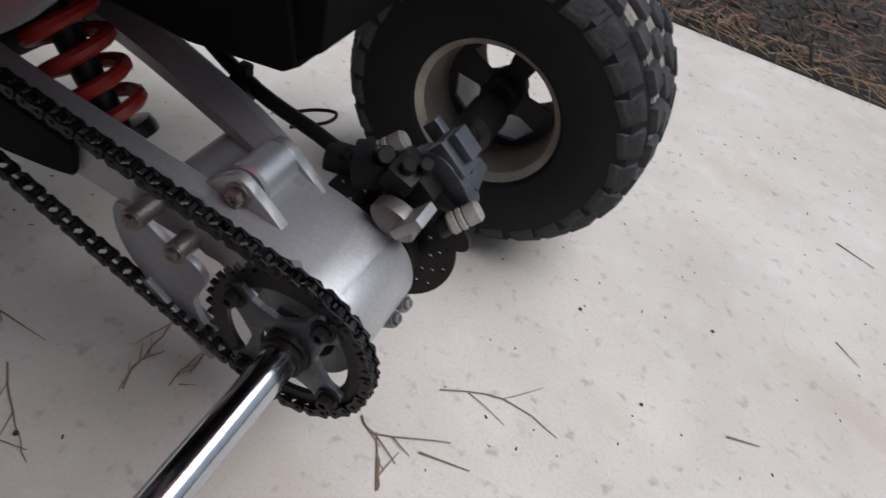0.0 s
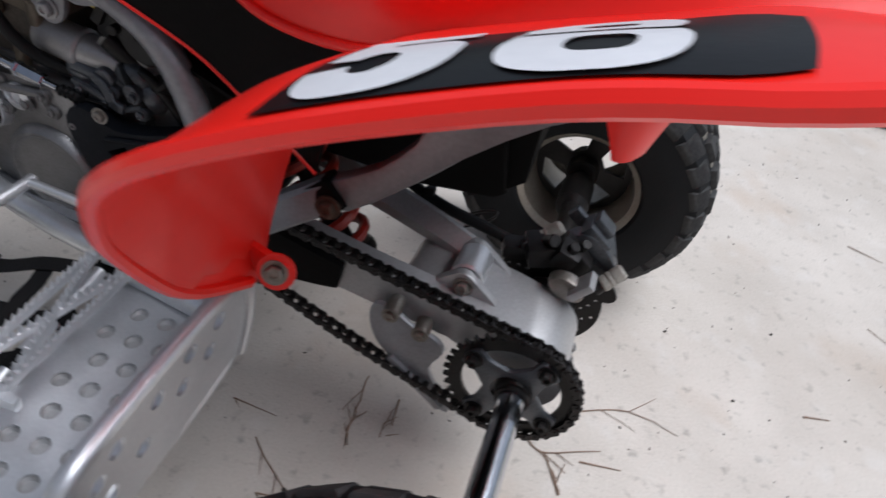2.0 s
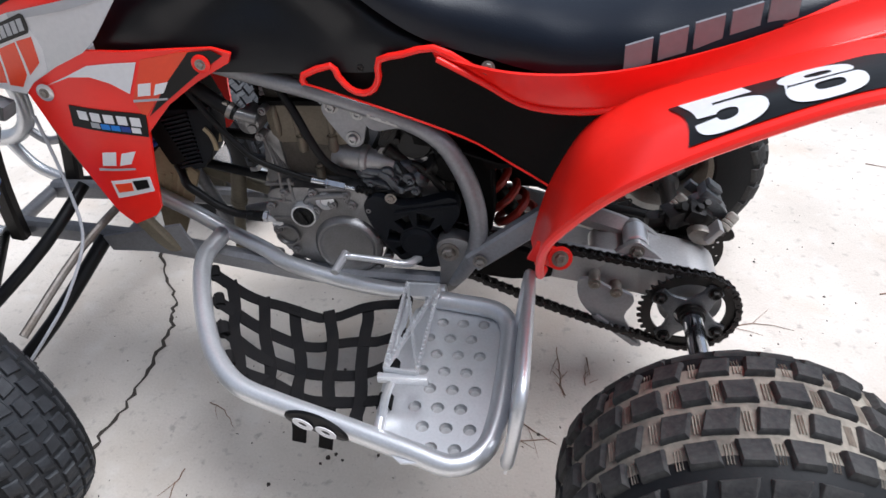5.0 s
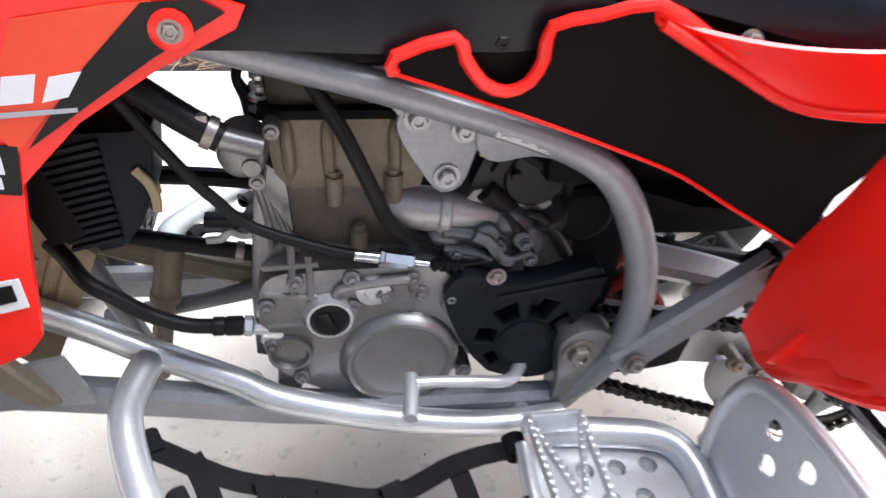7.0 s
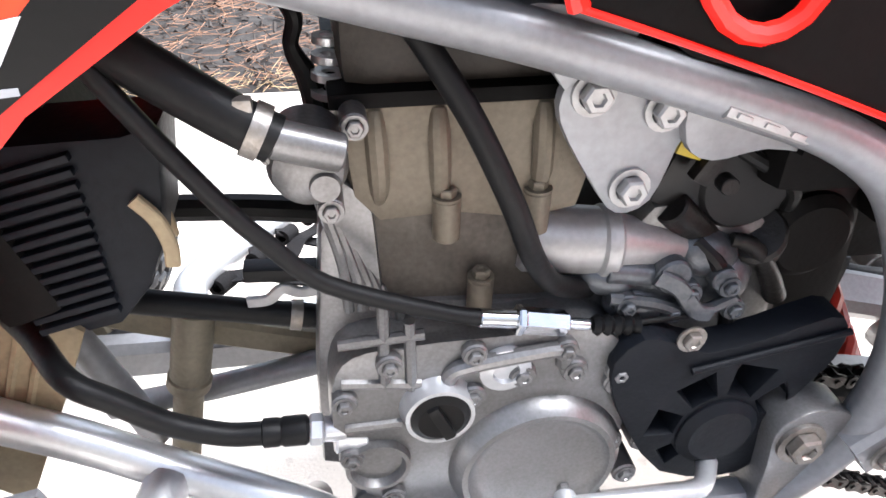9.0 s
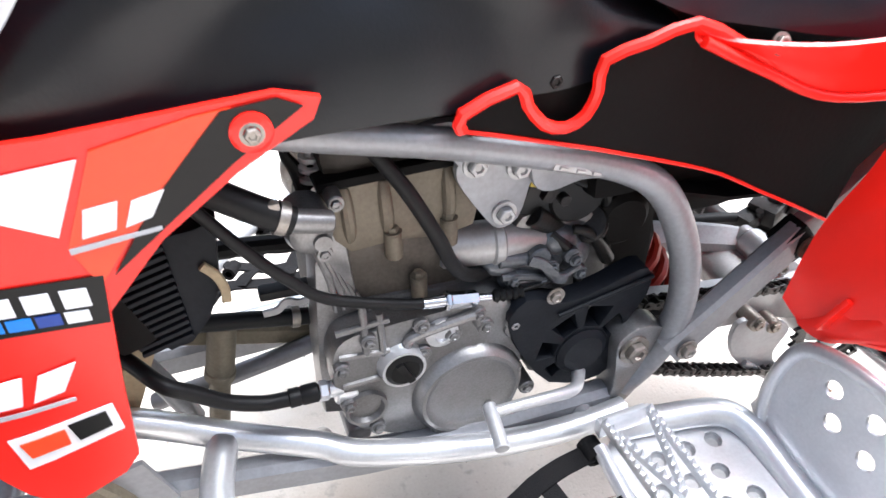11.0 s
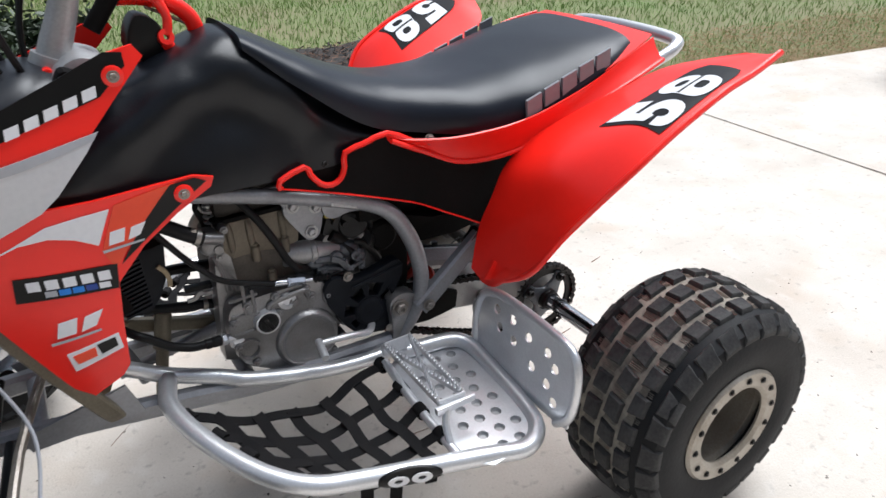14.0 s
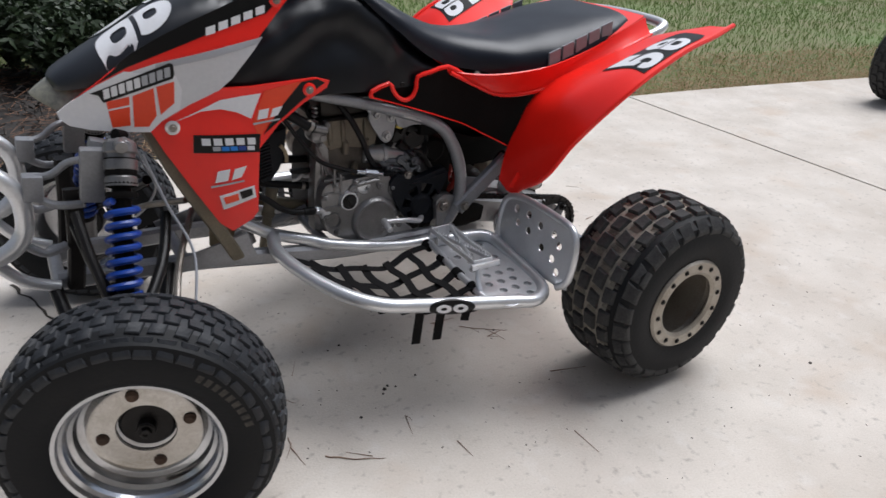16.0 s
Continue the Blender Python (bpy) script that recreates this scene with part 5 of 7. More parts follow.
plate(bm, rounded([(-0.590, 0.510), (-0.572, 0.528), (-0.550, 0.522), (-0.524, 0.510), (-0.479, 0.518), (-0.440, 0.530), (-0.424, 0.520), (-0.424, 0.490), (-0.448, 0.450), (-0.454, 0.424), (-0.458, 0.386), (-0.487, 0.377), (-0.536, 0.393), (-0.568, 0.440), (-0.586, 0.480)], 2), holes, -0.128, -0.104, edge=0.002)
lathe(bm, [(0, -0.008), (0.024, -0.008), (0.031, -0.003), (0.031, 0)], 24, (-0.500, -0.127, 0.432), (0, 1, 0))
spcover = part("sprocket_cover", bm, BLUEBLACK, engine, "black slotted front sprocket cover")
bm = B()
sweep(bm, [(-0.535, -0.131, 0.498), (-0.480, -0.131, 0.508), (-0.424, -0.131, 0.518)], 0.0025, 8, 2)
part("cover_lip", bm, BLUEBLACK, spcover)
bm = B()
bolt(bm, (-0.540, -0.128, 0.525), (0, -1, 0), 0.007, 0.006)
part("sprocket_cover_bolt", bm, STEEL, engine)
bm = B()
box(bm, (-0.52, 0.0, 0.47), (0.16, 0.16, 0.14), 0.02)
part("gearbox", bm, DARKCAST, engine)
# water pump and hose
bm = B()
lathe(bm, [(0, -0.022), (0.011, -0.022), (0.018, -0.018), (0.021, -0.010), (0.022, 0.02)], 28, (-0.772, -0.098, 0.656), (0, 1, 0))
cyl(bm, (-0.754, -0.118, 0.667), (-0.788, -0.121, 0.679), 0.0100, seg=20)
lathe(bm, [(0, -0.004), (0.0075, -0.004), (0.0085, 0)], 20, (-0.764, -0.119, 0.650), (0, 1, 0))
pump = part("water_pump", bm, CAST, engine, "cast water pump cover")
for x, z in ((-0.747, 0.676), (-0.789, 0.664), (-0.762, 0.628)):
    bm = B()
    cyl(bm, (x, -0.108, z), (x, -0.085, z), 0.0075)
    bolt(bm, (x, -0.108, z), (0, -1, 0), 0.0048, 0.004)
    part("pump_bolt", bm, CAST, pump)
bm = B()
sweep(bm, [(-0.786, -0.121, 0.678), (-0.81, -0.119, 0.693), (-0.845, -0.113, 0.717), (-0.89, -0.10, 0.745)], 0.0125, 14, 6)
part("coolant_hose", bm, HOSE, quad, "black coolant hose")
bm = B()
lathe(bm, [(0.0125, -0.004), (0.0142, -0.004), (0.0142, 0.004), (0.0125, 0.004)], 24, (-0.794, -0.1205, 0.683), V(-0.034, 0.002, 0.018), closed=True)
box(bm, (-0.798, -0.124, 0.697), (0.009, 0.008, 0.008), 0.002)
part("hose_clamp", bm, STEEL, quad)
bm = B()
sweep(bm, [(-0.985, -0.03, 0.535), (-0.950, -0.07, 0.533), (-0.922, -0.108, 0.528), (-0.899, -0.112, 0.511), (-0.873, -0.112, 0.488), (-0.843, -0.112, 0.473), (-0.820, -0.112, 0.469), (-0.786, -0.112, 0.467)], 0.0078, 14, 6)
lathe(bm, [(0.0078, -0.016), (0.0096, -0.015), (0.0096, -0.006), (0.0088, -0.004), (0.0100, -0.002), (0.0100, 0.012), (0.0078, 0.014)], 20, (-0.802, -0.112, 0.468), (1, 0, -0.05), closed=True)
part("coolant_hose", bm, HOSE, quad, "black coolant hose")
bm = B()
cyl(bm, (-0.788, -0.112, 0.467), (-0.779, -0.112, 0.466), 0.0105, seg=6)
cyl(bm, (-0.780, -0.112, 0.466), (-0.765, -0.110, 0.462), 0.0085, seg=20)
cyl(bm, (-0.772, -0.105, 0.455), (-0.750, -0.105, 0.452), 0.0150, seg=20)
part("hose_fitting", bm, ALLOY, engine)
bm = B()
sweep(bm, [(-0.99, -0.03, 0.548), (-0.903, -0.04, 0.533), (-0.845, -0.040, 0.519), (-0.775, -0.042, 0.504)], 0.0090, 14, 6)
part("coolant_hose", bm, HOSE, quad, "black coolant hose")
bm = B()
lathe(bm, [(0.0090, -0.004), (0.0110, -0.004), (0.0110, 0.004), (0.0090, 0.004)], 24, (-0.792, -0.0415, 0.5075), (1, 0, -0.2), closed=True)
part("hose_clamp", bm, STEEL, quad)
bm = B()
sweep(bm, [(-0.738, -0.085, 0.765), (-0.727, -0.095, 0.740), (-0.708, -0.106, 0.712), (-0.687, -0.116, 0.678), (-0.666, -0.125, 0.634), (-0.649, -0.12, 0.593), (-0.628, -0.105, 0.562), (-0.60, -0.09, 0.545)], 0.0072, 12, 6)
part("breather_hose", bm, HOSE, quad, "black breather hose")
bm = B()
sweep(bm, [(-0.885, -0.112, 0.748), (-0.852, -0.12, 0.700), (-0.835, -0.121, 0.673), (-0.816, -0.122, 0.645), (-0.798, -0.122, 0.622), (-0.767, -0.122, 0.590), (-0.70, -0.120, 0.560), (-0.674, -0.118, 0.552)], 0.0054, 12, 6)
cable = part("clutch_cable", bm, HOSE, quad, "black clutch cable")
bm = B()
cyl(bm, (-0.680, -0.119, 0.553), (-0.655, -0.117, 0.547), 0.0062, seg=14)
cyl(bm, (-0.652, -0.117, 0.546), (-0.622, -0.115, 0.538), 0.0085, seg=6)
cyl(bm, (-0.656, -0.117, 0.547), (-0.651, -0.117, 0.546), 0.0098, seg=6)
cyl(bm, (-0.623, -0.115, 0.538), (-0.606, -0.114, 0.534), 0.004, seg=12)
part("cable_adjuster", bm, CHROME, cable, "bright cable adjuster")
bm = B()
lathe(bm, [(0.0, 0)] + [(0.0075 if k % 2 else 0.0052, 0.0005 + k * 0.0035) for k in range(10)] + [(0, 0.036)], 14, (-0.604, -0.114, 0.5335), V(1, 0, -0.12))
cyl(bm, (-0.57, -0.113, 0.530), (-0.53, -0.112, 0.531), 0.002, seg=8)
part("cable_boot", bm, HOSE, cable)
# black intake, carburettor side
bm = B()
box(bm, (-0.475, -0.03, 0.585), (0.13, 0.10, 0.10), 0.02, (0, 14, 0))
cyl(bm, (-0.500, -0.088, 0.612), (-0.500, -0.03, 0.612), 0.034, seg=28)
box(bm, (-0.535, -0.06, 0.615), (0.05, 0.05, 0.045), 0.01, (0, 20, 0))
carb = part("carburettor", bm, BLACK, engine, "black carburettor body")
bm = B()
lathe(bm, [(0, -0.012), (0.026, -0.012), (0.033, -0.006), (0.034, 0.0), (0.034, 0.05)], 36, (-0.441, -0.078, 0.566), (0, 1, 0))
part("float_cap", bm, MATT, carb, "round dark cap")
bm = B()
sweep(bm, [(-0.505, -0.092, 0.575), (-0.490, -0.095, 0.570), (-0.470, -0.092, 0.545), (-0.455, -0.088, 0.520)], [0.005, 0.006, 0.007, 0.008], 12, 4)
part("fuel_fitting", bm, DARKSTEEL, carb)
bm = B()
cyl(bm, (-0.55, -0.085, 0.60), (-0.50, -0.075, 0.555), 0.012)
box(bm, (-0.535, -0.10, 0.645), (0.012, 0.01, 0.045), 0.003, (0, 30, 0))
cyl(bm, (-0.525, -0.095, 0.622), (-0.525, -0.105, 0.622), 0.006)
cyl(bm, (-0.485, -0.085, 0.575), (-0.465, -0.06, 0.545), 0.022)
part("carburettor_linkage", bm, DARKSTEEL, engine)
bm = B()
box(bm, (-0.551, -0.098, 0.652), (0.018, 0.004, 0.022), 0.001, (0, 20, 0))
part("paper_tag", bm, YELLOW, engine, "small yellow tag")
for pts, r in (([(-0.53, -0.09, 0.575), (-0.515, -0.10, 0.56), (-0.50, -0.10, 0.53), (-0.495, -0.1, 0.50)], 0.006), ([(-0.545, -0.06, 0.66), (-0.515, -0.09, 0.64), (-0.47, -0.09, 0.61), (-0.46, -0.07, 0.57)], 0.005),
               ([(-0.782, -0.05, 0.76), (-0.779, -0.05, 0.730), (-0.773, -0.052, 0.716), (-0.776, -0.05, 0.700), (-0.768, -0.052, 0.682), (-0.764, -0.055, 0.664)], [0.0035, 0.0045, 0.0050, 0.0045, 0.0070, 0.0085]), ([(-0.90, 0.04, 0.556), (-0.82, 0.03, 0.556), (-0.75, 0.02, 0.552)], 0.0105)):
    bm = B()
    sweep(bm, pts, r, 10, 6)
    part("hose", bm, HOSE, engine)
# air box filling the space under the seat
bm = B()
box(bm, (-0.27, 0.0, 0.66), (0.26, 0.20, 0.16), 0.03, (0, -10, 0))
box(bm, (-0.41, 0.0, 0.64), (0.10, 0.12, 0.09), 0.02)
part("air_box", bm, MATT, quad, "black plastic air box under the seat")
# radiator behind the shrouds
bm = B()
box(bm, (-0.958, 0.0, 0.665), (0.035, 0.21, 0.20), 0.008, (0, -18, 0))
radiator = part("radiator", bm, MATT, quad, "black radiator between the shrouds")
bm = B()
cyl(bm, (-0.938, -0.025, 0.612), (-0.896, -0.025, 0.624), 0.066, seg=32)
cyl(bm, (-0.896, -0.025, 0.624), (-0.882, -0.025, 0.628), 0.035, seg=24)
part("fan_shroud", bm, MATT, radiator)
bm = B()
plate(bm, [(-0.935, 0.672), (-0.862, 0.674), (-0.842, 0.680), (-0.852, 0.610), (-0.866, 0.580), (-0.886, 0.557), (-0.906, 0.553), (-0.945, 0.60)], (), -0.098, -0.045, edge=0.006)
part("fan_housing", bm, BLUEBLACK, radiator, "black ribbed fan housing")
for k in range(13):
    bm = B()
    z = 0.566 + 0.0078 * k
    box(bm, (-0.906 - 0.0006 * k, -0.100, z), (0.046 + 0.0008 * k, 0.007, 0.0040), 0.001, (0, -14, 0))
    part("radiator_louver", bm, BLUEBLACK, radiator)
bm = B()
sweep(bm, [(-0.862, -0.101, 0.640), (-0.853, -0.102, 0.628), (-0.849, -0.102, 0.612), (-0.850, -0.101, 0.598)], 1, n=4, profile=bar(0.008, 0.005, 0.2), up=(0, 1, 0))
part("housing_tab", bm, TAN, radiator, "dusty tan tab")
# tan guard, bracket and post between radiator and engine
bm = B()
plate(bm, [(-0.985, 0.570), (-0.944, 0.530), (-0.926, 0.512), (-0.950, 0.460), (-1.002, 0.355), (-1.035, 0.39), (-1.02, 0.54)], (), -0.056, -0.048, edge=0.001)
guard = part("radiator_guard", bm, TAN, quad, "dusty tan side guard of the radiator")
for k in range(4):
    bm = B()
    sweep(bm, [(-0.948 - 0.016 * k, -0.057, 0.520 - 0.004 * k), (-0.985 - 0.014 * k, -0.057, 0.430)], 0.003, 6, 1)
    part("guard_rib", bm, TAN, guard)
bm = B()
sweep(bm, [(-0.866, -0.075, 0.640), (-0.858, -0.075, 0.615), (-0.855, -0.075, 0.592)], 1, n=3, profile=bar(0.011, 0.005, 0.2), up=(0, 1, 0))
part("fan_bracket", bm, TAN, quad)
bm = B()
cyl(bm, (-0.863, -0.022, 0.50), (-0.879, -0.022, 0.428), 0.0150, seg=24)
cyl(bm, (-0.877, -0.022, 0.436), (-0.8805, -0.022, 0.424), 0.0165, seg=24)
cyl(bm, (-0.879, -0.022, 0.43), (-0.903, -0.022, 0.31), 0.0115, seg=24)
part("frame_post", bm, BRONZE, quad, "muddy bronze frame post")
for pts, r in (([(-0.96, 0.03, 0.36), (-0.867, 0.01, 0.390), (-0.77, 0.0, 0.417)], 0.0105),):
    bm = B()
    sweep(bm, pts, r, 14, 4)
    part("frame_tube", bm, FRAME, quad)
bm = B()
sweep(bm, [(-0.822, -0.05, 0.520), (-0.808, -0.052, 0.522), (-0.798, -0.052, 0.530), (-0.786, -0.05, 0.524), (-0.77, -0.05, 0.526)], 1, n=4, profile=bar(0.008, 0.004, 0.2), up=(0, 1, 0))
part("wire_bracket", bm, DULLALU, quad)
bm = B()
box(bm, (-0.795, -0.045, 0.540), (0.055, 0.016, 0.010), 0.003, (0, 4, 0))
part("wire_loom", bm, HOSE, quad)
bm = B()
sweep(bm, [(-0.560, -0.132, 0.676), (-0.537, -0.133, 0.668), (-0.508, -0.132, 0.657)], 1, n=2, profile=bar(0.008, 0.008, 0.2), up=(0, 1, 0))
for k in range(3):
    box(bm, (-0.551 + 0.017 * k, -0.1372, 0.6728 - 0.0062 * k), (0.009, 0.002, 0.003), 0.0006, (0, 21, 0))
part("slotted_bracket", bm, DULLALU, quad)
# gear lever
bm = B()
sweep(bm, [(-0.50, -0.13, 0.40), (-0.52, -0.155, 0.405), (-0.56, -0.165, 0.418), (-0.60, -0.168, 0.425), (-0.622, -0.17, 0.428)], [0.008, 0.007, 0.0065, 0.006, 0.0065], 12, 6)
cyl(bm, (-0.625, -0.160, 0.428), (-0.633, -0.212, 0.424), 0.0075, seg=14)
part("gear_lever", bm, ALLOY, quad, "bent aluminium gear lever")


# ---- bodywork ----
def loft(bm, sections, n=5, around=18, power=2.4):
    """A body through sections (x, half width, top, bottom): rounded above, open flat below."""
    sec = [tuple(p) for p in zip(*[np.array([q[0] for q in [(v.x,) for v in curve([(s[k], 0, 0) for s in sections], n)]]) for k in range(4)])]
    rings = []
    for x, w, top, low in sec:
        loop = []
        for k in range(around + 1):
            a = math.pi * k / around
            c, s = math.cos(a), math.sin(a)
            loop.append(bm.verts.new((x, -w * math.copysign(abs(c) ** (2 / power), c), low + (top - low) * abs(s) ** (2 / power))))
        rings.append(loop)
    for a, b in zip(rings, rings[1:]):
        for k in range(around):
            bm.faces.new((a[k], a[k + 1], b[k + 1], b[k]))
        bm.faces.new((a[around], a[0], b[0], b[around]))
    bm.faces.new(rings[0])
    bm.faces.new(rings[-1][::-1])
    return bm


def rumple(bm, deep, scale, seed):
    """Soft dents and folds in a padded cover."""
    for v in bm.verts:
        p = v.co * scale
        v.co += V(0, math.copysign(1, v.co.y) * min(1, abs(v.co.y) * 12), 0.6) * deep * (noise.noise(p + V(seed, 0, 0)) + 0.5 * noise.noise(p * 2.3 + V(0, seed, 0)))


bm = B()
loft(bm, [(-0.665, 0.10, 0.992, 0.965), (-0.58, 0.128, 0.948, 0.890), (-0.48, 0.130, 0.895, 0.815), (-0.38, 0.142, 0.864, 0.785), (-0.26, 0.180, 0.852, 0.772), (-0.12, 0.205, 0.868, 0.785), (0.02, 0.205, 0.895, 0.838), (0.11, 0.17, 0.905, 0.872)], n=9, around=40, power=3.0)
rumple(bm, 0.0035, 7, 3)
seat = part("seat", bm, VINYL, quad, "black vinyl seat with pale lettering bars on its side")
bm = B()
loft(bm, [(-1.0, 0.118, 0.85, 0.765), (-0.93, 0.132, 0.895, 0.760), (-0.83, 0.138, 0.936, 0.757), (-0.75, 0.138, 0.965, 0.757), (-0.67, 0.138, 0.985, 0.755), (-0.60, 0.138, 0.945, 0.755), (-0.54, 0.136, 0.868, 0.755), (-0.44, 0.125, 0.80, 0.77)], n=10, around=44, power=3.2)
rumple(bm, 0.0065, 9, 8)
# hollow flanks below a ridge that climbs from the shroud and falls along the seat
for v in bm.verts:
    ridge = 0.80 + 0.15 * math.exp(-((v.co.x + 0.72) / 0.16) ** 2)
    v.co.y *= 1 - 0.20 * math.exp(-((v.co.x + 0.72) / 0.15) ** 2) * math.exp(-((v.co.z - ridge + 0.075) / 0.055) ** 2)
part("tank_cover", bm, TANKVINYL, quad, "black vinyl cover over the fuel tank")
bm = B()
loft(bm, [(-1.300, 0.020, 0.808, 0.802), (-1.278, 0.066, 0.826, 0.790), (-1.18, 0.10, 0.882, 0.81), (-1.08, 0.118, 0.937, 0.86), (-0.98, 0.112, 0.965, 0.89), (-0.93, 0.09, 0.955, 0.90)], n=8, around=48, power=2.6)
hood_tris = [[v.co.copy() for v in t] for t in ((f.verts[0], f.verts[i], f.verts[i + 1]) for f in bm.faces for i in range(1, len(f.verts) - 1))]
hood = part("hood", bm, HOODBLACK, quad, "black front hood with a white race number")
bm = B()
loft(bm, [(-1.336, 0.006, 0.778, 0.773), (-1.312, 0.045, 0.796, 0.760), (-1.28, 0.074, 0.814, 0.748), (-1.21, 0.085, 0.83, 0.742)], power=1.6)
part("headlamp", bm, LENS, quad, "yellowed headlamp lens under the hood")


def at_net(net, u, v, lift):
    """A place on a skin at u, v from 0 to 1, lifted off it."""
    a, b = len(net) - 1, len(net[0]) - 1
    i, j = min(int(u * a), a - 1), min(int(v * b), b - 1)
    s, t = u * a - i, v * b - j
    p, q, r, w = net[i][j], net[i + 1][j], net[i][j + 1], net[i + 1][j + 1]
    n = (q - p).cross(r - p).normalized()
    if n.z < 0:
        n = -n
    return p * (1 - s) * (1 - t) + q * s * (1 - t) + r * (1 - s) * t + w * s * t + n * lift


def rounded_box(x0, x1, y0, y1, power, n=28):
    """A squarish oval."""
    cx, cy, w, h = (x0 + x1) / 2, (y0 + y1) / 2, (x1 - x0) / 2, (y1 - y0) / 2
    out = []
    for k in range(n):
        c, q = math.cos(2 * math.pi * k / n), math.sin(2 * math.pi * k / n)
        out.append((cx + w * math.copysign(abs(c) ** (2 / power), c), cy + h * math.copysign(abs(q) ** (2 / power), q)))
    return out


def arc(x0, x1, y0, y1, power, a0, a1, n=16):
    """A stretch of a squarish oval, from the angle a0 to a1 in degrees."""
    cx, cy, w, h = (x0 + x1) / 2, (y0 + y1) / 2, (x1 - x0) / 2, (y1 - y0) / 2
    out = []
    for k in range(n + 1):
        a = radians(a0 + (a1 - a0) * k / n)
        c, q = math.cos(a), math.sin(a)
        out.append((cx + w * math.copysign(abs(c) ** (2 / power), c), cy + h * math.copysign(abs(q) ** (2 / power), q)))
    return out


FIVE = [(0.04, 1.0), (0.94, 1.0), (0.94, 0.76), (0.40, 0.76), (0.385, 0.66)] + arc(0.0, 1.0, 0.0, 0.68, 2.5, 97, -172, 22) + arc(0.34, 0.64, 0.20, 0.46, 2.3, -170, 165, 16) + [(0.06, 0.40)]


def digits():
    """The race number, 5 and 8, as a flat mesh in x and y, one unit wide and high, in a bold squarish hand."""
    bm = B()
    plate(bm, [(0.44 * x, y) for x, y in FIVE], (), 0, 0)
    top, low = rounded_box(0.05, 0.95, 0.44, 1.0, 2.3, 40), rounded_box(0.0, 1.0, 0.0, 0.59, 2.4, 40)
    # one outline round both bowls, counter-clockwise from the waist
    up = sorted([p for p in top if p[1] > 0.535], key=lambda p: math.atan2(p[1] - 0.60, p[0] - 0.5))
    dn = sorted([p for p in low if p[1] < 0.505], key=lambda p: math.atan2(p[1] - 0.44, p[0] - 0.5))
    eight = up + dn
    holes = [rounded_box(0.34, 0.66, 0.63, 0.81, 2.8, 20), rounded_box(0.31, 0.69, 0.19, 0.40, 2.8, 20)]
    plate(bm, [(0.53 + 0.47 * x, y) for x, y in eight], [[(0.53 + 0.47 * x, y) for x, y in h] for h in holes], 0, 0)
    bmesh.ops.remove_doubles(bm, verts=bm.verts, dist=1e-4)
    for _ in range(2):
        bmesh.ops.subdivide_edges(bm, edges=[e for e in bm.edges if e.calc_length() > 0.10], cuts=1)
        bmesh.ops.triangulate(bm, faces=bm.faces)
    for v in bm.verts:
        v.co = (v.co.x, v.co.z, 0)
    return bm


FENDER = [
    [(-0.298, -0.190, 0.486), (-0.290, -0.214, 0.468), (-0.280, -0.241, 0.464), (-0.274, -0.265, 0.486)],
    [(-0.279, -0.188, 0.570), (-0.277, -0.253, 0.566), (-0.278, -0.315, 0.556), (-0.279, -0.355, 0.548)],
    [(-0.256, -0.198, 0.636), (-0.261, -0.292, 0.645), (-0.268, -0.371, 0.642), (-0.273, -0.424, 0.645)],
    [(-0.222, -0.196, 0.694), (-0.232, -0.330, 0.726), (-0.233, -0.405, 0.728), (-0.243, -0.466, 0.715)],
    [(-0.168, -0.208, 0.742), (-0.165, -0.350, 0.783), (-0.172, -0.428, 0.795), (-0.198, -0.499, 0.779)],
    [(-0.090, -0.230, 0.781), (-0.085, -0.365, 0.822), (-0.100, -0.445, 0.838), (-0.123, -0.504, 0.827)],
    [(0.000, -0.268, 0.825), (0.000, -0.380, 0.858), (-0.008, -0.447, 0.874), (-0.021, -0.503, 0.872)],
    [(0.070, -0.310, 0.862), (0.060, -0.400, 0.885), (0.058, -0.452, 0.892), (0.052, -0.502, 0.893)],
    [(0.112, -0.435, 0.904), (0.115, -0.455, 0.906), (0.118, -0.474, 0.908), (0.120, -0.496, 0.915)],
]
DEC = (0.553, 0.865, 0.33, 0.87)


def dec_place(net, s, t, lift):
    """A place on the number panel, s along and t across it; its rear end is drawn in."""
    u0, u1, v0, v1 = DEC
    tight = max(0.0, (s - 0.8) / 0.2) ** 2 * 0.16
    return at_net(net, u0 - 0.012 + 0.052 * t * (1 - s) + (u1 - u0 + 0.012) * s, v0 + (v1 - v0) * (tight * 0.8 + t * (1 - tight * 1.4)), lift)


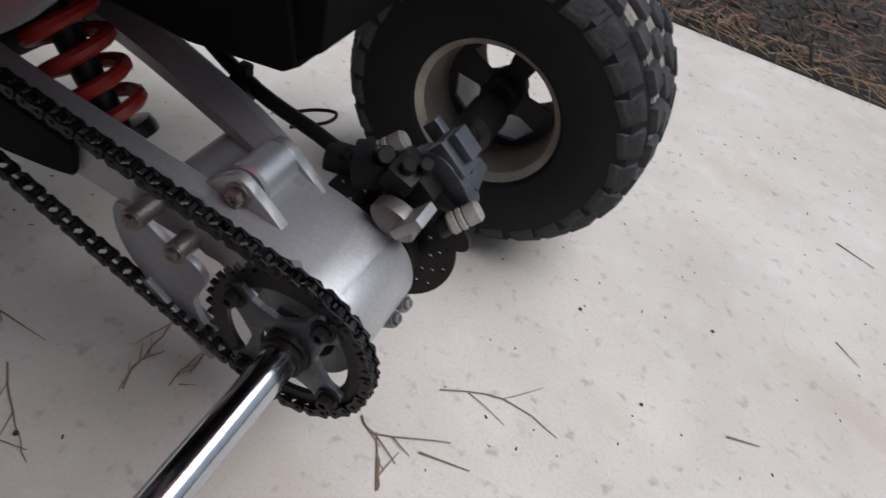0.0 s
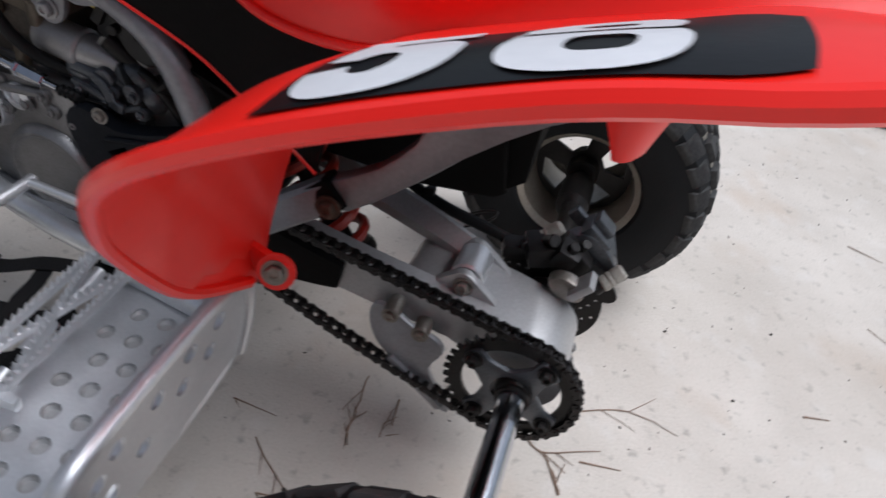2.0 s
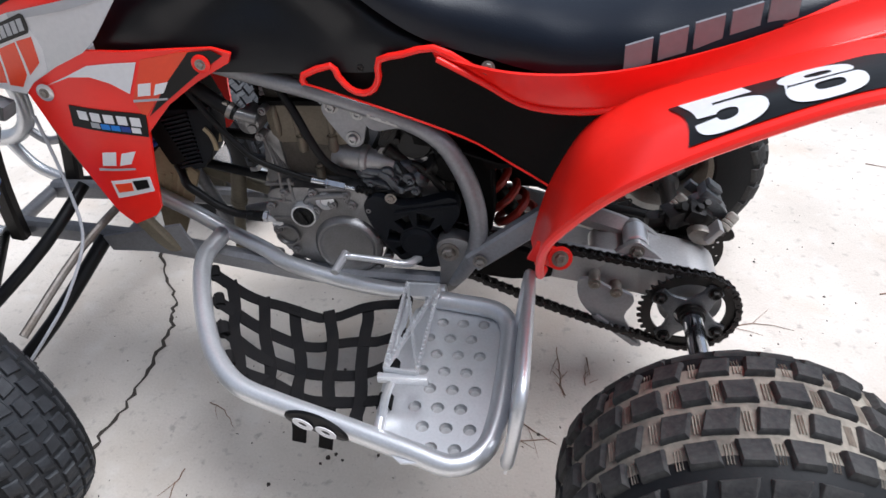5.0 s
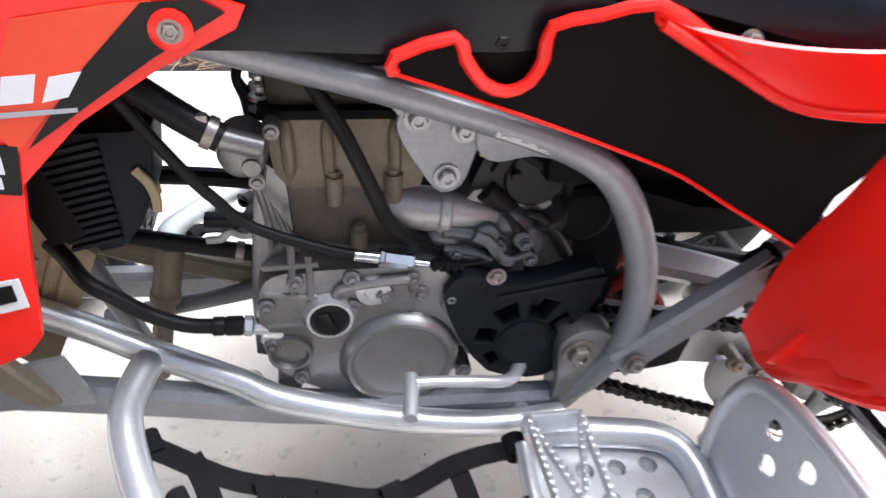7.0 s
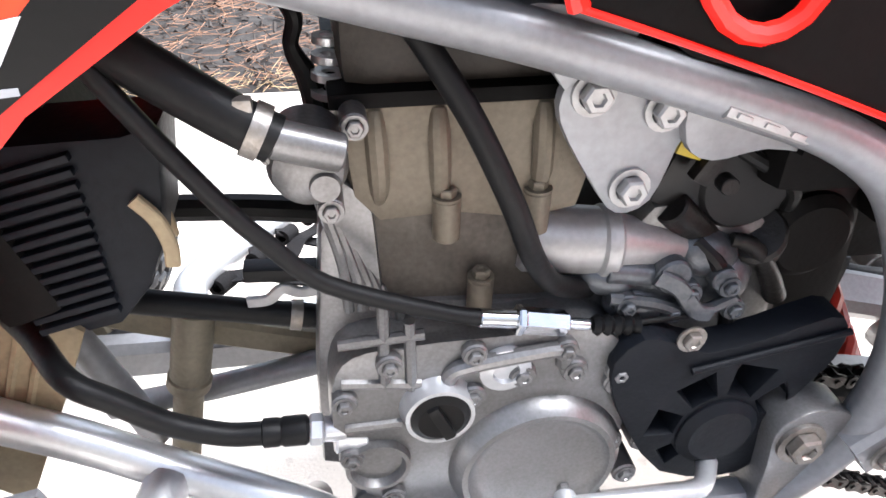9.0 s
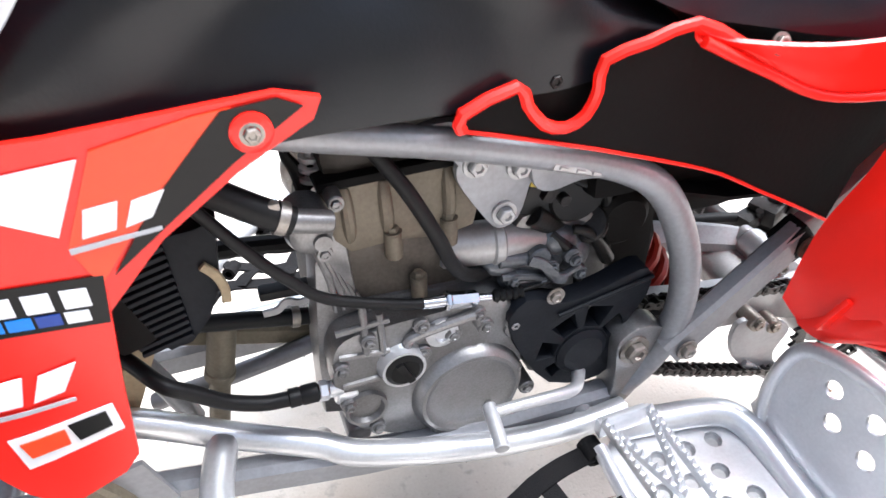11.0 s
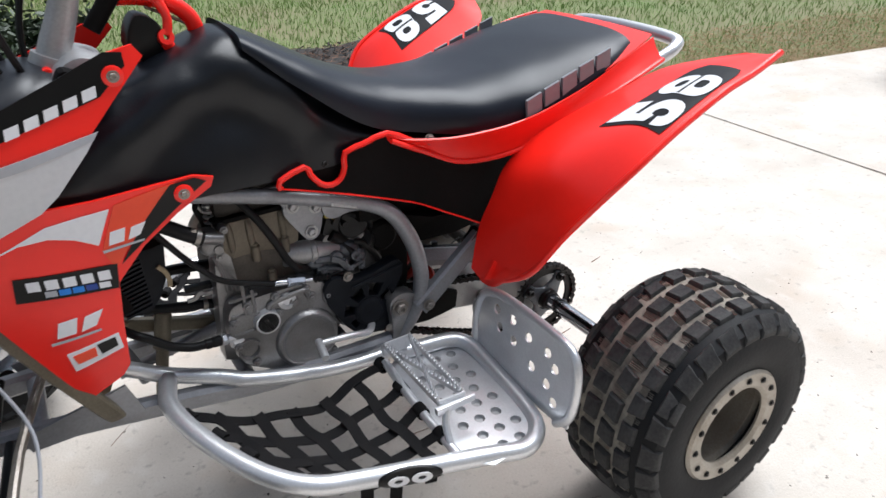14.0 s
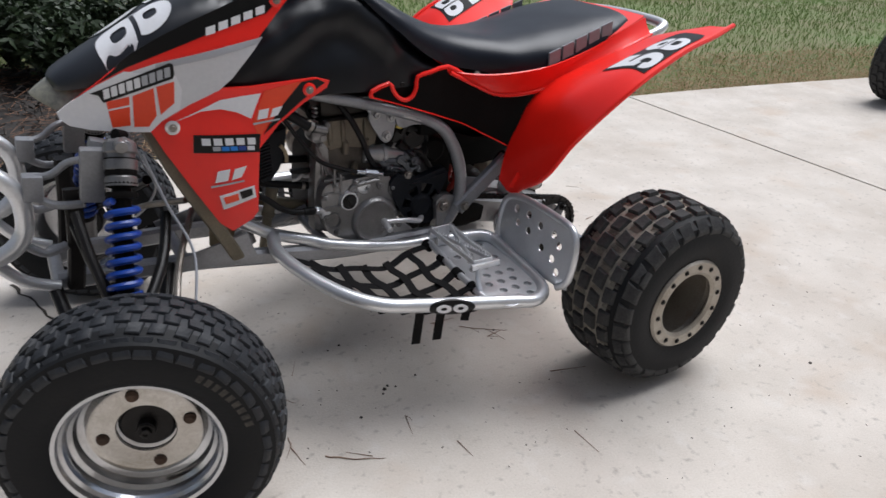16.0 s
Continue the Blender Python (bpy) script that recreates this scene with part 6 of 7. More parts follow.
def rear_fender(side):
    flip = lambda p: V(p[0], p[1] * -side, p[2])  # noqa: E731
    bm = B()
    net = sheet(bm, [[flip(p) for p in r] for r in FENDER], 0.004, 5, 5)
    ob = part("rear_fender", bm, RED, quad, "glossy red plastic rear fender with a race number", angle=60)
    bm = B()
    grid = [[bm.verts.new(dec_place(net, i / 14, j / 8, 0.0014)) for j in range(9)] for i in range(15)]
    for i in range(14):
        for j in range(8):
            bm.faces.new((grid[i][j], grid[i + 1][j], grid[i + 1][j + 1], grid[i][j + 1]))
    panel = part("number_panel", bm, BLACK, ob, "black number sticker")
    bm = digits()
    for v in bm.verts:
        s, t = v.co.x, v.co.y
        if side > 0:
            s = 1 - s
        v.co = dec_place(net, 0.030 + 0.720 * s, 0.975 - 0.95 * t, 0.0024)
    part("race_number", bm, WHITE, panel, "white race number")
    # rolled outer edge
    bm = B()
    sweep(bm, [net[i][-1] for i in range(0, len(net), 2)], 0.006, 8, 2)
    part("fender_lip", bm, RED, ob)
    bm = B()
    lathe(bm, [(0, 0), (0.019, 0), (0.019, 0.004), (0, 0.004)], 20, flip((-0.251, -0.253, 0.500)), V(0.25, side, 0.35))
    box(bm, flip((-0.270, -0.245, 0.498)), (0.052, 0.007, 0.046), 0.003, (side * -15, 20, 0))
    tab = part("fender_tab", bm, RED, ob, "red mounting tab")
    bm = B()
    bolt(bm, flip((-0.251, -0.2575, 0.5015)), V(0.25, side, 0.35), 0.009, 0.007)
    part("fender_bolt", bm, STEEL, tab)
    return ob


for side in (-1, 1):
    rear_fender(side)
    s = -side
    # red strip that runs along under the seat
    bm = B()
    top = [(-0.452, -0.147, 0.796), (-0.405, -0.152, 0.778), (-0.316, -0.188, 0.776), (-0.19, -0.212, 0.790), (-0.06, -0.217, 0.826), (0.06, -0.212, 0.872), (0.150, -0.190, 0.893)]
    low = [(-0.440, -0.147, 0.783), (-0.375, -0.152, 0.750), (-0.300, -0.172, 0.720), (-0.19, -0.205, 0.733), (-0.07, -0.228, 0.785), (0.05, -0.24, 0.832), (0.155, -0.215, 0.852)]
    mid = [((a[0] + b[0]) / 2, (a[1] + b[1]) / 2 + 0.004, (a[2] + b[2]) / 2) for a, b in zip(top, low)]
    sheet(bm, [[V(p[0], p[1] * s, p[2]) for p in r] for r in (top, mid, low)], 0.004, 3, 5, (0, side * -1, 0))
    sweep(bm, [V(p[0], p[1] * s - 0.002 * s, p[2]) for p in low], 0.005, 8, 5)
    part("seat_strip", bm, RED, quad, "red plastic strip along the seat's lower edge", angle=60)
    # black side cover with its red rim
    outline = [(-0.659, 0.737), (-0.659, 0.751), (-0.614, 0.766), (-0.604, 0.749), (-0.588, 0.729), (-0.568, 0.722), (-0.550, 0.730), (-0.541, 0.750), (-0.538, 0.775), (-0.500, 0.784), (-0.455, 0.793),
               (-0.41, 0.771), (-0.37, 0.748), (-0.30, 0.720), (-0.20, 0.735), (-0.16, 0.77), (-0.20, 0.70), (-0.25, 0.63), (-0.262, 0.568), (-0.305, 0.592), (-0.345, 0.613), (-0.394, 0.640), (-0.443, 0.660), (-0.53, 0.693), (-0.604, 0.719)]
    bm = B()
    skin = lambda p: V(p.x, s * (p.y - 0.05 * max(0.0, (p.x + 0.42) / 0.25) ** 1.2 if p.x > -0.42 else p.y), p.z)  # noqa: E731
    plate(bm, outline, (), -0.142, -0.136, skin)
    cover_ob = part("side_cover", bm, MATT, quad, "black side cover with a red edge")
    bm = B()
    sweep(bm, [skin(V(x, -0.143, z)) for x, z in [outline[0]] + outline[1:13]], 0.0055, 8, 2)
    sweep(bm, [skin(V(x, -0.143, z)) for x, z in outline[18:] + [outline[0]]], 0.0019, 8, 2)
    part("red_edge", bm, RED, cover_ob)
    bm = B()
    plate(bm, rounded([(-0.620, 0.772), (-0.620, 0.735), (-0.590, 0.706), (-0.545, 0.704), (-0.522, 0.735), (-0.522, 0.772)], 2), (), side * 0.126, side * 0.121, edge=0.001)
    part("inner_panel", bm, MATT, cover_ob, "black panel behind the notch")
    bm = B()
    bolt(bm, (-0.572, s * -0.125, 0.757), (0, side, 0), 0.006, 0.006)
    part("cover_bolt", bm, DARKSTEEL, cover_ob)
    bm = B()
    bolt(bm, (-0.375, s * -0.155, 0.768), (0, side, 0.4), 0.007, 0.006)
    part("seat_bolt", bm, STEEL, cover_ob)
    # inner mudguard
bm = B()
box(bm, (-0.315, -0.045, 0.680), (0.37, 0.135, 0.13), 0.02)
sheet(bm, [[(-0.50, -0.125, 0.655), (-0.50, 0.0, 0.640), (-0.50, 0.125, 0.655)], [(-0.30, -0.14, 0.600), (-0.30, 0.0, 0.590), (-0.30, 0.14, 0.600)], [(-0.10, -0.14, 0.690), (-0.10, 0.0, 0.680), (-0.10, 0.14, 0.690)], [(0.06, -0.14, 0.760), (0.06, 0.0, 0.755), (0.06, 0.14, 0.760)]], 0.004, 4, 4)
part("air_box", bm, MATT, quad, "black plastic air box under the seat")
bm = B()
plate(bm, [(-0.36, 0.64), (-0.36, 0.47), (-0.33, 0.45), (-0.20, 0.444), (-0.098, 0.458), (-0.085, 0.468), (-0.095, 0.53), (-0.105, 0.60), (-0.10, 0.68)], (), 0.025, 0.20, edge=0.008)
plate(bm, [(-0.105, 0.62), (-0.11, 0.55), (-0.09, 0.47), (-0.065, 0.49), (-0.062, 0.57), (-0.058, 0.64)], (), 0.03, 0.19, edge=0.004)
part("inner_mudguard", bm, MATT, quad, "black plastic inner mudguard")
bm = B()
sheet(bm, [[(-0.024, -0.135, 0.715), (0.012, -0.138, 0.722), (0.045, -0.130, 0.73), (0.078, -0.10, 0.735)], [(0.002, -0.137, 0.685), (0.018, -0.138, 0.686), (0.036, -0.128, 0.688), (0.060, -0.10, 0.695)], [(0.016, -0.140, 0.652), (0.024, -0.139, 0.651), (0.034, -0.128, 0.650), (0.044, -0.108, 0.650)]], 0.004, 2, 2, (0, 1, 0))
part("tail_flap", bm, RED, quad, "small red plastic flap under the tail", angle=60)
bm = B()
sheet(bm, [[(-0.10, -0.20, 0.80), (-0.08, 0.0, 0.81), (-0.10, 0.20, 0.80)], [(0.06, -0.205, 0.86), (0.08, 0.0, 0.865), (0.06, 0.205, 0.86)], [(0.165, -0.17, 0.885), (0.18, 0.0, 0.885), (0.165, 0.17, 0.885)]], 0.004, 4, 4)
part("tail_deck", bm, RED, quad, "red plastic tail deck behind the seat", angle=60)


# ---- front shrouds with stickers ----
def shroud_y(x, z):
    y = -0.150 - 0.022 * min(1, max(0.0, (0.76 - z) / 0.25))
    if x < -1.0:
        y += 0.055 * ((-1.0 - x) / 0.3) ** 1.3
    if z > 0.86:
        y += 0.02 * (z - 0.86) / 0.1
    return y


UPPER = [(-1.296, 0.756), (-1.271, 0.775), (-1.219, 0.811), (-1.151, 0.863), (-1.04, 0.917), (-0.94, 0.955), (-0.862, 0.985), (-0.826, 0.992), (-0.815, 0.975), (-0.845, 0.945), (-0.905, 0.885), (-0.965, 0.815), (-1.0, 0.785), (-1.06, 0.755), (-1.140, 0.710), (-1.19, 0.715), (-1.245, 0.722), (-1.278, 0.732), (-1.293, 0.744)]
LOWER = [(-1.142, 0.716), (-1.06, 0.755), (-1.0, 0.788), (-0.93, 0.786), (-0.84, 0.790), (-0.785, 0.792), (-0.755, 0.783), (-0.762, 0.768), (-0.82, 0.738), (-0.878, 0.700), (-0.926, 0.652), (-0.936, 0.585), (-0.944, 0.512), (-0.958, 0.495), (-1.005, 0.474), (-1.03, 0.497), (-1.07, 0.57), (-1.118, 0.662)]


def front_shroud(side):
    def lay(lift):
        return lambda p: V(p.x, -side * (shroud_y(p.x, p.z) - lift + (p.y if p.y > 0 else 0)), p.z)

    def skin(name, loop, mat, lift, parent, label="", thick=0.0012):
        bm = B()
        plate(bm, loop, (), 0.0, thick)
        for _ in range(4):
            long = [e for e in bm.edges if e.calc_length() > 0.035]
            if long:
                bmesh.ops.subdivide_edges(bm, edges=long, cuts=1)
                bmesh.ops.triangulate(bm, faces=[f for f in bm.faces if len(f.verts) > 3])
        put = lay(lift)
        for v in bm.verts:
            v.co = put(v.co.copy())
        return part(name, bm, mat, parent, label)

    up = skin("upper_shroud", UPPER, RED, 0, quad, "red front shroud with white, grey and black stickers", 0.006)
    low = skin("lower_shroud", LOWER, RED, 0.0, quad, "red radiator shroud covered in stickers", 0.006)
    skin("sticker", [(-1.175, 0.849), (-1.151, 0.8665), (-1.10, 0.893), (-1.04, 0.920), (-0.94, 0.958), (-0.866, 0.987), (-0.842, 0.984), (-0.842, 0.966), (-0.884, 0.930), (-1.018, 0.892), (-1.108, 0.860), (-1.165, 0.838), (-1.217, 0.811), (-1.262, 0.783), (-1.266, 0.7785), (-1.219, 0.8105), (-1.190, 0.8330)], BLACK, 0.0022, up, "black sticker band with white lettering bars")
    skin("sticker", [(-1.294, 0.757), (-1.268, 0.774), (-1.217, 0.805), (-1.165, 0.828), (-1.113, 0.844), (-1.00, 0.866), (-0.899, 0.885), (-0.920, 0.860), (-0.942, 0.836), (-0.970, 0.806), (-0.998, 0.785), (-1.06, 0.759), (-1.115, 0.730), (-1.140, 0.713), (-1.19, 0.717), (-1.245, 0.724), (-1.276, 0.733), (-1.291, 0.745)], PALEGREY, 0.0022, up, "silver sticker with orange bars")
    skin("sticker", [(-1.298, 0.756), (-1.272, 0.776), (-1.220, 0.807), (-1.170, 0.831), (-1.078, 0.818), (-1.070, 0.790), (-1.078, 0.752), (-1.115, 0.731), (-1.140, 0.709), (-1.19, 0.713), (-1.245, 0.720), (-1.280, 0.730), (-1.295, 0.743)], WHITE, 0.0032, up, "white nose of the sticker", 0.004)
    skin("sticker", [(-1.113, 0.844), (-1.00, 0.866), (-0.899, 0.885), (-0.908, 0.874), (-1.00, 0.852), (-1.113, 0.832)], GREYST, 0.0034, up, "grey stripe")
    for loop in ([(-1.210, 0.774), (-1.168, 0.782), (-1.170, 0.766), (-1.209, 0.759)], [(-1.209, 0.755), (-1.170, 0.762), (-1.174, 0.725), (-1.207, 0.723)], [(-1.162, 0.783), (-1.122, 0.797), (-1.124, 0.742), (-1.141, 0.721), (-1.168, 0.722)], [(-1.117, 0.799), (-1.083, 0.808), (-1.088, 0.765), (-1.116, 0.743)]):
        skin("sticker_bar", loop, ORANGE, 0.0042, up, "orange bar")
    skin("name_strip", [(-1.215, 0.772), (-1.085, 0.814), (-1.081, 0.822), (-1.081, 0.842), (-1.087, 0.845), (-1.236, 0.791), (-1.222, 0.787)], BLACK, 0.0044, up, "black name strip")
    for k in range(9):
        x = -1.212 + 0.0142 * k
        z = 0.7790 + 0.0046 * k
        skin("lettering_bar", [(x - 0.001, z), (x + 0.0098, z + 0.0030), (x + 0.0110, z + 0.0220), (x, z + 0.0190)], WHITE if k < 5 else GREYST, 0.0054, up)
    for k in range(5):
        x, z = -1.012 + 0.0262 * k, 0.893 + 0.0082 * k
        skin("lettering_bar", [(x, z), (x + 0.019, z + 0.005), (x + 0.021, z + 0.020), (x + 0.002, z + 0.015)], WHITE, 0.0036, up)
    # lower shroud
    skin("sticker", [(-1.093, 0.726), (-1.05, 0.743), (-1.0, 0.764), (-0.955, 0.768), (-0.913, 0.770), (-0.939, 0.719), (-0.968, 0.736), (-1.001, 0.746), (-1.04, 0.744), (-1.066, 0.735)], WHITE, 0.0030, low, "white curved sticker")
    skin("sticker", [(-0.905, 0.774), (-0.84, 0.785), (-0.815, 0.787), (-0.90, 0.705), (-0.925, 0.676), (-0.937, 0.708)], ORANGE, 0.0020, low, "orange sticker")
    skin("sticker", [(-0.822, 0.786), (-0.785, 0.789), (-0.768, 0.780), (-0.82, 0.748), (-0.872, 0.712), (-0.915, 0.682), (-0.875, 0.733)], BLACK, 0.0030, low, "black wedge sticker")
    skin("sticker", [(-1.060, 0.696), (-0.922, 0.684), (-0.928, 0.645), (-1.065, 0.659)], BLACK, 0.0022, low, "black sticker with pale lettering bars and blue blocks")
    for k in range(5):
        x, z = -1.046 + 0.0235 * k, 0.6735 - 0.0022 * k
        skin("lettering_bar", [(x, z), (x + 0.017, z - 0.0016), (x + 0.017, z + 0.0130), (x, z + 0.0146)], WHITE, 0.0036, low)
    for k, m in enumerate((GREYST, SKYBLUE, SKYBLUE, BLUE, WHITE)):
        x, z = -1.026 + 0.0180 * k, 0.6600 - 0.0018 * k
        skin("sticker_block", [(x, z), (x + 0.0155, z - 0.0015), (x + 0.0155, z + 0.0075), (x, z + 0.009)], m, 0.0036, low)
    for x, z, k in ((-1.030, 0.590, 1.22), (-0.926, 0.715, 1.0)):
        skin("lettering_bar", [(x, z), (x + 0.022 * k, z + 0.002), (x + 0.028 * k, z + 0.022 * k), (x + 0.006 * k, z + 0.020 * k)], WHITE, 0.0036, low)
        skin("lettering_bar", [(x + 0.028 * k, z + 0.002), (x + 0.046 * k, z + 0.006), (x + 0.058 * k, z + 0.024 * k), (x + 0.036 * k, z + 0.020 * k)], WHITE, 0.0036, low)
        skin("lettering_bar", [(x - 0.01, z - 0.010), (x + 0.05 * k, z - 0.005), (x + 0.05 * k, z - 0.002), (x - 0.01, z - 0.006)], GREYST, 0.0036, low)
    skin("sticker", [(-1.025, 0.560), (-0.948, 0.572), (-0.946, 0.545), (-1.02, 0.528)], WHITE, 0.0022, low, "white sticker with an orange stripe")
    skin("sticker_block", [(-1.018, 0.555), (-0.985, 0.560), (-0.985, 0.545), (-1.014, 0.540)], ORANGE, 0.0036, low)
    skin("sticker_block", [(-0.982, 0.563), (-0.954, 0.567), (-0.953, 0.552), (-0.978, 0.546)], BLACK, 0.0036, low)
    for x, z, par in ((-0.805, 0.768, low), (-0.861, 0.955, up), (-1.098, 0.715, low)):
        bm = B()
        y = -side * (shroud_y(x, z) - 0.003)
        lathe(bm, [(0, 0), (0.015, 0), (0.015, 0.002), (0.011, 0.004), (0, 0.003)], 20, (x, y, z), (0, side, 0))
        part("bolt_seat", bm, RED if x > -1.0 else ALLOY, par)
        bm = B()
        bolt(bm, (x, y + side * 0.003, z), (0, side, 0), 0.006, 0.005)
        part("shroud_bolt", bm, STEEL, par)


for side in (-1, 1):
    front_shroud(side)


def over_hood(x, y):
    """The highest place of the hood's skin over x, y."""
    best = V(x, y, 0.80)
    for a, b, c in hood_tris:
        d = (b.y - c.y) * (a.x - c.x) + (c.x - b.x) * (a.y - c.y)
        if abs(d) < 1e-12:
            continue
        s = ((b.y - c.y) * (x - c.x) + (c.x - b.x) * (y - c.y)) / d
        t = ((c.y - a.y) * (x - c.x) + (a.x - c.x) * (y - c.y)) / d
        if s >= -1e-4 and t >= -1e-4 and s + t <= 1.0002:
            best.z = max(best.z, s * a.z + t * b.z + (1 - s - t) * c.z)
    return best


# number on the hood
bm = digits()
for v in bm.verts:
    s, t = v.co.x, v.co.y
    x = -1.205 + 0.150 * t
    y = 0.108 - 0.216 * s
    v.co = over_hood(x, y) + V(0, 0, 0.0026)
part("race_number", bm, WHITE, hood, "white race number")
# pale lettering bars on the seat's sides
for side in (-1, 1):
    for k in range(5):
        bm = B()
        x, z = -0.180 + 0.0420 * k, 0.789 + 0.0145 * k
        y = side * (0.2035 - 0.0005 * k)
        q = [bm.verts.new(p) for p in ((x, y + side * 0.0024, z), (x + 0.034, y + side * 0.0024, z + 0.0115), (x + 0.034, y - side * 0.0004, z + 0.044), (x, y - side * 0.0004, z + 0.033))]
        f = bm.faces.new(q)
        back = bmesh.ops.extrude_face_region(bm, geom=[f], use_keep_orig=True)
        for g in back["geom"]:
            if isinstance(g, bmesh.types.BMVert):
                g.co.y -= side * 0.006
        part("lettering_bar", bm, SEATGREY, seat, smooth=False)


# ---- handlebar ----
bm = B()
sweep(bm, [(-0.80, -0.40, 1.150), (-0.84, -0.26, 1.165), (-0.865, -0.12, 1.150), (-0.87, 0.0, 1.135), (-0.865, 0.12, 1.150), (-0.84, 0.26, 1.165), (-0.80, 0.40, 1.150)], 0.0125, 12, 6)
bars = part("handlebar", bm, STEEL, quad, "dark tube handlebar with red controls")
bm = B()
sweep(bm, [(-0.965, 0, 0.86), (-0.925, 0, 0.955), (-0.885, 0, 1.045), (-0.868, 0, 1.12)], [0.024, 0.024, 0.020, 0.020], 20, 5)
lathe(bm, [(0.020, -0.012), (0.030, -0.012), (0.031, 0.0), (0.030, 0.012), (0.020, 0.012)], 24, (-0.925, 0, 0.955), (0.4, 0, 0.9), closed=True)
box(bm, (-0.868, 0, 1.125), (0.05, 0.10, 0.03), 0.006)
part("steering_stem", bm, DULLALU, bars, "grey steering stem")
bm = B()
plate(bm, rounded([(-0.935, 0.945), (-0.900, 0.972), (-0.868, 0.966), (-0.852, 0.952), (-0.862, 0.925), (-0.90, 0.88), (-0.945, 0.88)], 3), (), -0.07, 0.05, edge=0.006)
part("steering_bracket", bm, DULLALU, bars, "grey steering bracket")
bm = B()
plate(bm, rounded([(-0.925, 0.963), (-0.900, 0.956), (-0.868, 0.935), (-0.875, 0.905), (-0.92, 0.89), (-0.94, 0.92)], 3), (), -0.105, -0.075, edge=0.006)
part("ignition_panel", bm, MATT, bars)
bm = B()
cyl(bm, (-0.858, 0.02, 0.992), (-0.815, 0.02, 1.045), 0.014, seg=18)
part("cable_guide", bm, MATT, bars)
bm = B()
plate(bm, rounded([(-0.968, 0.918), (-0.962, 0.945), (-0.935, 0.958), (-0.928, 0.945), (-0.945, 0.915)], 3), (), -0.045, -0.015, edge=0.004)
part("red_clamp", bm, RED, bars, "red clamp")
# master cylinder with a red lever and a red coiled cord
bm = B()
plate(bm, rounded([(-0.815, 0.955), (-0.812, 0.985), (-0.795, 1.010), (-0.770, 1.002), (-0.758, 0.980), (-0.765, 0.945), (-0.79, 0.935)], 3), (), -0.005, 0.045, edge=0.006)
cyl(bm, (-0.785, 0.02, 0.945), (-0.805, 0.02, 0.90), 0.02, seg=16)
part("tank_vent", bm, BLACK, bars, "black cap housing on the tank")
bm = B()
sweep(bm, [(-0.765, 0.0, 1.075), (-0.760, 0.0, 1.035), (-0.748, 0.0, 1.003), (-0.753, -0.002, 0.975)], [0.010, 0.009, 0.007, 0.008], 14, 6)
lathe(bm, [(0.005, -0.007), (0.0125, -0.007), (0.0125, 0.007), (0.005, 0.007)], 20, (-0.757, -0.004, 0.972), (0.2, -1, 0.3), closed=True)
cyl(bm, (-0.757, -0.004, 0.965), (-0.752, -0.002, 0.955), 0.010)
part("red_lever", bm, RED, bars, "red lever with a ring end")
bm = B()
cyl(bm, (-0.772, 0.03, 1.016), (-0.716, 0.03, 0.985), 0.0028, seg=10)
part("lever_rod", bm, STEEL, bars)
bm = B()
cord = curve([(-0.830, 0.03, 1.035), (-0.780, 0.03, 1.032), (-0.735, 0.03, 1.018), (-0.708, 0.03, 0.995), (-0.700, 0.03, 0.970), (-0.708, 0.03, 0.945), (-0.72, 0.02, 0.925)], 8)
sweep(bm, cord, 0.0105, 12, 1)
for k in range(0, len(cord) - 1):
    p, q = Vector(cord[k]), Vector(cord[k + 1])
    for j in (0.25, 0.75):
        lathe(bm, [(0.010, -0.0016), (0.0135, -0.0008), (0.0135, 0.0008), (0.010, 0.0016)], 16, p.lerp(q, j), q - p)
part("coiled_cord", bm, RED, bars, "red coiled cord")
for side in (-1, 1):
    bm = B()
    cyl(bm, (-0.835, side * 0.28, 1.163), (-0.798, side * 0.41, 1.149), 0.018)
    part("grip", bm, HOSE, bars)
for pts in ([(-0.86, -0.12, 1.15), (-0.95, -0.10, 1.14), (-0.985, -0.06, 1.05), (-0.965, -0.05, 0.95), (-0.95, -0.04, 0.90)], [(-0.86, -0.20, 1.16), (-0.98, -0.14, 1.14), (-1.02, -0.07, 1.04), (-0.99, -0.04, 0.95), (-0.97, -0.04, 0.90)],
            [(-0.86, 0.15, 1.15), (-0.97, 0.1, 1.13), (-1.0, 0.04, 1.02), (-0.965, 0.03, 0.90)], [(-0.87, 0.05, 1.12), (-0.93, 0.06, 1.06), (-0.955, 0.05, 0.98), (-0.95, 0.04, 0.90)]):
    bm = B()
    sweep(bm, pts, 0.0052, 8, 8)
    part("control_cable", bm, HOSE, bars)


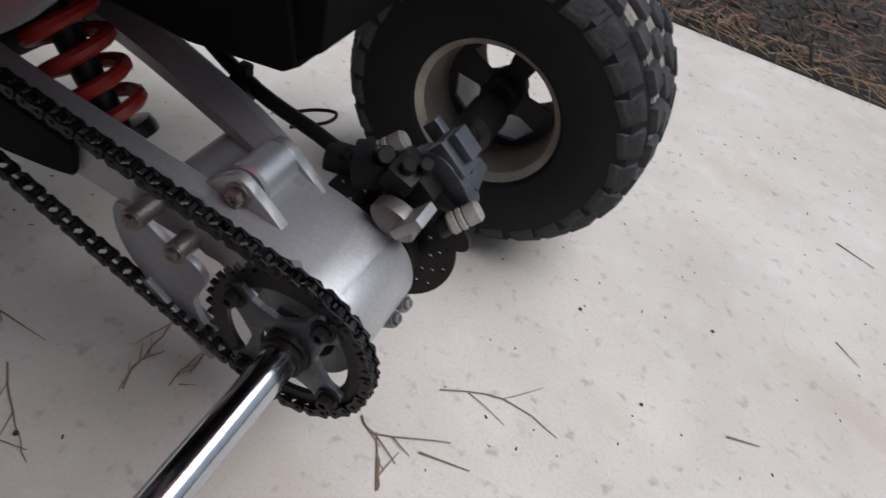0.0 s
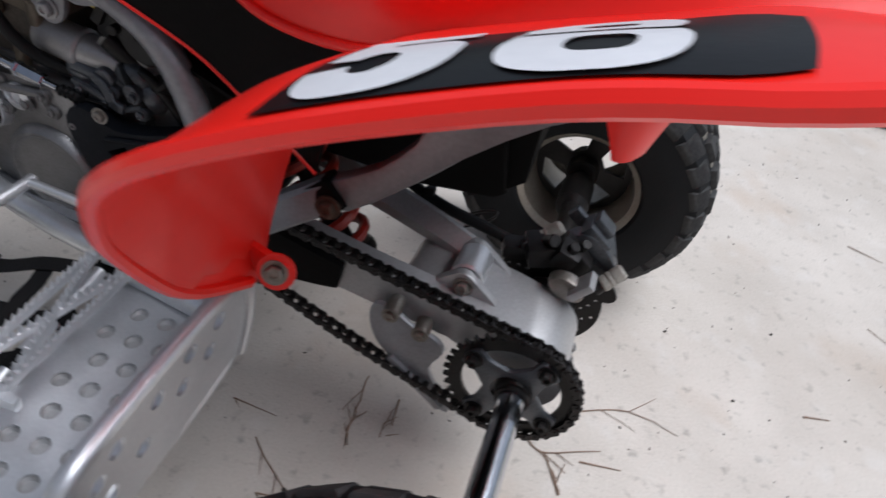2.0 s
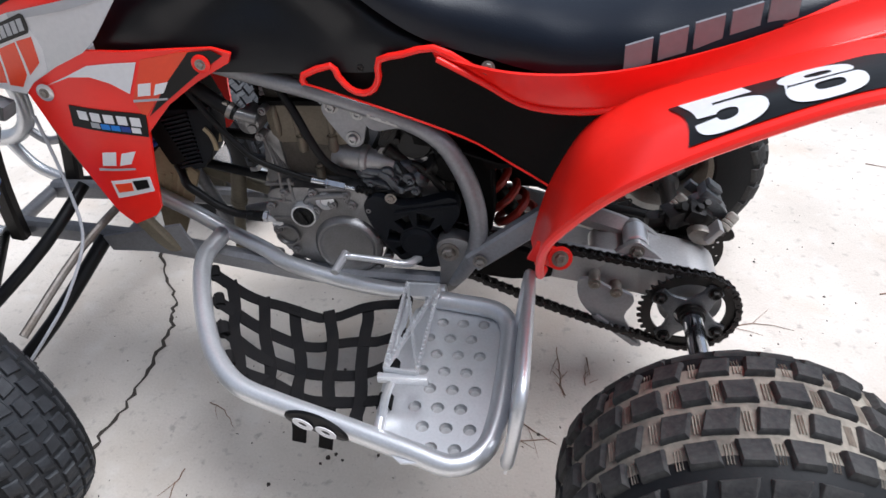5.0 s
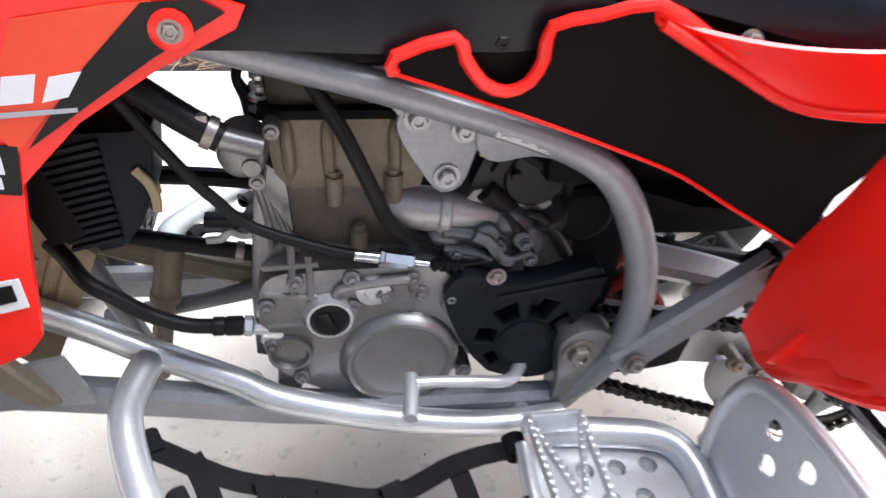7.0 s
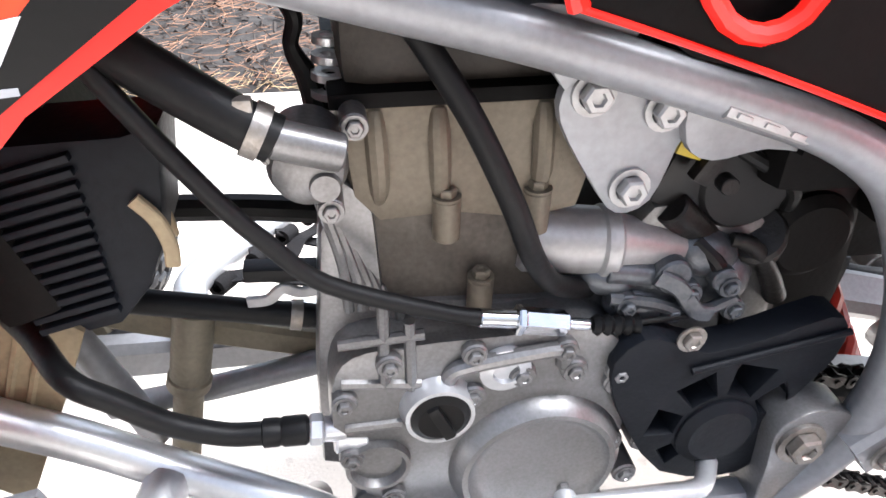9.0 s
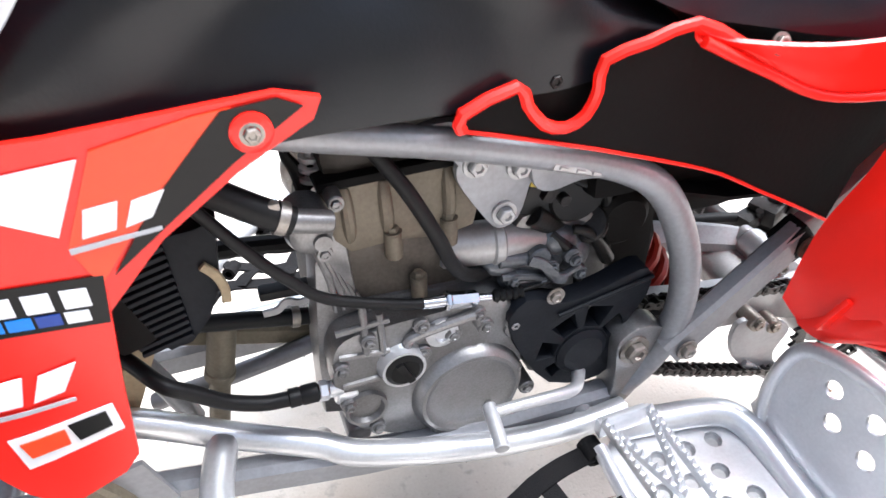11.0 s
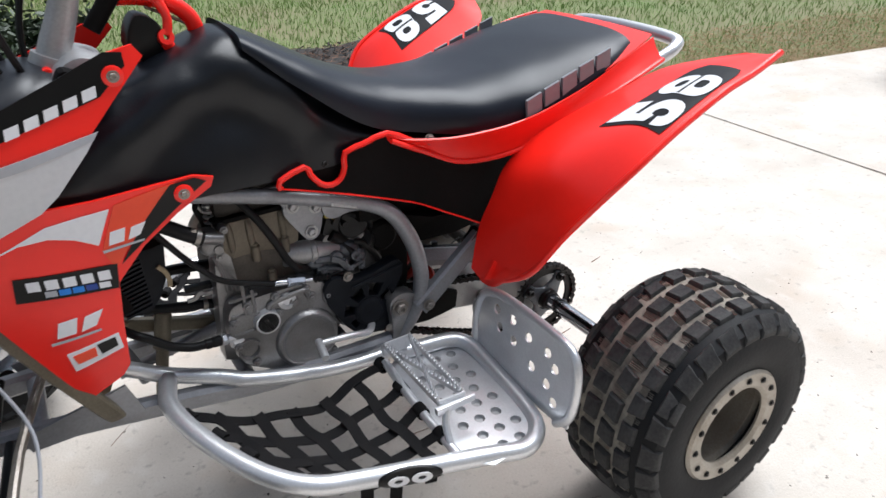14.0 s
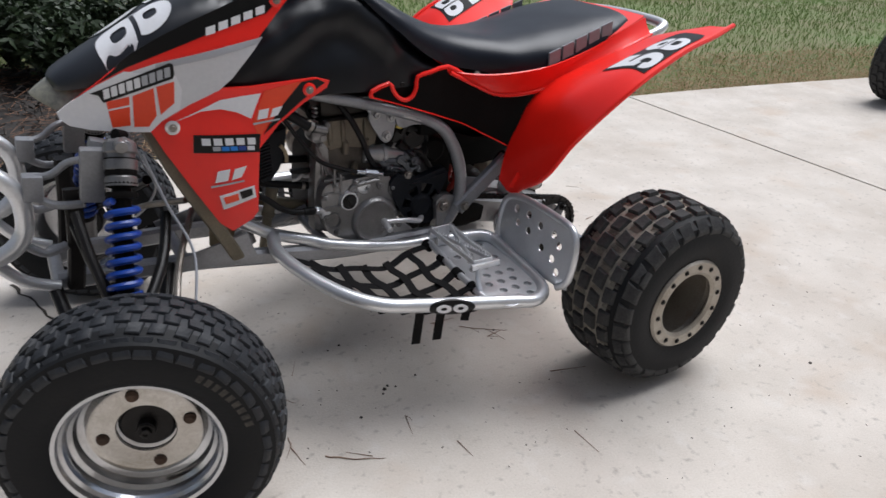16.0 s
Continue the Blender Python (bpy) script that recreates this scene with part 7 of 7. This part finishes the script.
# ---- nerf bars: side tubes with nets, pegs and heel guards ----
def nerf_bar(side):
    f = lambda p: V(p[0], p[1] * -side, p[2])  # noqa: E731
    bm = B()
    main = [(-0.890, -0.090, 0.412), (-0.902, -0.135, 0.406), (-0.902, -0.165, 0.402), (-0.887, -0.215, 0.390), (-0.852, -0.29, 0.374), (-0.806, -0.362, 0.362), (-0.750, -0.412, 0.353), (-0.68, -0.435, 0.345), (-0.57, -0.461, 0.334), (-0.456, -0.491, 0.325), (-0.395, -0.505, 0.320),
            (-0.352, -0.480, 0.323), (-0.335, -0.42, 0.326), (-0.328, -0.30, 0.335), (-0.330, -0.235, 0.345), (-0.355, -0.205, 0.352), (-0.42, -0.19, 0.352), (-0.48, -0.18, 0.35)]
    sweep(bm, [f(p) for p in main], 0.0165, 16, 5)
    rail = [(-1.02, -0.070, 0.487), (-0.945, -0.075, 0.447), (-0.888, -0.082, 0.414), (-0.80, -0.110, 0.390), (-0.755, -0.130, 0.378), (-0.645, -0.150, 0.358), (-0.533, -0.158, 0.345), (-0.45, -0.158, 0.348)]
    sweep(bm, [f(p) for p in rail], 0.0148, 16, 5)
    ob = part("nerf_bar", bm, ALLOY, quad, "silver tube nerf bar beside the engine")
    for a, b in (((-0.80, -0.112, 0.390), (-0.79, -0.08, 0.36)), ((-0.50, -0.158, 0.347), (-0.49, -0.11, 0.345))):
        bm = B()
        cyl(bm, f(a), f(b), 0.012)
        part("mount_bracket", bm, FRAME, ob)
    # heel guard: plate with holes leaning back, with a tube round it
    loop = rounded([(-0.495, 0.328), (-0.518, 0.36), (-0.519, 0.435), (-0.492, 0.478), (-0.42, 0.486), (-0.33, 0.486), (-0.27, 0.478), (-0.235, 0.455), (-0.225, 0.40), (-0.235, 0.340)], 3)
    holes = [ring(y, z, 0.0105, 12) for y, z in ((-0.285, 0.452), (-0.30, 0.42), (-0.335, 0.455), (-0.345, 0.415), (-0.385, 0.445), (-0.405, 0.395), (-0.44, 0.445), (-0.45, 0.385), (-0.475, 0.36), (-0.465, 0.425))]
    bm = B()
    plate(bm, loop, holes, 0, 1)
    for v in bm.verts:
        y, t, z = v.co.x, v.co.y, v.co.z
        v.co = f((-0.318 + (z - 0.33) * 0.14 + 0.004 * t, y, z))
    part("heel_guard", bm, ALLOY, ob, "aluminium heel guard with round holes")
    bm = B()
    sweep(bm, [f((-0.316 + (z - 0.33) * 0.14, y, z)) for y, z in ((-0.49, 0.326), (-0.520, 0.36), (-0.521, 0.435), (-0.494, 0.480), (-0.42, 0.488), (-0.33, 0.488), (-0.27, 0.480), (-0.233, 0.457), (-0.222, 0.40), (-0.232, 0.345))], 0.009, 12, 4)
    part("heel_guard_rim", bm, ALLOY, ob)
    # foot plate
    holes = []
    for j in range(8):
        for i in range(4):
            x, y = -0.374 - 0.036 * i - (0.018 if j % 2 else 0), -0.228 - 0.0365 * j
            if x > -0.482 and (x < -0.365 or y < -0.24):
                holes.append(ring(x, y, 0.0105, 10))
    loop = rounded([(-0.500, -0.20), (-0.40, -0.20), (-0.355, -0.215), (-0.342, -0.26), (-0.342, -0.40), (-0.352, -0.475), (-0.385, -0.500), (-0.500, -0.488)], 3)
    bm = B()
    plate(bm, loop, holes, 0, 1)
    for v in bm.verts:
        x, t, y = v.co.x, v.co.y, v.co.z
        v.co = f((x, y, 0.326 + 0.04 * (y + 0.47) + 0.003 * t))
    foot = part("foot_plate", bm, ALLOY, ob, "aluminium foot plate with dimpled holes")
    for hole in holes:
        x, y = sum(p[0] for p in hole) / len(hole), sum(p[1] for p in hole) / len(hole)
        bm = B()
        lathe(bm, [(0.0, -0.0050), (0.0075, -0.0048), (0.0125, 0.0)], 12, f((x, y, 0.326 + 0.04 * (y + 0.47))), (0, 0, 1))
        part("dimple", bm, DULLALU, foot)
    # foot peg
    bm = B()
    peg = [(-0.509, -0.200), (-0.453, -0.200), (-0.457, -0.404), (-0.507, -0.400)]
    for a, b in zip(peg, peg[1:] + peg[:1]):
        sweep(bm, [f((*a, 0.397)), f((*b, 0.397))], 1, n=1, profile=bar(0.0045, 0.012, 0.2), up=(0, 0, 1))
    for a, b in ((peg[0], peg[2]), (peg[1], peg[3])):
        sweep(bm, [f((*a, 0.396)), f((*b, 0.396))], 1, n=1, profile=bar(0.0045, 0.010, 0.2), up=(0, 0, 1))
    for a, b in ((peg[1], peg[2]), (peg[3], peg[0]), (peg[0], peg[2]), (peg[1], peg[3])):
        for k in range(22):
            p = V(*f((*a, 0.404))).lerp(V(*f((*b, 0.404))), (k + 0.5) / 22)
            lathe(bm, [(0.0042, -0.003), (0.0001, 0.006)], 4, p, (0, 0, 1))
    part("foot_peg", bm, ALLOY, ob, "toothed aluminium foot peg")
    bm = B()
    sweep(bm, [f((-0.512, -0.205, 0.362)), f((-0.514, -0.32, 0.346)), f((-0.509, -0.488, 0.330))], 0.0085, 12, 4)
    box(bm, f((-0.478, -0.408, 0.388)), (0.078, 0.010, 0.014), 0.002)
    sweep(bm, [f((-0.495, -0.408, 0.384)), f((-0.505, -0.42, 0.360)), f((-0.509, -0.44, 0.338))], 0.007, 10, 3)
    box(bm, f((-0.482, -0.196, 0.384)), (0.060, 0.012, 0.022), 0.003)
    part("peg_mount", bm, ALLOY, ob)

    # net of webbing, bowed between the front tube and the foot plate
    def net(u, v):
        a = V(-0.892, -0.175, 0.392).lerp(V(-0.775, -0.405, 0.350), v)
        b = V(-0.520, -0.195, 0.358).lerp(V(-0.512, -0.465, 0.334), v)
        p = a.lerp(b, u)
        bow = math.sin(math.pi * u)
        p.z -= bow * (0.030 + 0.020 * math.sin(math.pi * v))
        p.y -= bow * 0.040 * (1 - v) ** 1.2
        return f(p)

    rows = (0.02, 0.29, 0.55, 0.80)
    for k, v in enumerate(rows):
        bm = B()
        sweep(bm, [net(u / 10, v + 0.018 * math.sin(u * 1.3 + k * 2.1)) + V(0, 0, 0.004 * math.sin(u * 1.7 + k)) for u in range(11)], 1, n=2, profile=bar(0.023, 0.003, 0.2), up=(0, 0, 1))
        part("web_strap", bm, WEB, ob)
        bm = B()
        along = net(0, v + 0.05) - net(0, v - 0.05)
        lathe(bm, [(0.0050, -0.013), (0.0095, -0.013), (0.0095, 0.013), (0.0050, 0.013)], 14, net(0, v) + V(0.012, 0, -0.006), along, closed=True)
        part("strap_wrap", bm, WEB, ob)
        bm = B()
        along = net(1, v + 0.05) - net(1, v - 0.05)
        lathe(bm, [(0.0095, -0.012), (0.0125, -0.012), (0.0125, 0.012), (0.0095, 0.012)], 14, net(1, v) + V(0.003, 0, -0.004), along, closed=True)
        part("strap_wrap", bm, WEB, ob)
    for k, u in enumerate((0.12, 0.30, 0.48, 0.66, 0.84)):
        bm = B()
        lean = 0.03 * (0.5 - k / 4)
        pts = [net(u + lean * (1 - w / 4) + 0.010 * math.sin(w * 1.1 + k * 1.7), 0.0 + 0.92 * w / 8) + V(0, 0, 0.004 + 0.004 * math.sin(w * 1.9 + k)) for w in range(9)]
        x = pts[-1].x
        y, z = (float(np.interp(x, [-0.806, -0.750, -0.68, -0.57, -0.456], c)) for c in ([-0.362, -0.412, -0.435, -0.461, -0.491], [0.362, 0.353, 0.345, 0.334, 0.325]))
        sweep(bm, pts + [f((x + 0.002, y + 0.020, z - 0.004)), f((x + 0.003, y + 0.006, z - 0.0185)), f((x + 0.003, y - 0.006, z - 0.0195))], 1, n=2, profile=bar(0.021, 0.003, 0.2), up=(0, 0.3 * side, 1))
        part("web_strap", bm, WEB, ob)
    for x, y, l in ((-0.665, -0.430, 0.078), (-0.615, -0.442, 0.074), (-0.55, -0.458, 0.030)):
        bm = B()
        sweep(bm, [f((x, y, 0.33)), f((x + 0.003, y + 0.015, 0.32 - l * 0.6)), f((x - 0.004, y + 0.012, 0.305 - l))], 1, n=3, profile=bar(0.024, 0.0025, 0.2), up=(0, 1, 0))
        part("strap_end", bm, WEB, ob)
    # oval badge on the outer tube
    bm = B()
    c, d = V(-0.605, -0.4680, 0.337), V(0.24, -0.058, -0.022).normalized()
    lathe(bm, [(0, 0.003), (0.020, 0.003), (0.022, 0.0)], 28, (0, 0, 0), (0, -1, 0))
    for v in bm.verts:
        v.co = f(c + d * v.co.x * 2.6 + V(0, v.co.y - 0.001 + 0.02 * (abs(v.co.z) / 0.022) ** 2 * 0.35, v.co.z * 0.95))
    badge = part("badge", bm, BLACK, ob, "black oval badge with white marks")
    for o in (-0.022, 0.018):
        bm = B()
        lathe(bm, [(0.005, 0.0052), (0.012, 0.0052), (0.012, 0.004), (0.005, 0.004)], 20, (0, 0, 0), (0, -1, 0), closed=True)
        for v in bm.verts:
            v.co = f(c + d * (o + v.co.x * 1.5) + V(0, v.co.y - 0.001, v.co.z * 0.9))
        part("badge_mark", bm, WHITE, badge)
    return ob


for side in (-1, 1):
    nerf_bar(side).location.z = -0.012


# ---- the body sits a little lower on its suspension ----
for ob in quad.children:
    if ob.name.split(".")[0] in ("engine", "engine_hanger", "pivot_plate", "side_cover", "seat", "tank_cover", "seat_strip", "coolant_hose", "hose_clamp", "breather_hose", "clutch_cable", "gear_lever", "air_box", "radiator", "carburettor"):
        ob.location.z = -0.009
    if ob.name.split(".")[0] == "side_cover":
        ob.location.x, ob.location.z = 0.010, -0.005


# ---- litter on the driveway ----
rng = random.Random(11)


def twig(pts, r, label, shoots):
    """A thin dry twig along the points, with a few side shoots."""
    line = curve([(x, y, r * 0.9) for x, y in pts], 4)
    line = [p + V(rng.uniform(-0.002, 0.002), rng.uniform(-0.002, 0.002), rng.uniform(0, 0.0012)) for p in line]
    bm = B()
    sweep(bm, line, [r, r * 0.8, r * 0.4], 6, 1)
    for k in range(shoots):
        p, q = line[int(len(line) * (0.3 + 0.5 * k / max(1, shoots)))], line[-1] - line[0]
        d = q.normalized() + V(-q.y, q.x, 0).normalized() * rng.choice((-1, 1)) * rng.uniform(0.4, 1.1)
        n = q.length * rng.uniform(0.2, 0.45)
        sweep(bm, [p, p + d * n * 0.5 + V(rng.uniform(-0.003, 0.003), 0, 0.001), p + d * n + V(0, 0, -0.0005)], [r * 0.6, r * 0.5, r * 0.3], 5, 2)
    return solid("twig", bm, TWIG, label, "twig", "twigs on the driveway")


for pts, shoots in (([(-0.222, -0.09), (-0.234, -0.047), (-0.217, -0.015)], 3), ([(-0.178, -0.056), (-0.181, -0.02), (-0.177, 0.011)], 2), ([(-0.171, -0.046), (-0.151, -0.036)], 0), ([(0.05, 0.038), (0.078, 0.027), (0.17, 0.068)], 3),
                    ([(0.117, -0.041), (0.10, -0.005), (0.078, 0.027)], 1), ([(0.122, 0.136), (0.204, 0.172), (0.293, 0.155)], 2), ([(0.678, 0.923), (0.755, 0.895)], 0), ([(-0.425, -0.081), (-0.347, -0.086)], 1),
                    ([(-0.69, -0.412), (-0.705, -0.478)], 1), ([(-0.918, -0.449), (-0.86, -0.49), (-0.799, -0.518)], 0), ([(-0.97, -0.351), (-0.975, -0.40), (-0.966, -0.454)], 1), ([(-0.349, -0.655), (-0.345, -0.745)], 0),
                    ([(-0.357, -0.134), (-0.30, -0.18), (-0.24, -0.216)], 2), ([(-0.252, -0.437), (-0.148, -0.467)], 0), ([(-0.243, 0.052), (-0.235, -0.02), (-0.225, -0.094)], 1), ([(-0.178, 0.028), (-0.168, -0.028)], 0),
                    ([(0.138, 0.033), (0.206, 0.042)], 0), ([(0.097, 0.0), (0.115, -0.042)], 1), ([(-0.31, -0.215), (-0.25, -0.205)], 1), ([(-0.82, -0.50), (-0.87, -0.46)], 0), ([(-0.62, -0.55), (-0.615, -0.61)], 0), ([(0.42, -0.46), (0.48, -0.44)], 0),
                    ([(-0.99, -0.18), (-0.95, -0.20), (-0.91, -0.24)], 1), ([(-0.88, -0.13), (-0.85, -0.07)], 0), ([(-1.02, 0.28), (-0.97, 0.33)], 0), ([(0.68, 0.62), (0.72, 0.58)], 0), ([(0.52, 0.30), (0.57, 0.31)], 0), ([(-0.18, 0.94), (-0.12, 0.97)], 0), ([(0.33, 0.03), (0.336, -0.01)], 0)):
    twig(pts, rng.uniform(0.0009, 0.0018), "thin dry brown twig lying on the concrete", shoots)
for x, y in ((0.254, 0.407), (0.47, 0.5), (-0.275, -0.196), (-0.754, -0.069), (-0.715, -0.058), (-0.689, -0.295), (-0.658, -0.298), (-0.788, -0.367), (-0.589, -0.28), (-0.675, -0.285), (-0.70, -0.31), (0.447, -0.757), (0.39, 0.28), (0.1, 0.72)):
    bm = B()
    bmesh.ops.create_icosphere(bm, subdivisions=1, radius=rng.uniform(0.003, 0.006))
    for v in bm.verts:
        v.co = (v.co.x * rng.uniform(0.7, 1.3) + x, v.co.y * rng.uniform(0.7, 1.3) + y, max(0.0004, v.co.z * 0.6 + 0.002))
    solid("soil_crumb", bm, CHIP, "small dark crumb of soil on the concrete", "soil crumb", "crumbs on the driveway")

def on_slab(r):
    return r.uniform(-1.6, 1.0), r.uniform(-1.3, 1.3), 0.0


slivers("grit", CHIP, 420, 31, on_slab, (0.002, 0.006), (0.0015, 0.004), "fine dark grit strewn over the concrete", "grit", 0.0004, 0.1)

# ---- another vehicle's wheel at the far side of the driveway ----
other = thing("parked_wheel", (3.78, 0.85, 0), "black knobbly tyre of a vehicle parked farther off", "wheel")
bm = B()
tyre(bm, V(3.78, 0.85, 0.27), -1, 0.262, 0.13, 0.12)
far_tyre = part("tyre", bm, (RUBBER, RUBBER), other)
tread(far_tyre, V(3.78, 0.85, 0.27), -1, 0.262, 0.13, 0.12, REAR, 24, 0.72, 0.012)
bm = B()
lathe(bm, [(0.122, -0.10), (0.10, -0.08), (0.09, 0.0), (0.02, 0.0), (0.02, 0.02), (0.09, 0.02), (0.10, 0.09), (0.122, 0.10)], 32, (3.78, 0.85, 0.27), (0, 1, 0), closed=True)
part("rim", bm, DARKSTEEL, other)
